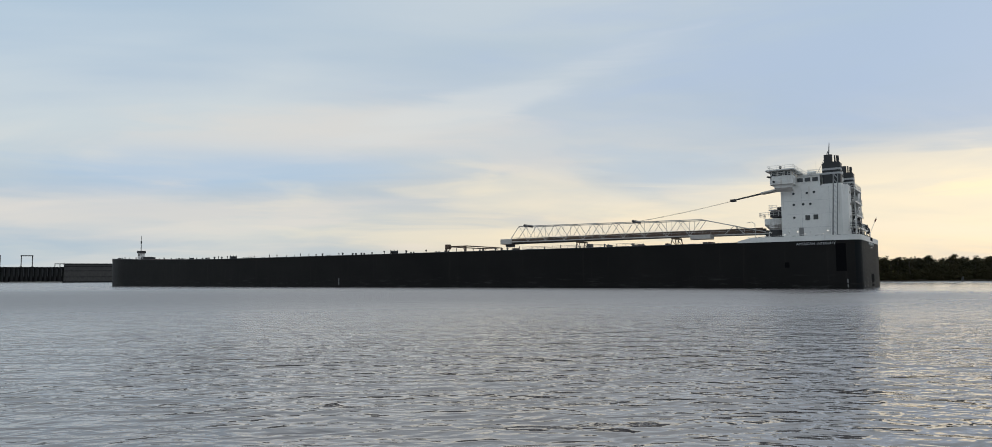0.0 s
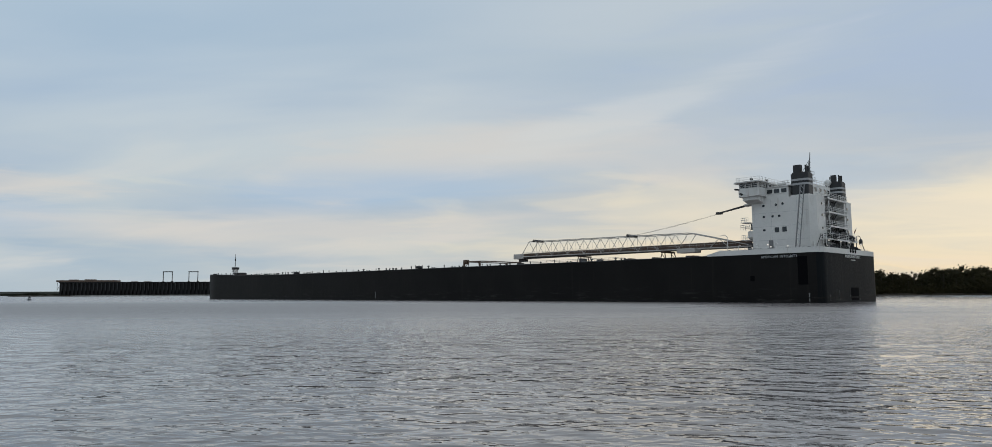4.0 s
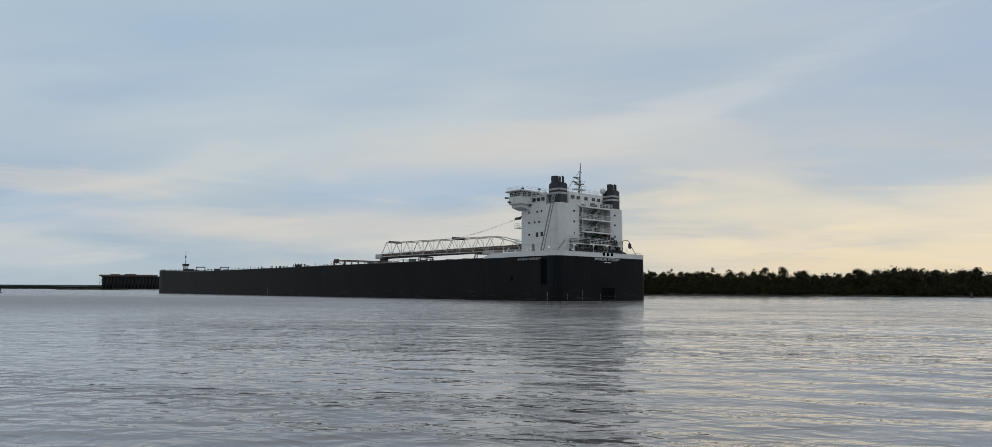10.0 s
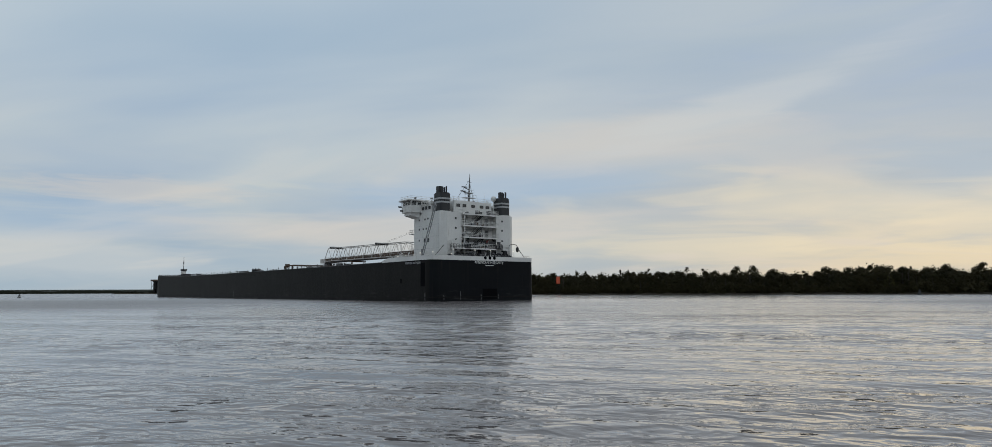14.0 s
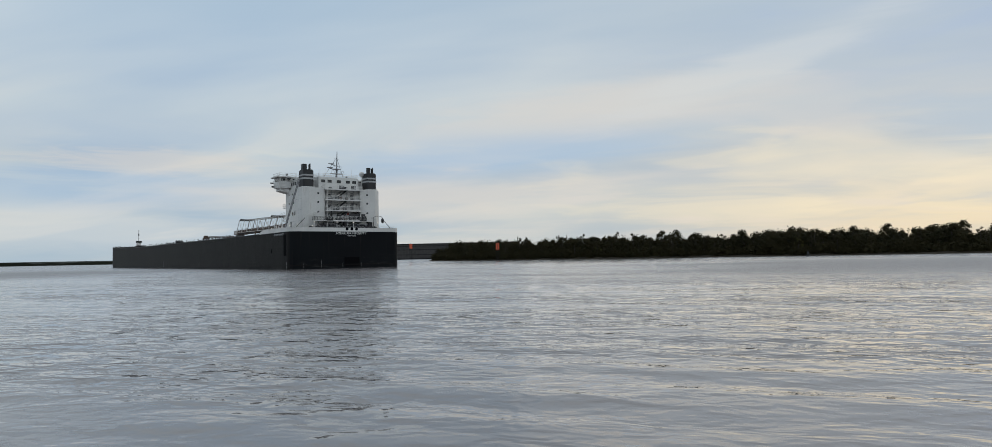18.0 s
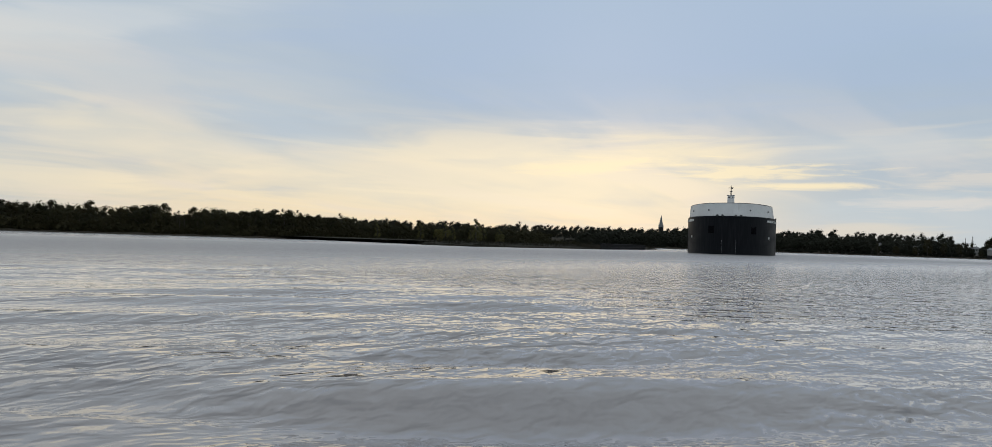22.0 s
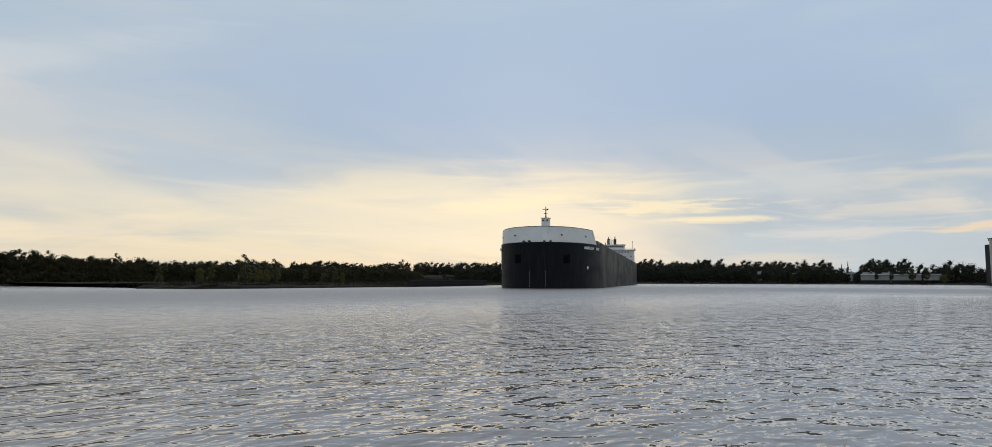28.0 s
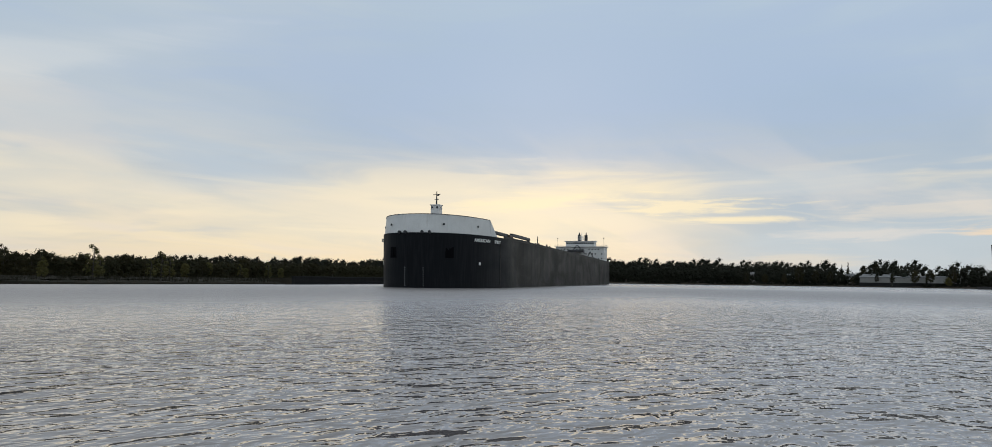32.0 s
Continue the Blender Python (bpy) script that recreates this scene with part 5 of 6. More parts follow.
        part("gallery_rail", rail(bmesh.new(), [(5.3, w, z), (x0 + 0.05, w, z), (x0 + 0.05, -w, z), (5.3, -w, z)], 1.05, 1.3, 0.04), M["white"], g)
        for y in (-w + 0.3, -w / 3, w / 3, w - 0.3):
            part("gallery_bracket", rodm((x0 + 0.3, y, z - 0.1), (4.6, y, z - 1.2), 0.07, n=4), M["white"], g)
        part("gallery_edge", boxm(x0 - 0.05, x0, -w, w, z - 0.3, z + 0.05), M["white"], g)
    for a, b in (((4.2, 2.2, 18.7), (4.2, -1.4, 21.5)), ((4.2, 2.2, 15.8), (4.2, -1.4, 18.7)), ((4.2, 2.2, 13.0), (4.2, -1.4, 15.8)), ((3.4, 3.6, 10.3), (3.4, 0.4, 13.0))):
        part("stair", ladder_stair(bmesh.new(), a, b, 1.0), M["dark"], ship, "steep dark ship's stair")
    for s in (1, -1):
        for y in (5.5,):
            part("gallery_post", rodm((3.0, s * 4.9, 10.2), (3.0, s * 4.9, 21.5), 0.1, n=6), M["white"], ship)
        windows_row(house, [(5.4, s * 3.3, 20.0), (5.4, s * 3.3, 17.1)], 0.8, 0.8, "-x")
    for z in (10.9, 13.2, 16.0, 18.9):
        part("door", boxm(5.32, 5.4, -3.9, -3.0, z - 0.2, z + 1.9), M["grey"], house)

    part("recess_panel", boxm(5.385, 5.4, -5.39, 5.39, 9.9, 21.6), M["white"], house, "greyed plating behind the galleries")
    rg = random.Random(41)
    for z, w in ((18.7, 5.0), (15.8, 5.0), (13.0, 7.6), (21.6, 5.0)):
        for i in range(4):
            y = rg.uniform(-w, w)
            a, b = rg.uniform(0.25, 0.6), rg.uniform(0.5, 1.3)
            part("gallery_locker", boxm(3.6, 4.3, y - a, y + a, z, z + b, 0.04), M[rg.choice(("dark", "grey", "dark", "rust"))], ship)
    for y in (-3.7, -1.6, 2.9, 4.5):
        part("drop_pipe", rodm((4.9, y, 10.0), (4.9, y, 21.4), 0.09, n=6), M["steel_pale"], ship)
    for z in (20.9, 18.0, 15.1):
        part("pipe_run", rodm((4.8, -5.2, z), (4.8, 5.2, z - 0.1), 0.08, n=6), M["steel_pale"], ship)

    # --- wheelhouse: wings on both sides, raked windows, deep boxes under the wings ---
    bridge = part("bridge", prism(bmesh.new(), [(18.2, 13.8), (17.6, 14.4), (13.4, 14.4), (13.4, -14.4), (17.6, -14.4), (18.2, -13.8)], 22.35, 24.1), M["white"], ship, "white wheelhouse with wide bridge wings")
    part("bridge_front", boxm(13.5, 16.8, -10.9, 10.9, 21.8, 22.35), M["white"], bridge)
    part("bridge_top", prism(bmesh.new(), [(18.0, 13.5), (17.4, 14.0), (13.7, 14.0), (13.7, -14.0), (17.4, -14.0), (18.0, -13.5)], 24.1, 25.3), M["white"], bridge)
    part("bridge_roof", prism(bmesh.new(), [(19.0, 14.3), (18.2, 15.0), (13.0, 15.0), (13.0, -15.0), (18.2, -15.0), (19.0, -14.3)], 25.3, 25.55), M["white"], bridge)
    part("after_bridge", boxm(8.7, 13.5, -11.0, 11.0, 21.8, 24.15, 0.05), M["white"], bridge, "lower white house abaft the bridge")
    part("after_bridge_roof", boxm(8.5, 13.0, -11.25, 11.25, 24.15, 24.32), M["white"], bridge)
    windows_row(bridge, [(18.0, y, 24.7) for y in [(-13.0 + 1.53 * i) for i in range(18)]], 1.25, 0.95, "+x", 0.06, 0.05)
    for s in (1, -1):
        ax = "+y" if s > 0 else "-y"
        windows_row(bridge, [(x, s * 14.0, 24.7) for x in (14.5, 15.8, 17.1)], 1.1, 0.95, ax, 0.06, 0.05)
        windows_row(bridge, [(x, s * 11.0, 23.3) for x in (9.6, 11.1, 12.6)], 1.15, 0.85, ax, 0.06, 0.05)
        windows_row(bridge, [(13.7, s * y, 24.7) for y in (13.1, 11.6, 10.1, 8.6, 7.1)], 1.15, 0.9, "-x", 0.06, 0.05)
        part("wing_box", prism(bmesh.new(), [(17.3, s * 13.8), (13.9, s * 13.8), (13.9, s * 11.3), (17.3, s * 11.3)][:: 1 if s > 0 else -1], lambda x, y: 21.6 if abs(y) > 13 else 21.0, 22.35), M["white"], bridge)
        part("wing_rail", rail(bmesh.new(), [(13.3, s * 11.2, 24.05), (13.3, s * 14.5, 24.05), (17.6, s * 14.5, 24.05)], 0.8, 1.2, 0.035, 2), M["white"], bridge)
        part("wing_lamp", rodm((17.2, s * 14.4, 22.9), (17.2, s * 15.1, 22.9), 0.22, n=8), M["dark"], bridge)
        part("wing_lamp", rodm((18.0, s * 14.2, 24.0), (18.4, s * 15.0, 24.0), 0.2, n=8), M["dark"], bridge)
        part("roof_rail", rail(bmesh.new(), [(8.7, s * 11.1, 24.3), (13.0, s * 11.1, 24.3)], 0.9, 1.2, 0.035, 2), M["white"], bridge)
        boat = part("life_raft", rod(bmesh.new(), (9.6, s * 10.2, 24.75), (11.2, s * 10.2, 24.75), 0.38, n=12), M["white"], bridge, "white drum-shaped life raft in its cradle")
        part("raft_cradle", boxm(9.8, 11.0, s * 10.2 - 0.4, s * 10.2 + 0.4, 24.3, 24.5), M["grey"], boat)
    part("roof_rail", rail(bmesh.new(), [(18.4, 14.2, 25.55), (13.3, 14.2, 25.55), (13.3, -14.2, 25.55), (18.4, -14.2, 25.55), (18.4, 14.2, 25.55)], 0.9, 1.5, 0.035, 2), M["white"], bridge)
    for x, y in ((16.5, 11.0), (15.0, 7.0), (14.4, -6.0), (13.6, -12.5)):
        lamp = part("searchlight", rodm((x, y, 25.5), (x, y, 26.3), 0.07, n=6), M["dark"], bridge)
        part("lamp_head", rodm((x - 0.2, y, 26.45), (x + 0.3, y, 26.5), 0.26, n=10), M["dark"], lamp)
    part("chart_house", prism(bmesh.new(), rounded(6.4, 12.2, -6.0, 6.0, 0.3, 3), 21.8, 25.2), M["white"], ship)
    part("chart_house_rail", rail(bmesh.new(), [(6.5, -5.9, 25.2), (6.5, 5.9, 25.2), (12, 5.9, 25.2), (12, -5.9, 25.2), (6.5, -5.9, 25.2)], 0.9, 1.4, 0.035, 2), M["white"], ship)
    windows_row(ship, [(6.4, y, 24.0) for y in (-4.6, -2.7, 0.0, 2.7, 4.6)], 1.2, 0.8, "-x", 0.05, 0.05)
    dome = bmesh.new()
    bmesh.ops.create_uvsphere(dome, u_segments=14, v_segments=10, radius=0.75, matrix=pose(7.4, -7.4, 26.6))
    part("radome", dome, M["white"], ship, "white satellite dome on a post", True)
    part("radome_post", rodm((7.4, -7.4, 21.8), (7.4, -7.4, 26.0), 0.12, n=6), M["white"], ship)
    mast = part("mast", rodm((8.9, -0.4, 25.0), (8.3, -0.4, 32.8), 0.3, 0.07, 8), M["grey"], ship, "pale radar mast over the wheelhouse")
    for z, w in ((26.4, 1.8), (27.7, 1.1)):
        part("mast_platform", prism(bmesh.new(), rounded(8.0, 9.6, -0.4 - w, -0.4 + w, 0.3, 3), z, z + 0.14), M["steel_pale"], mast)
        part("platform_rail", rail(bmesh.new(), [(8.0, -0.4 - w, z + 0.1), (8.0, -0.4 + w, z + 0.1)], 0.7, 0.8, 0.035, 1), M["steel_pale"], mast)
    part("mast_yard", rodm((8.4, -0.9, 30.6), (8.4, 0.3, 30.7), 0.06, n=5), M["steel_pale"], mast)
    for z, y1, r in ((29.0, 1.5, 0.12), (27.9, 1.9, 0.12)):
        arm = part("radar_arm", rodm((8.4, -0.6, z - 0.5), (8.2, y1, z), 0.1, n=6), M["grey"], ship)
        part("radar_scanner", boxm(7.9, 8.5, y1 - 0.9, y1 + 0.7, z + 0.05, z + 0.25, 0.05), M["grey"], arm)
    part("mast_stay", rod(rodm((8.6, -0.4, 31.0), (10.6, 3.0, 25.2), 0.05, n=5), (8.6, -0.4, 31.0), (10.6, -3.4, 25.2), 0.05, n=5), M["grey"], ship)
    for x, y, h in ((10.5, 4.0, 3.0), (7.6, 3.4, 2.4), (7.2, -4.2, 2.6), (11.2, -3.4, 2.0)):
        part("whip_antenna", rodm((x, y, 25.2), (x, y, 25.2 + h), 0.05, 0.02, 5), M["white"], ship)

    # --- funnels ---
    for s in (1, -1):
        yc = s * 9.35
        f = part("funnel", prism(bmesh.new(), rounded(4.7, 8.3, yc - 1.5, yc + 1.5, 0.6), 21.8, 26.5), M["black"], ship, "black funnel with two white bands")
        for z in (24.1, 25.0):
            part("funnel_band", prism(bmesh.new(), rounded(4.67, 8.33, yc - 1.53, yc + 1.53, 0.6), z, z + 0.42), M["steel_pale"], f)
        part("funnel_cap", prism(bmesh.new(), rounded(4.9, 8.1, yc - 1.3, yc + 1.3, 0.5), 26.5, 26.75), M["black"], f)
        if s > 0:
            part("exhaust_trunk", prism(bmesh.new(), rounded(6.3, 7.9, yc - 0.2, yc + 1.0, 0.3), 26.75, 28.4), M["black"], f)
        else:
            part("exhaust_trunk", prism(bmesh.new(), rounded(6.2, 7.3, yc - 0.4, yc + 0.6, 0.25), 26.75, 28.4), M["black"], f)
        for x, dy, r, z in ((5.3, 0.6, 0.22, 28.1), (5.3, -0.5, 0.2, 28.2), (6.0, -0.9, 0.15, 28.5), (6.9, -1.0, 0.22, 28.3), (7.8, -0.6, 0.13, 28.2), (5.1, 1.0, 0.09, 27.9)):
            part("exhaust_pipe", rodm((x, yc + dy, 26.5), (x, yc + dy, z), r, n=8), M["black"], f)
        part("funnel_casing", prism(bmesh.new(), rounded(4.5, 8.5, yc - 1.7, yc + 1.7, 0.5), 21.8, 22.1), M["white"], f)

    for ob in set(ship.children) - before:
        ob.matrix_basis = pose(-0.9, 0, 0) @ ob.matrix_basis

    # --- self-unloading boom: twin lattice trusses over a belt trough ---
    boom = part("unloading_boom", boxm(24, 94, -1.5, 1.5, 12.55, 12.8), M["dark"], ship, "pale lattice unloading boom laid forward along the deck")
    top_z = lambda x: 16.7 + (x - 36.5) * 0.0165
    for s in (1.9, -1.9):
        part("bottom_chord", rodm((20.5, s, 12.6), (94, s, 13.1), 0.17, n=6), M["boom"], boom)
        part("top_chord", rodm((36.5, s, top_z(36.5)), (90, s, top_z(90)), 0.11, n=6), M["boom"], boom)
        part("root_chord", rodm((36.5, s, top_z(36.5)), (20.5, s, 12.8), 0.12, n=6), M["boom"], boom)
        for i in range(9):
            xa, xb = 36.5 + i * 53.5 / 9, 36.5 + (i + 1) * 53.5 / 9
            xm = (xa + xb) / 2
            zb = lambda x: 12.6 + (x - 20.5) * 0.0068
            part("truss_web", rod(rod(bmesh.new(), (xa, s, top_z(xa)), (xm, s, zb(xm)), 0.075, n=5), (xm, s, zb(xm)), (xb, s, top_z(xb)), 0.075, n=5), M["boom"], boom)
            part("truss_post", rodm((xm, s, zb(xm)), (xm, s, top_z(xm)), 0.04, n=5), M["boom"], boom)
        part("truss_web", rod(rod(bmesh.new(), (28.5, s, 14.8), (31.0, s, 12.7), 0.09, n=5), (28.5, s, 14.8), (26.0, s, 12.6), 0.09, n=5), M["boom"], boom)
        part("truss_web", rodm((90, s, top_z(90)), (93.5, s, 13.2), 0.1, n=5), M["boom"], boom)
    for i in range(10):
        x = 36.5 + i * 53.5 / 9
        part("cross_strut", rodm((x, -1.9, top_z(x)), (x, 1.9, top_z(x)), 0.09, n=5), M["boom"], boom)
    for i in range(36):
        x = 22 + i * 2.0
        part("idler", rodm((x, -1.4, 13.15), (x, 1.4, 13.15), 0.18, n=6), M["dark"], boom)
    part("belt", boxm(21, 94, -1.1, 1.1, 13.3, 13.42), M["dark"], boom)
    for s in (1, -1):
        part("belt_cover", boxm(22, 93, s * 1.62 - 0.06, s * 1.62 + 0.06, 12.9, 14.05), M["rust"], boom)
    part("walkway_rail", rail(bmesh.new(), [(24, 2.5, 13.0), (92, 2.5, 13.4)], 0.9, 2.0, 0.03, 2), M["boom"], boom)
    part("head_box", boxm(92.6, 96.5, -2.1, 2.1, 12.5, 14.0, 0.12), M["boom"], boom, "pale box round the boom's head pulley")
    part("head_chute", prism(bmesh.new(), rounded(93.2, 95.4, -1.0, 1.0, 0.2, 2), 11.7, 12.5), M["dark"], boom)
    for x in (54.3, 88.0):
        part("boom_sheave", rodm((x, -2.2, top_z(x) + 0.15), (x, 2.2, top_z(x) + 0.15), 0.38, n=10), M["dark"], boom)
    for x in (70.5, 43.5):
        saddle = part("boom_saddle", boxm(x - 0.5, x + 0.5, -2.6, 2.6, 12.1, 12.45, 0.05), M["rust"], ship, "rusty trestle under the boom")
        for y in (-2.2, 2.2):
            for dx in (-0.9, 0.9):
                part("trestle_leg", rodm((x + dx, y * 1.2, 9.9), (x + dx * 0.4, y, 12.2), 0.13, n=6), M["rust"], saddle)
            part("trestle_brace", rodm((x - 0.8, y * 1.15, 10.3), (x + 0.5, y, 11.9), 0.08, n=5), M["rust"], saddle)
    rg = random.Random(5)
    for i in range(16):
        x = rg.uniform(26, 66)
        w, h = rg.uniform(0.3, 0.9), rg.uniform(0.1, 0.8)
        part("deck_machine", boxm(x - w, x + w, 4.0, 6.5, 9.7, 10.1 + h, 0.08), M[rg.choice(("dark", "dark", "deck"))], ship)
    part("pivot_housing", boxm(33.6, 38.6, 1.2, 4.2, 11.7, 12.8, 0.12), M["boom"], ship, "pale machinery housing under the boom")
    # --- topping strut and falls ---
    strut = part("topping_strut", rod(rod(bmesh.new(), (15.7, 1.0, 23.3), (22.4, 0.6, 22.25), 0.34, 0.28, 8), (15.7, -1.0, 23.3), (22.4, -0.6, 22.25), 0.34, 0.28, 8), M["boom"], ship, "pale strut that holds the boom's falls")
    part("strut_rod", rod(rodm((22.2, 0.6, 22.28), (28.8, 0.3, 21.15), 0.13, n=6), (22.2, -0.6, 22.28), (28.8, -0.3, 21.15), 0.13, n=6), M["dark"], strut)
    part("strut_block", boxm(28.4, 29.8, -0.5, 0.5, 20.75, 21.35, 0.15), M["dark"], strut)
    for y in (-0.6, 0.6):
        falls = bmesh.new()
        prev = None
        for i in range(9):
            f = i / 8
            p = Vector((29.6, y * 0.5, 20.9)).lerp(Vector((54.3, y * 0.7, top_z(54.3) + 0.2)), f) - Vector((0, 0, 0.5 * 4 * f * (1 - f) * 0.5))
            if prev is not None:
                rod(falls, prev, p, 0.025, n=4)
            prev = p
        part("fall_cable", falls, M["cable"], strut)
    # --- hopper and platforms before the house ---
    hop = part("elevator_hopper", rod(rod(bmesh.new(), (19.0, 0, 13.2), (19.0, 0, 14.6), 1.6, 2.9, 16), (19.0, 0, 14.6), (19.0, 0, 16.0), 2.9, 2.9, 16), M["white"], ship, "white round hopper over a dark chute")
    part("chute", prism(bmesh.new(), rounded(17.6, 21.6, -2.0, 2.0, 0.4, 3), 9.8, 13.3), M["dark"], hop)
    part("hopper_frame", boxm(16.7, 20.0, -3.0, 3.0, 16.2, 17.6, 0.1), M["dark"], hop, "dark machinery housing over the hopper")
    part("hopper_drive", rod(boxm(17.0, 18.8, -2.2, 1.2, 17.6, 18.7, 0.1), (19.2, -1.5, 17.3), (19.2, 1.5, 17.3), 0.9, n=12), M["dark"], hop)
    part("hopper_rail", rail(bmesh.new(), [(22.4, -3, 16.4), (22.4, 3, 16.4), (17, 3.2, 16.4)], 1.0, 1.2, 0.04, 2), M["white"], hop)
    for s in (1, -1):
        for z in (13.4, 17.2):
            p = part("side_platform", boxm(16.6, 18.4, s * 9.8 - 1.4, s * 9.8 + 1.4, z - 0.12, z), M["white"], ship)
            part("platform_rail", rail(bmesh.new(), [(16.7, s * 11.1, z), (18.3, s * 11.1, z), (18.3, s * 8.5, z)], 1.0, 1.0, 0.035, 2), M["white"], p)

    # --- derrick and gangway beside the port funnel, davits astern ---
    s = 1
    if s:
        d = part("derrick", rod(rod(bmesh.new(), (5.0, s * 11.7, 24.0), (5.0, s * 15.6, 10.8), 0.14, n=6), (4.2, s * 11.7, 24.0), (4.2, s * 15.6, 10.8), 0.11, n=6), M["grey"], ship, "slanting twin-pole derrick at the ship's side")
        web = bmesh.new()
        for i in range(12):
            f = i / 12
            a = Vector((5.0, s * 11.7, 24.0)).lerp(Vector((5.0, s * 15.6, 10.8)), f)
            b = Vector((4.2, s * 11.7, 24.0)).lerp(Vector((4.2, s * 15.6, 10.8)), f + 0.08)
            rod(web, a, b, 0.05, n=4)
        part("derrick_web", web, M["steel_pale"], d)
    for s in (1, -1):
        dav = bmesh.new()
        prev = None
        for i in range(9):
            a = radians(180 * i / 8)
            p = Vector((1.6, s * (10.0 - 1.4 * math.cos(a)), 10.4 + 3.4 + 0.6 * math.sin(a)))
            if prev is not None:
                rod(dav, prev, p, 0.075, n=6)
            prev = p
        rod(dav, (1.6, s * 8.6, 10.0), (1.6, s * 8.6, 13.8), 0.09, n=6)
        davit = part("davit", dav, M["white" if s > 0 else "dark"], ship, "white curved davit on the after deck" if s > 0 else "dark curved davit on the after deck")
        part("davit_brace", rodm((1.6, s * 11.4, 13.5), (1.6, s * 14.2, 10.6), 0.08, n=6), M["dark"], davit)
    raft = bmesh.new()
    for z0, z1, r0, r1 in ((13.0, 13.3, 0.25, 0.55), (13.3, 14.0, 0.55, 0.6), (14.0, 14.4, 0.6, 0.2)):
        rod(raft, (1.6, -11.4, z0 - 0.6), (1.6, -11.4, z1 - 0.6), r0 * 0.7, r1 * 0.7, 10)
    part("life_raft", raft, M["dark"], ship, "dark life-raft canister slung from a davit")
    # after-deck machinery
    wm = mesh_of("winch", vent_mesh(2), M["dark"])
    for y, z, sc in ((-6.8, 10.3, 1.3), (-3.6, 10.3, 1.2), (0.0, 10.3, 1.2), (3.4, 10.3, 1.3), (6.8, 10.3, 1.2), (-5.2, 12.9, 1.1), (4.6, 12.9, 1.0)):
        share("winch", wm, ship, pose(1.7, y, z, 0, 0, 90) @ Matrix.Scale(sc, 4))
    for y0, y1, z, r in ((-5.6, 5.0, 14.4, 0.16), (-6.5, 1.0, 13.8, 0.12), (-7.2, -1.0, 11.9, 0.2), (2.0, 7.4, 12.2, 0.14)):
        part("deck_pipe", rodm((2.6, y0, z), (2.6, y1, z), r, n=8), M["steel_pale"], ship)
    part("pipe_rack", boxm(2.2, 3.4, -6.4, -1.6, 13.0, 14.9, 0.1), M["dark"], ship)
    # capstans, hose reels, ladders and cable runs crowd the after deck
    rr = random.Random(23)
    for y in (-8.9, -7.6, -4.4, -2.0, 0.9, 2.3, 5.3, 8.2, 9.8):
        reel = part("hose_reel", rodm((1.2 + rr.uniform(0, 0.9), y - 0.35, 10.9), (1.2, y + 0.35, 10.9), rr.uniform(0.35, 0.62), n=12), M["dark"], ship)
        part("reel_stand", boxm(1.0, 1.8, y - 0.45, y + 0.45, 9.7, 10.5, 0.04), M["dark"], reel)
    for y0, z0, y1, z1, r in ((7.6, 10.2, 5.2, 13.0, 0.16), (4.6, 10.2, 1.6, 14.6, 0.2), (-1.0, 10.3, -4.2, 13.6, 0.18), (-6.6, 12.9, -3.8, 15.6, 0.16), (0.6, 13.0, -1.2, 15.8, 0.14), (3.6, 13.0, 3.6, 15.6, 0.2), (-4.9, 10.0, -4.9, 15.4, 0.14), (5.9, 12.9, 4.2, 14.9, 0.12)):
        part("pipe_bend", rodm((2.3, y0, z0), (2.5, y1, z1), r, n=7), M["dark"], ship)
    for y, w, z0, z1 in ((-7.9, 1.0, 10.0, 12.7), (-2.9, 1.5, 9.9, 12.2), (-0.6, 1.1, 10.0, 13.0), (1.2, 0.8, 13.0, 14.6), (6.4, 1.2, 10.0, 12.1), (-5.6, 0.9, 10.0, 12.0)):
        part("deck_machine", boxm(2.0, 3.3, y - w / 2, y + w / 2, z0, z1, 0.08), M["dark"], ship)
    for y in (10.6, 9.0):
        part("boat_frame", rod(rod(bmesh.new(), (1.4, y, 10.0), (1.4, y, 14.6), 0.08, n=6), (1.4, y, 14.6), (1.4, y - 2.6, 15.2), 0.08, n=6), M["white"], ship)
    side = part("side_stage", boxm(1.0, 3.4, 5.4, 9.0, 12.7, 12.85), M["white"], ship, "white stage with pipe rails over the after deck")
    part("stage_rail", rail(bmesh.new(), [(3.3, 9.0, 12.85), (1.05, 9.0, 12.85), (1.05, 5.4, 12.85), (3.3, 5.4, 12.85)], 1.0, 0.9, 0.045), M["dark"], side)
    part("pipe_rack", boxm(2.2, 3.4, 1.8, 4.6, 10.2, 12.3, 0.1), M["grey"], ship)
    for y in (-9.5, -2.2, 2.6, 9.0):
        part("deck_lamp_post", rodm((1.0, y, 10.2), (1.0, y, 12.4), 0.06, n=6), M["white"], ship)
        part("deck_lamp", boxm(0.85, 1.05, y - 0.13, y + 0.13, 12.4, 12.58), M["lamp"], ship, "small lit deck lamp")
    # gooseneck vents, chocks and lamps along the after deck's edge
    rg = random.Random(23)
    goose = rod(rod(rod(bmesh.new(), (0, 0, 0), (0, 0, 1.3), 0.1, n=6), (0, 0, 1.3), (0.25, 0, 1.6), 0.1, n=6), (0.25, 0, 1.6), (0.6, 0, 1.35), 0.1, n=6)
    goose = mesh_of("gooseneck_vent", goose, M["white"])
    chock = mesh_of("deck_chock", boxm(-0.35, 0.35, -0.25, 0.25, 0, 0.55, 0.08), M["dark"])
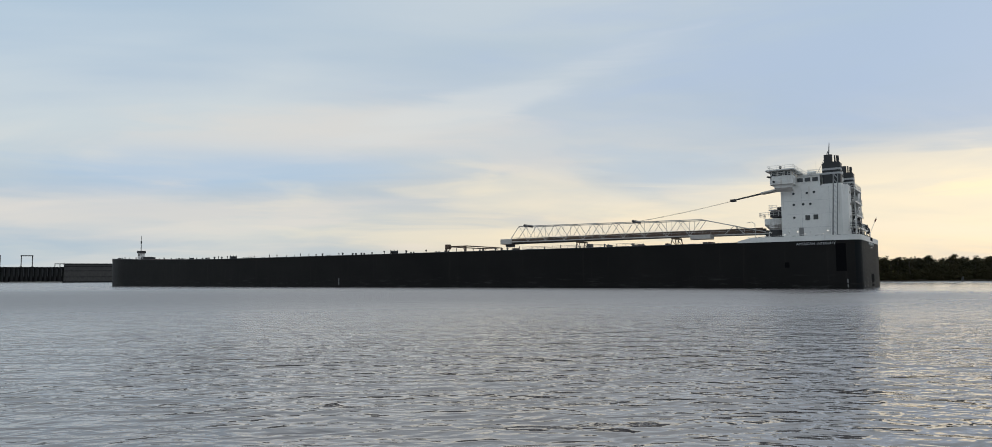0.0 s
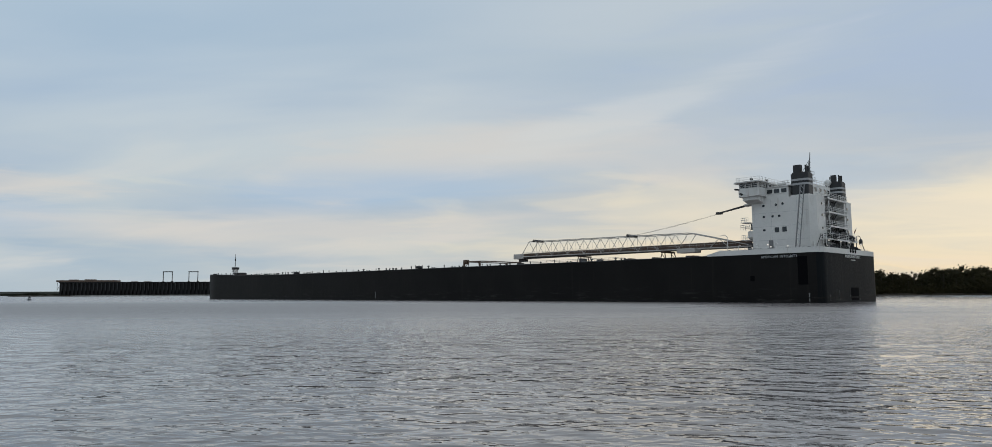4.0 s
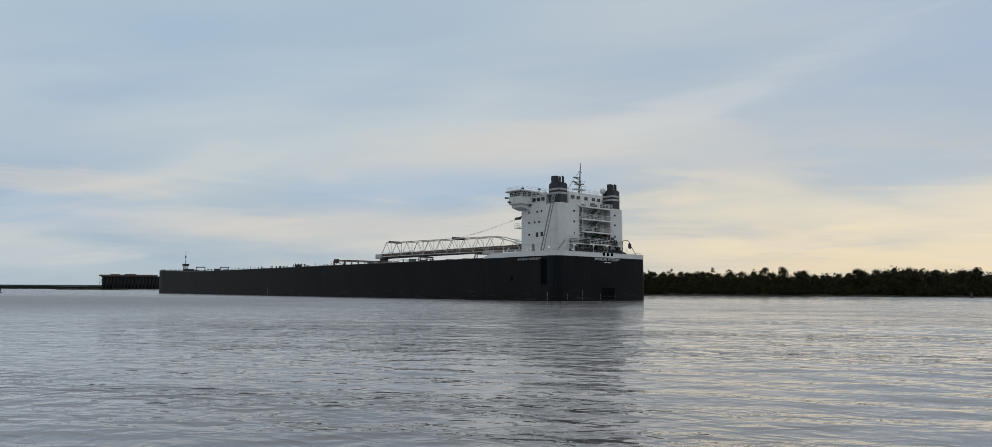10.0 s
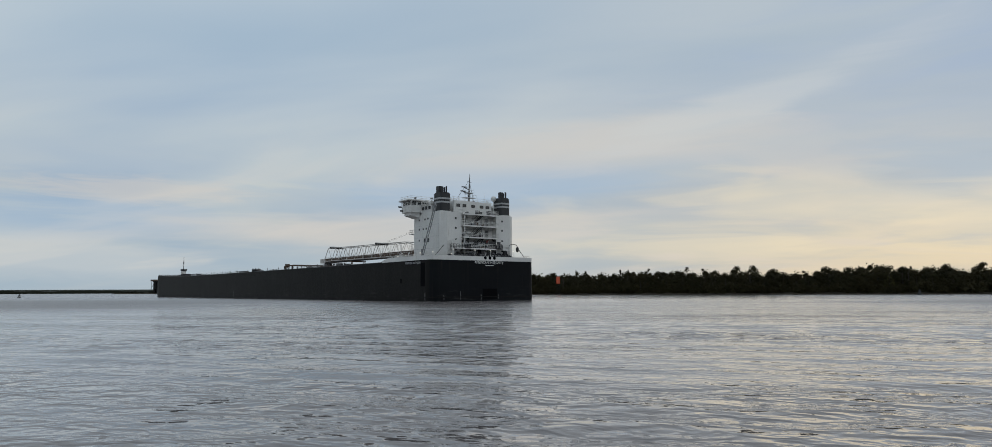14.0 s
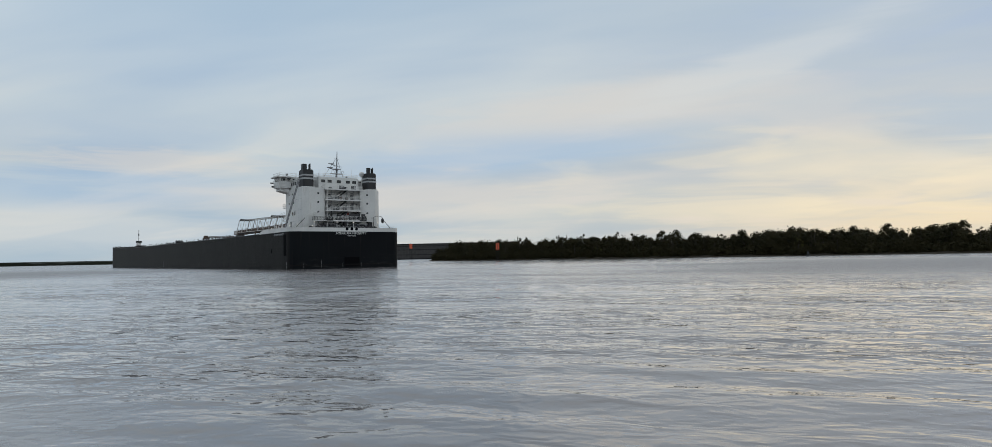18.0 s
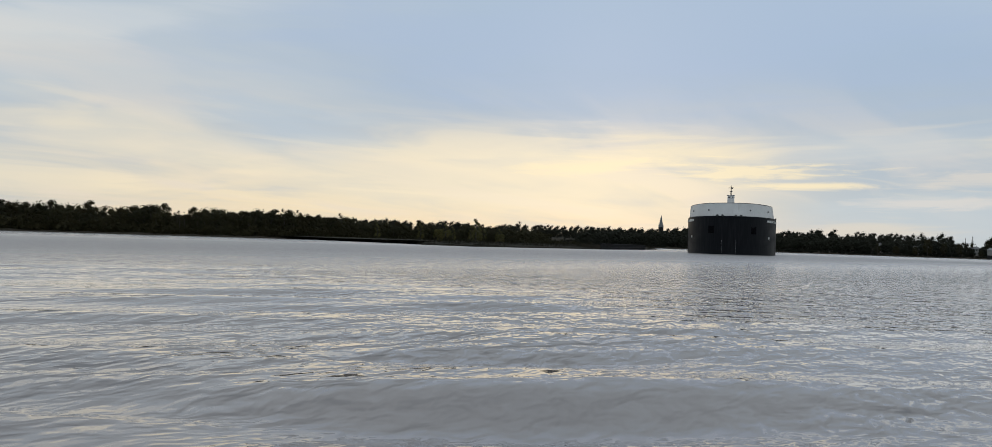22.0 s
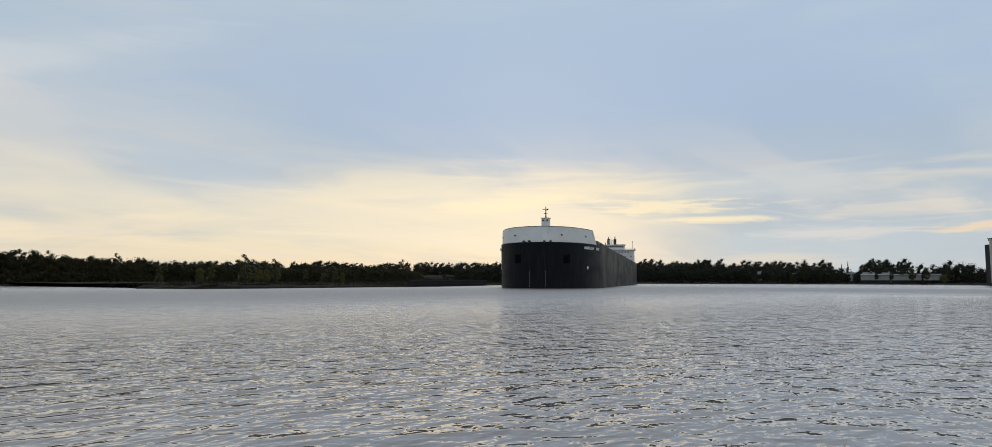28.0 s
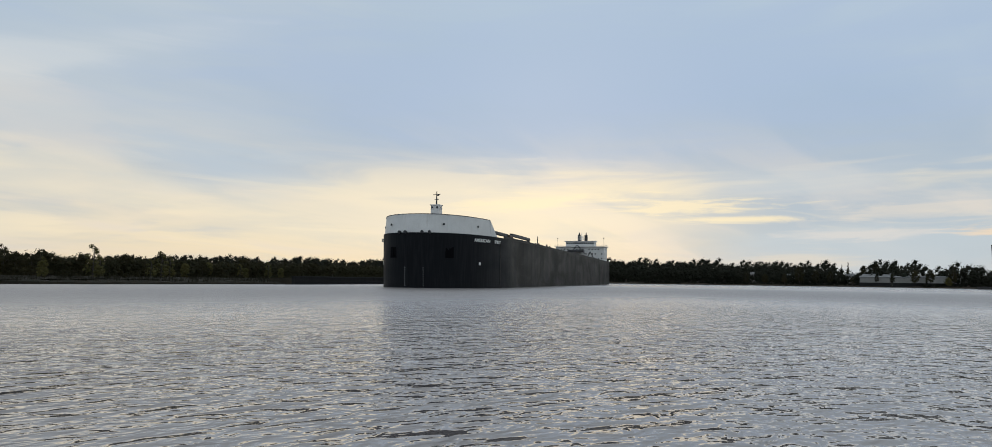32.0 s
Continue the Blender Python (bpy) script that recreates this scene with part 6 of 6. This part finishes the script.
    lamp_me = mesh_of("deck_lamp", boxm(-0.1, 0.1, -0.1, 0.1, 0, 0.2, 0.03), M["lamp"])
    for i in range(15):
        x = 1.6 + 1.35 * i + rg.uniform(-0.4, 0.4)
        for s, me, n in ((1, goose if i % 3 == 0 else chock, "gooseneck_vent" if i % 3 == 0 else "deck_chock"), (-1, chock, "deck_chock")):
            share(n, me, ship, pose(x, s * (14.6 - rg.uniform(0, 0.8)), top(x) + 0.55, 0, 0, rg.uniform(0, 360)))
    for x, y in ((7.0, 14.4), (10.5, 14.4), (14.5, 14.4), (18.5, 14.4), (1.2, 9.5), (1.2, -9.5)):
        share("deck_lamp", lamp_me, ship, pose(x, y, top(x) + 1.3), "small lit deck lamp")
        share("lamp_stem", mesh_of("lamp_stem", rodm((0, 0, 0), (0, 0, 1.6), 0.05, n=5), M["white"]), ship, pose(x, y, top(x) - 0.3))
    part("deck_rail", rail(bmesh.new(), [(22.0, 15.2, top(22) + 0.5), (1.4, 15.2, top(1) + 0.8), (1.4, -15.2, top(1) + 0.8), (22.0, -15.2, top(22) + 0.5)], 0.6, 1.6, 0.03, 1), M["white"], ship)
    # flag staff
    staff = part("flagstaff", rodm((0.6, 0, 10.4), (-1.4, 0, 15.3), 0.06, 0.03, 6), M["white"], ship)
    fl = bmesh.new()
    prev = None
    for i in range(7):
        u = i / 6
        x, y = -1.3 - 0.1 * u, 0.8 * u
        row = (fl.verts.new((x + 0.12 * math.sin(7 * u), y, 15.1 - 0.35 * u)), fl.verts.new((x + 0.3 + 0.12 * math.sin(7 * u + 0.6), y * 0.95, 14.5 - 0.4 * u)))
        if prev:
            fl.faces.new((prev[0], row[0], row[1], prev[1]))
        prev = row
    part("flag", fl, M["flag"], staff, "small dark red flag hanging from the staff")

    # --- stern: lettering, fairleads, ramp door, draught marks ---
    lettering("AMERICAN INTEGRITY", 0.88, 0.02, M["letter"], ship, pose(-0.03, -1.0, 9.42, 90, 0, -90))
    part("port_of_registry", boxm(-0.04, 0, -2.4, 0.2, 8.65, 8.8), M["letter"], ship, "short faint white line of small lettering")
    for s in (1, -1):
        for word, x in (("AMERICAN", 10.2), ("INTEGRITY", 6.3)) if s > 0 else (("AMERICAN", 6.3), ("INTEGRITY", 10.2)):
            lettering(word, 0.72, 0.02, M["steel_pale"], ship, pose(x, s * 16.03, 9.25, 90, 0, 180 if s > 0 else 0))
        part("hawse_recess", boxm(13.5, 14.4, s * 16 - 0.05, s * 16 + 0.05, 4.4, 5.5, 0.03), M["void"], hull)
        part("discharge_slot", boxm(2.7, 4.6, s * 16 - 0.05, s * 16 + 0.05, 3.6, 9.2, 0.03), M["void"], hull, "tall black slot in the hull side")
        part("draught_scale", boxm(150, 150.3, s * 16 - 0.04, s * 16 + 0.04, 0.6, 2.9), M["grey"], hull)
        part("draught_scale", boxm(2.5, 2.7, s * 15.99 - 0.05, s * 15.99 + 0.05, 0.3, 2.0), M["grey"], hull)
    for y in (-2.6, -1.2, 0.2):
        h = part("fairlead", disc(0.42, 0.12, 16), M["void"], hull)
        place(h, -0.1, y, 10.6, 0, 0, -90)
    part("stern_door", boxm(-0.05, 0.05, -3.4, 1.0, 0.4, 3.0, 0.03), M["void"], hull, "black opening low in the transom")
    for y in (-3.9, 1.5, 7.6, 12.4):
        part("draught_scale", boxm(-0.05, 0.02, y - 0.05, y + 0.05, 0.35, 1.5 if y != 7.6 else 2.4), M["grey"], hull)

    # --- spar deck: hatch covers, fittings along the edge, hatch crane ---
    cover = boxm(-2.6, 2.6, -8.6, 8.6, 0, 0.5, 0.08)
    for i in range(-2, 3):
        box(cover, -0.08 + i, 0.08 + i, -8.4, 8.4, 0.5, 0.6)
    me = mesh_of("hatch_cover", cover, M["deck"])
    for i in range(27):
        x = 102 + i * 6.7
        share("hatch_cover", me, ship, pose(x, 0, top(x) - 0.3))
    fits = [mesh_of(n, vent_mesh(i), M["dark"]) for i, n in enumerate(("deck_vent", "bollard", "mooring_winch", "hydrant"))]
    rnd = random.Random(7)
    x = 46.0
    while x < 296:
        for s in (1, -1):
            kind = rnd.choice((0, 0, 1, 1, 3, 3, 2))
            xx = x + rnd.uniform(-1, 1)
            sc = rnd.uniform(0.9, 1.35)
            share(("deck_vent", "bollard", "mooring_winch", "hydrant")[kind], fits[kind], ship,
                  pose(xx, s * max(0.5, half_width(half, xx) - 1.2), top(xx) - 0.3, 0, 0, rnd.uniform(0, 90)) @ Matrix.Scale(sc, 4))
        x += rnd.uniform(2.6, 5.2)
    crane = part("hatch_crane", boxm(103.5, 111.5, 8.4, 8.8, 11.9, 12.2, 0.04), M["rust"], ship, "low rusty hatch crane spanning the deck")
    part("crane_girder", boxm(103.5, 111.5, -8.8, -8.4, 11.9, 12.2, 0.04), M["rust"], crane)
    for x in (103.9, 111.1):
        for s in (1, -1):
            part("crane_leg", boxm(x - 0.2, x + 0.2, s * 9.4 - 0.3, s * 9.4 + 0.3, 9.7, 12.0, 0.04), M["rust"], crane)
            part("crane_brace", rodm((x, s * 9.4, 10.0), (x + (1.6 if x < 107 else -1.6), s * 8.6, 12.0), 0.1, n=5), M["rust"], crane)
        part("crane_beam", boxm(x - 0.2, x + 0.2, -9, 9, 11.9, 12.2, 0.04), M["rust"], crane)
    part("crane_cab", boxm(110.4, 111.8, 7.9, 9.2, 11.3, 12.7, 0.1), M["rust"], crane)
    for x, w, h in ((117.5, 2.0, 0.6), (93.5, 1.6, 0.6), (86.0, 1.0, 1.0), (81.0, 2.4, 0.6), (63.0, 1.0, 1.4), (57.5, 0.8, 1.0)):
        part("deck_locker", boxm(x - w / 2, x + w / 2, 9.0, 11.0, 9.7, 9.8 + h, 0.06), M["dark"], ship)
    part("deck_rail", rail(bmesh.new(), [(46, 15.7, 9.7), (80, 15.7, 9.75)], 1.0, 2.2, 0.035, 3), M["grey"], ship)
    lamp_post = part("lamp_post", rodm((21.2, 12, 9.8), (21.2, 12, 14.2), 0.07, n=6), M["white"], ship, "curved white lamp post at the deck edge")
    part("lamp_arm", rod(rodm((21.2, 12, 14.2), (21.8, 12, 14.7), 0.06, n=5), (21.8, 12, 14.7), (23.0, 12, 14.5), 0.06, n=5), M["white"], lamp_post)

    # --- bow: pilot cabin and steering pole ---
    zb = top(301) - 0.3
    cab = part("bow_cabin", prism(bmesh.new(), rounded(300.4, 302.8, -1.1, 1.1, 0.3, 3), zb, zb + 3.2), M["white"], ship, "small white bow cabin with a dark top")
    part("cabin_top", prism(bmesh.new(), rounded(300.1, 303.1, -1.5, 1.5, 0.4, 3), zb + 3.2, zb + 4.3), M["black"], cab)
    windows_row(cab, [(x, 1.1, zb + 2.4) for x in (301.1, 302.1)], 0.7, 0.7, "+y")
    part("steering_pole", rodm((302, 0, zb + 4.2), (302, 0, 23.4), 0.16, 0.07, 6), M["black"], ship)
    part("pole_lantern", rodm((302, 0, 19.6), (302, 0, 20.8), 0.3, n=8), M["black"], ship)
    part("windlass", boxm(294, 297.5, -2.5, 2.5, zb, zb + 1.4, 0.2), M["black"], ship)
    part("bow_rail", rail(bmesh.new(), [(293, 4, zb), (298, 4, zb), (298, -4, zb)], 1.2, 1.5, 0.045, 2), M["white"], ship)
    return ship


first_ship = make_first_ship()


def make_second_ship():
    ship = thing("lake_freighter", "black lake freighter with high white bow bulwark, nearing", "ship",
                 at=pose(743.8, 295.2, 0, 0, 0, -148.33) @ pose(-6, 0, 0))
    top = lambda x: 14.6
    half = footprint(306, 17.6, 38, 2.35, 2.5)
    rake = lambda x, f: ((-1.2 * (1 - f) * max(0, (x - 268) / 38)) if x > 268 else 0.0, 1.0)
    bm = shell(half, (0, 0.16, 0.35, 0.6, 0.8, 1.0), top, rake)
    hull = part("hull", bm, M["hull_streak"], ship, "black hull forward, worn grey-brown plating amidships", True)
    part("deck", cap(half, lambda x: top(x) - 0.3, 0.1), M["deck"], ship)
    part("gunwale", strip(half, lambda x: 14.5, lambda x: 15.2, 2, 278, 0.05, 0.25), M["hull_worn"], hull)
    bul = part("bow_bulwark", strip(half, lambda x: 14.5, lambda x: 19.2 + 0.35 * max(0, (x - 287) / 19), 287, 400, -0.35, 0.3, 0.3), M["white"], ship, "high plain white bulwark round the bow")
    part("bulwark_cap", strip(half, lambda x: 19.18 + 0.35 * max(0, (x - 287) / 19), lambda x: 19.32 + 0.35 * max(0, (x - 287) / 19), 287, 400, -0.55, 0.45), M["dark"], bul)
    for s in (1, -1):
        y0 = half_width(half, 287)
        part("bulwark_wing", prism(bmesh.new(), [(282.5, s * (half_width(half, 282.5) - 0.4)), (282.5, s * (half_width(half, 282.5) - 0.7)), (287.1, s * (y0 - 0.7)), (287.1, s * (y0 - 0.4))][:: 1 if s < 0 else -1], 14.5, lambda x, y: 14.7 if x < 285 else 19.1), M["white"], bul)
    part("forecastle_deck", cap(half[-25:-5], lambda x: 17.2, 1.8), M["deck"], ship)
    for s in (1, -1):
        for x in (303.4, 293.4):
            y = half_width(half, x)
            y2 = half_width(half, x + 0.4)
            turn = math.degrees(math.atan2(y2 - y, 0.4))
            h = part("porthole", disc(0.3, 0.2, 12), M["black"], bul)
            place(h, x, s * (y - 0.42), 16.9, 0, 0, s * turn if s > 0 else 180 - turn)
        for x in (305.8, 305.3):
            y = half_width(half, x)
            turn = math.degrees(math.atan2(half_width(half, x + 0.3) - y, 0.3))
            h = part("fairlead", disc(0.42, 0.5, 12), M["black"], hull)
            place(h, x, s * (y - 0.35), 14.75, 0, 0, s * turn if s > 0 else 180 - turn)
        # anchor pocket with its anchor
        x = 302.5 if s > 0 else 304.3
        y = half_width(half, x)
        turn = math.degrees(math.atan2(half_width(half, x + 0.5) - y, 0.5))
        m = pose(x - 0.45, s * (y - 0.25), 9.4, 0, 0, s * turn if s > 0 else 180 - turn)
        pk = part("anchor_pocket", boxm(-1.2, 1.2, -0.3, 0.3, -1.45, 1.45, 0.05), M["void"], hull)
        pk.matrix_basis = m
        part("anchor", rod(rod(boxm(-0.16, 0.16, 0.2, 0.42, -1.2, 1.1), (-0.9, 0.35, -0.5), (0, 0.35, -1.2), 0.15, n=5), (0.9, 0.35, -0.5), (0, 0.35, -1.2), 0.15, n=5), M["void"], pk)
        for word, x in (("AMERICAN", 292.2), ("SPIRIT", 283.6)):
            y = half_width(half, x)
            turn = math.degrees(math.atan2(half_width(half, x + 1.5) - half_width(half, x - 1.5), 3.0))
            lettering(word, 1.25, 0.04, M["letter"], ship, pose(x, s * (y + 0.2), 13.1, 90, 0, 180 + turn if s > 0 else -turn) @ Matrix.Diagonal((1.25, 1, 1, 1)), bold=0.03)
        x = 293.0
        y = half_width(half, x)
        turn = math.degrees(math.atan2(half_width(half, x + 0.5) - y, 0.5))
        mk = part("thruster_mark", disc(0.48, 0.1, 16), M["letter"], hull, "round white thruster mark")
        place(mk, x, s * (y + 0.0), 6.7, 0, 0, s * turn if s > 0 else 180 - turn)
        x = 281.0
        part("draught_scale", boxm(x - 0.16, x + 0.16, s * half_width(half, x) - 0.06, s * half_width(half, x) + 0.06, 0.6, 14.0), M["hull_worn"], hull)
    for y, zt in ((-2.6, 5.2), (2.6, 5.2)):
        for i in range(9):
            x = 0.0
            for a, b in zip(half, half[1:]):
                if b[1] <= abs(y) <= a[1] and a[0] > 268:
                    x = a[0] + (b[0] - a[0]) * (a[1] - abs(y)) / max(1e-6, a[1] - b[1])
            z = 0.5 + i * 0.58
            part("draught_mark", boxm(x - 1.2, x - 0.98 * (1 - (z + 2.5) / 17.1) + 0.05, y - 0.06, y + 0.06, z, z + 0.3), M["grey"], hull)
    # bow cabin and mast
    cab = part("bow_cabin", prism(bmesh.new(), rounded(287.9, 290.7, -1.3, 1.3, 0.25, 3), 17.5, 23.5), M["white"], ship, "small square white cabin on the bow")
    windows_row(cab, [(290.7, y, 22.8) for y in (-0.7, 0.7)], 0.6, 0.5, "+x")
    windows_row(cab, [(289.3, 1.3, 22.8)], 0.6, 0.5, "+y")
    part("cabin_roof", prism(bmesh.new(), rounded(287.7, 290.9, -1.5, 1.5, 0.3, 3), 23.5, 23.65), M["white"], cab)
    part("bow_mast", rodm((289.3, 0, 23.6), (289.3, 0, 27.6), 0.26, 0.1, 8), M["dark"], ship)
    for z, w in ((25.2, 0.6), (26.6, 1.1)):
        part("mast_yard", rodm((289.3, -w, z), (289.3, w, z + 0.1), 0.1, n=6), M["dark"], ship)
    part("mast_lamp", rodm((289.3, 0.5, 26.3), (289.3, 0.5, 26.8), 0.3, n=8), M["dark"], ship)
    # deck gear abaft the bow
    for x0, x1, z in ((262, 282, 16.5), (230, 256, 17.1)):
        b = part("deck_girder", boxm(x0, x1, 13.2, 14.2, z - 0.5, z + 0.45, 0.08), M["dark"], ship, "long dark girder along the deck edge")
        for x in (x0 + 1, x1 - 1):
            part("girder_leg", boxm(x - 0.3, x + 0.3, 13.3, 14.1, 14.2, z - 0.45), M["dark"], b)
    part("deck_winch", rod(boxm(258.2, 261.4, 12.6, 15.6, 14.3, 15.6, 0.1), (258, 14.1, 16.0), (261.6, 14.1, 16.0), 0.85, n=12), M["rust"], ship)
    for x, h, r in ((214, 4.6, 0.25), (196, 2.4, 0.5), (190, 2.2, 0.5), (170, 1.4, 0.6), (150, 1.2, 0.6)):
        part("deck_post", rodm((x, 13.5, 14.2), (x, 13.5, 14.6 + h), r, r * 0.6, 8), M["dark"], ship)
    cover = boxm(-2.6, 2.6, -9, 9, 0, 0.6, 0.08)
    me = mesh_of("hatch_cover", cover, M["deck"])
    for i in range(30):
        share("hatch_cover", me, ship, pose(62 + i * 6.4, 0, 14.3))
    rnd = random.Random(3)
    fits = [mesh_of(n, vent_mesh(i), M["dark"]) for i, n in enumerate(("deck_vent", "bollard", "mooring_winch", "hydrant"))]
    for i in range(40):
        kind = rnd.choice((0, 1, 1, 3))
        share(("deck_vent", "bollard", "mooring_winch", "hydrant")[kind], fits[kind], ship, pose(50 + i * 5.3, 16.3, 14.3, 0, 0, rnd.uniform(0, 90)) @ Matrix.Scale(1.5, 4))
    # after house
    house = part("deckhouse", prism(bmesh.new(), rounded(4, 20, -16.2, 16.2, 0.5, 3), 14.3, 24.6), M["white"], ship, "white after house with rows of windows")
    for z in (22.9, 19.9, 16.9):
        windows_row(house, [(20.0, -14.2 + 2.05 * i, z) for i in range(15) if (i * 7 + int(z)) % 5], 0.9, 0.8, "+x")
        windows_row(house, [(x, 16.2, z) for x in (7.5, 11, 14.5, 18)], 0.8, 0.8, "+y")
    part("boat_deck", boxm(2, 21.5, -17.0, 17.0, 24.6, 24.8), M["white"], ship)
    part("boat_deck_rail", rail(bmesh.new(), [(21.4, -16.9, 24.8), (21.4, 16.9, 24.8), (3, 16.9, 24.8)], 1.0, 2.0, 0.05, 2), M["white"], ship)
    wh = part("wheelhouse", prism(bmesh.new(), rounded(9, 18.5, -9.6, 9.6, 0.5, 3), 24.8, 28.3), M["white"], ship, "white wheelhouse with a band of dark windows")
    windows_row(wh, [(18.5, -8.5 + 1.42 * i, 27.0) for i in range(13)], 1.2, 1.1, "+x")
    windows_row(wh, [(x, 9.6, 27.0) for x in (10.5, 12.5, 14.5, 16.5)], 1.2, 1.1, "+y")
    part("wheelhouse_roof", prism(bmesh.new(), rounded(8.4, 19.3, -10.6, 10.6, 0.5, 3), 28.3, 28.6), M["white"], wh)
    for s in (1, -1):
        f = part("funnel", prism(bmesh.new(), rounded(5.0, 8.0, s * 2.3 - 0.95, s * 2.3 + 0.95, 0.5, 4), 24.8, 33.2), M["black"], ship, "slim dark funnel")
        part("funnel_band", prism(bmesh.new(), rounded(4.97, 8.03, s * 2.3 - 0.98, s * 2.3 + 0.98, 0.5, 4), 30.4, 30.9), M["rust"], f)
        part("exhaust_pipe", rodm((6.2, s * 2.3, 33.2), (6.2, s * 2.3, 35.0), 0.4, 0.3, 8), M["black"], f)
        part("wing_post", rodm((16, s * 15.5, 24.8), (16, s * 15.5, 30.2), 0.09, n=5), M["dark"], ship)
        part("post_lamp", boxm(15.7, 16.3, s * 15.5 - 0.3, s * 15.5 + 0.3, 30.2, 30.8), M["dark"], ship)
    ship_mast(ship, 12.5, 0, 28.6, 34.5, M["white"], ((31.5, 1.6),))
    # unloading gear before the house
    gear = part("unloading_tower", boxm(22, 27, -5.5, 1.5, 14.3, 20.8, 0.2), M["siding"], ship, "cream machinery tower under a dark boom")
    part("boom_heel", boxm(21.5, 29, -6.5, 3.5, 20.8, 22.4, 0.2), M["dark"], gear)
    part("boom_girder", boxm(28, 110, -2.2, 0.4, 16.2, 17.6, 0.1), M["dark"], gear)
    part("gear_frame", rod(rodm((24, -6, 20), (24, -1, 25.6), 0.3, n=6), (24, 4, 20), (24, -1, 25.6), 0.3, n=6), M["dark"], gear)
    part("gear_frame", rod(rodm((27, 4.5, 14.3), (27, 8, 21), 0.35, n=6), (27, 11.5, 14.3), (27, 8, 21), 0.35, n=6), M["dark"], gear)
    part("flood_lamp", boxm(27.0, 27.6, 4.2, 5.6, 17.2, 18.3, 0.1), M["lamp"], ship, "bright lit floodlight")
    part("flood_lamp", boxm(2.4, 2.9, 17.3, 18.3, 15.4, 16.3, 0.1), M["lamp"], ship, "bright lit stern floodlight")
    return ship


second_ship = make_second_ship()


def motions():
    SHIP_ROWS = [
        (0, 119.54, 138.52, 138.40),
        (2, 120.40, 139.56, 138.90),
        (4, 121.24, 140.62, 139.40),
        (6, 122.08, 141.68, 139.90),
        (8, 122.91, 142.75, 140.40),
        (10, 123.72, 143.83, 140.90),
        (12, 124.53, 144.91, 141.40),
        (14, 125.33, 146.00, 141.90),
        (16, 126.12, 147.10, 142.40),
        (17, 126.50, 147.62, 142.64),
        (18, 126.75, 147.99, 142.81),
        (19, 126.88, 148.18, 142.89),
        (20, 126.90, 148.20, 142.90),
        (24, 126.90, 148.20, 142.90),
        (28, 126.90, 148.20, 142.90),
        (32, 126.90, 148.20, 142.90),
    ]
    walk(first_ship, [(t, pose(x, y, 0, 0, 0, turn)) for t, x, y, turn in SHIP_ROWS])


motions()
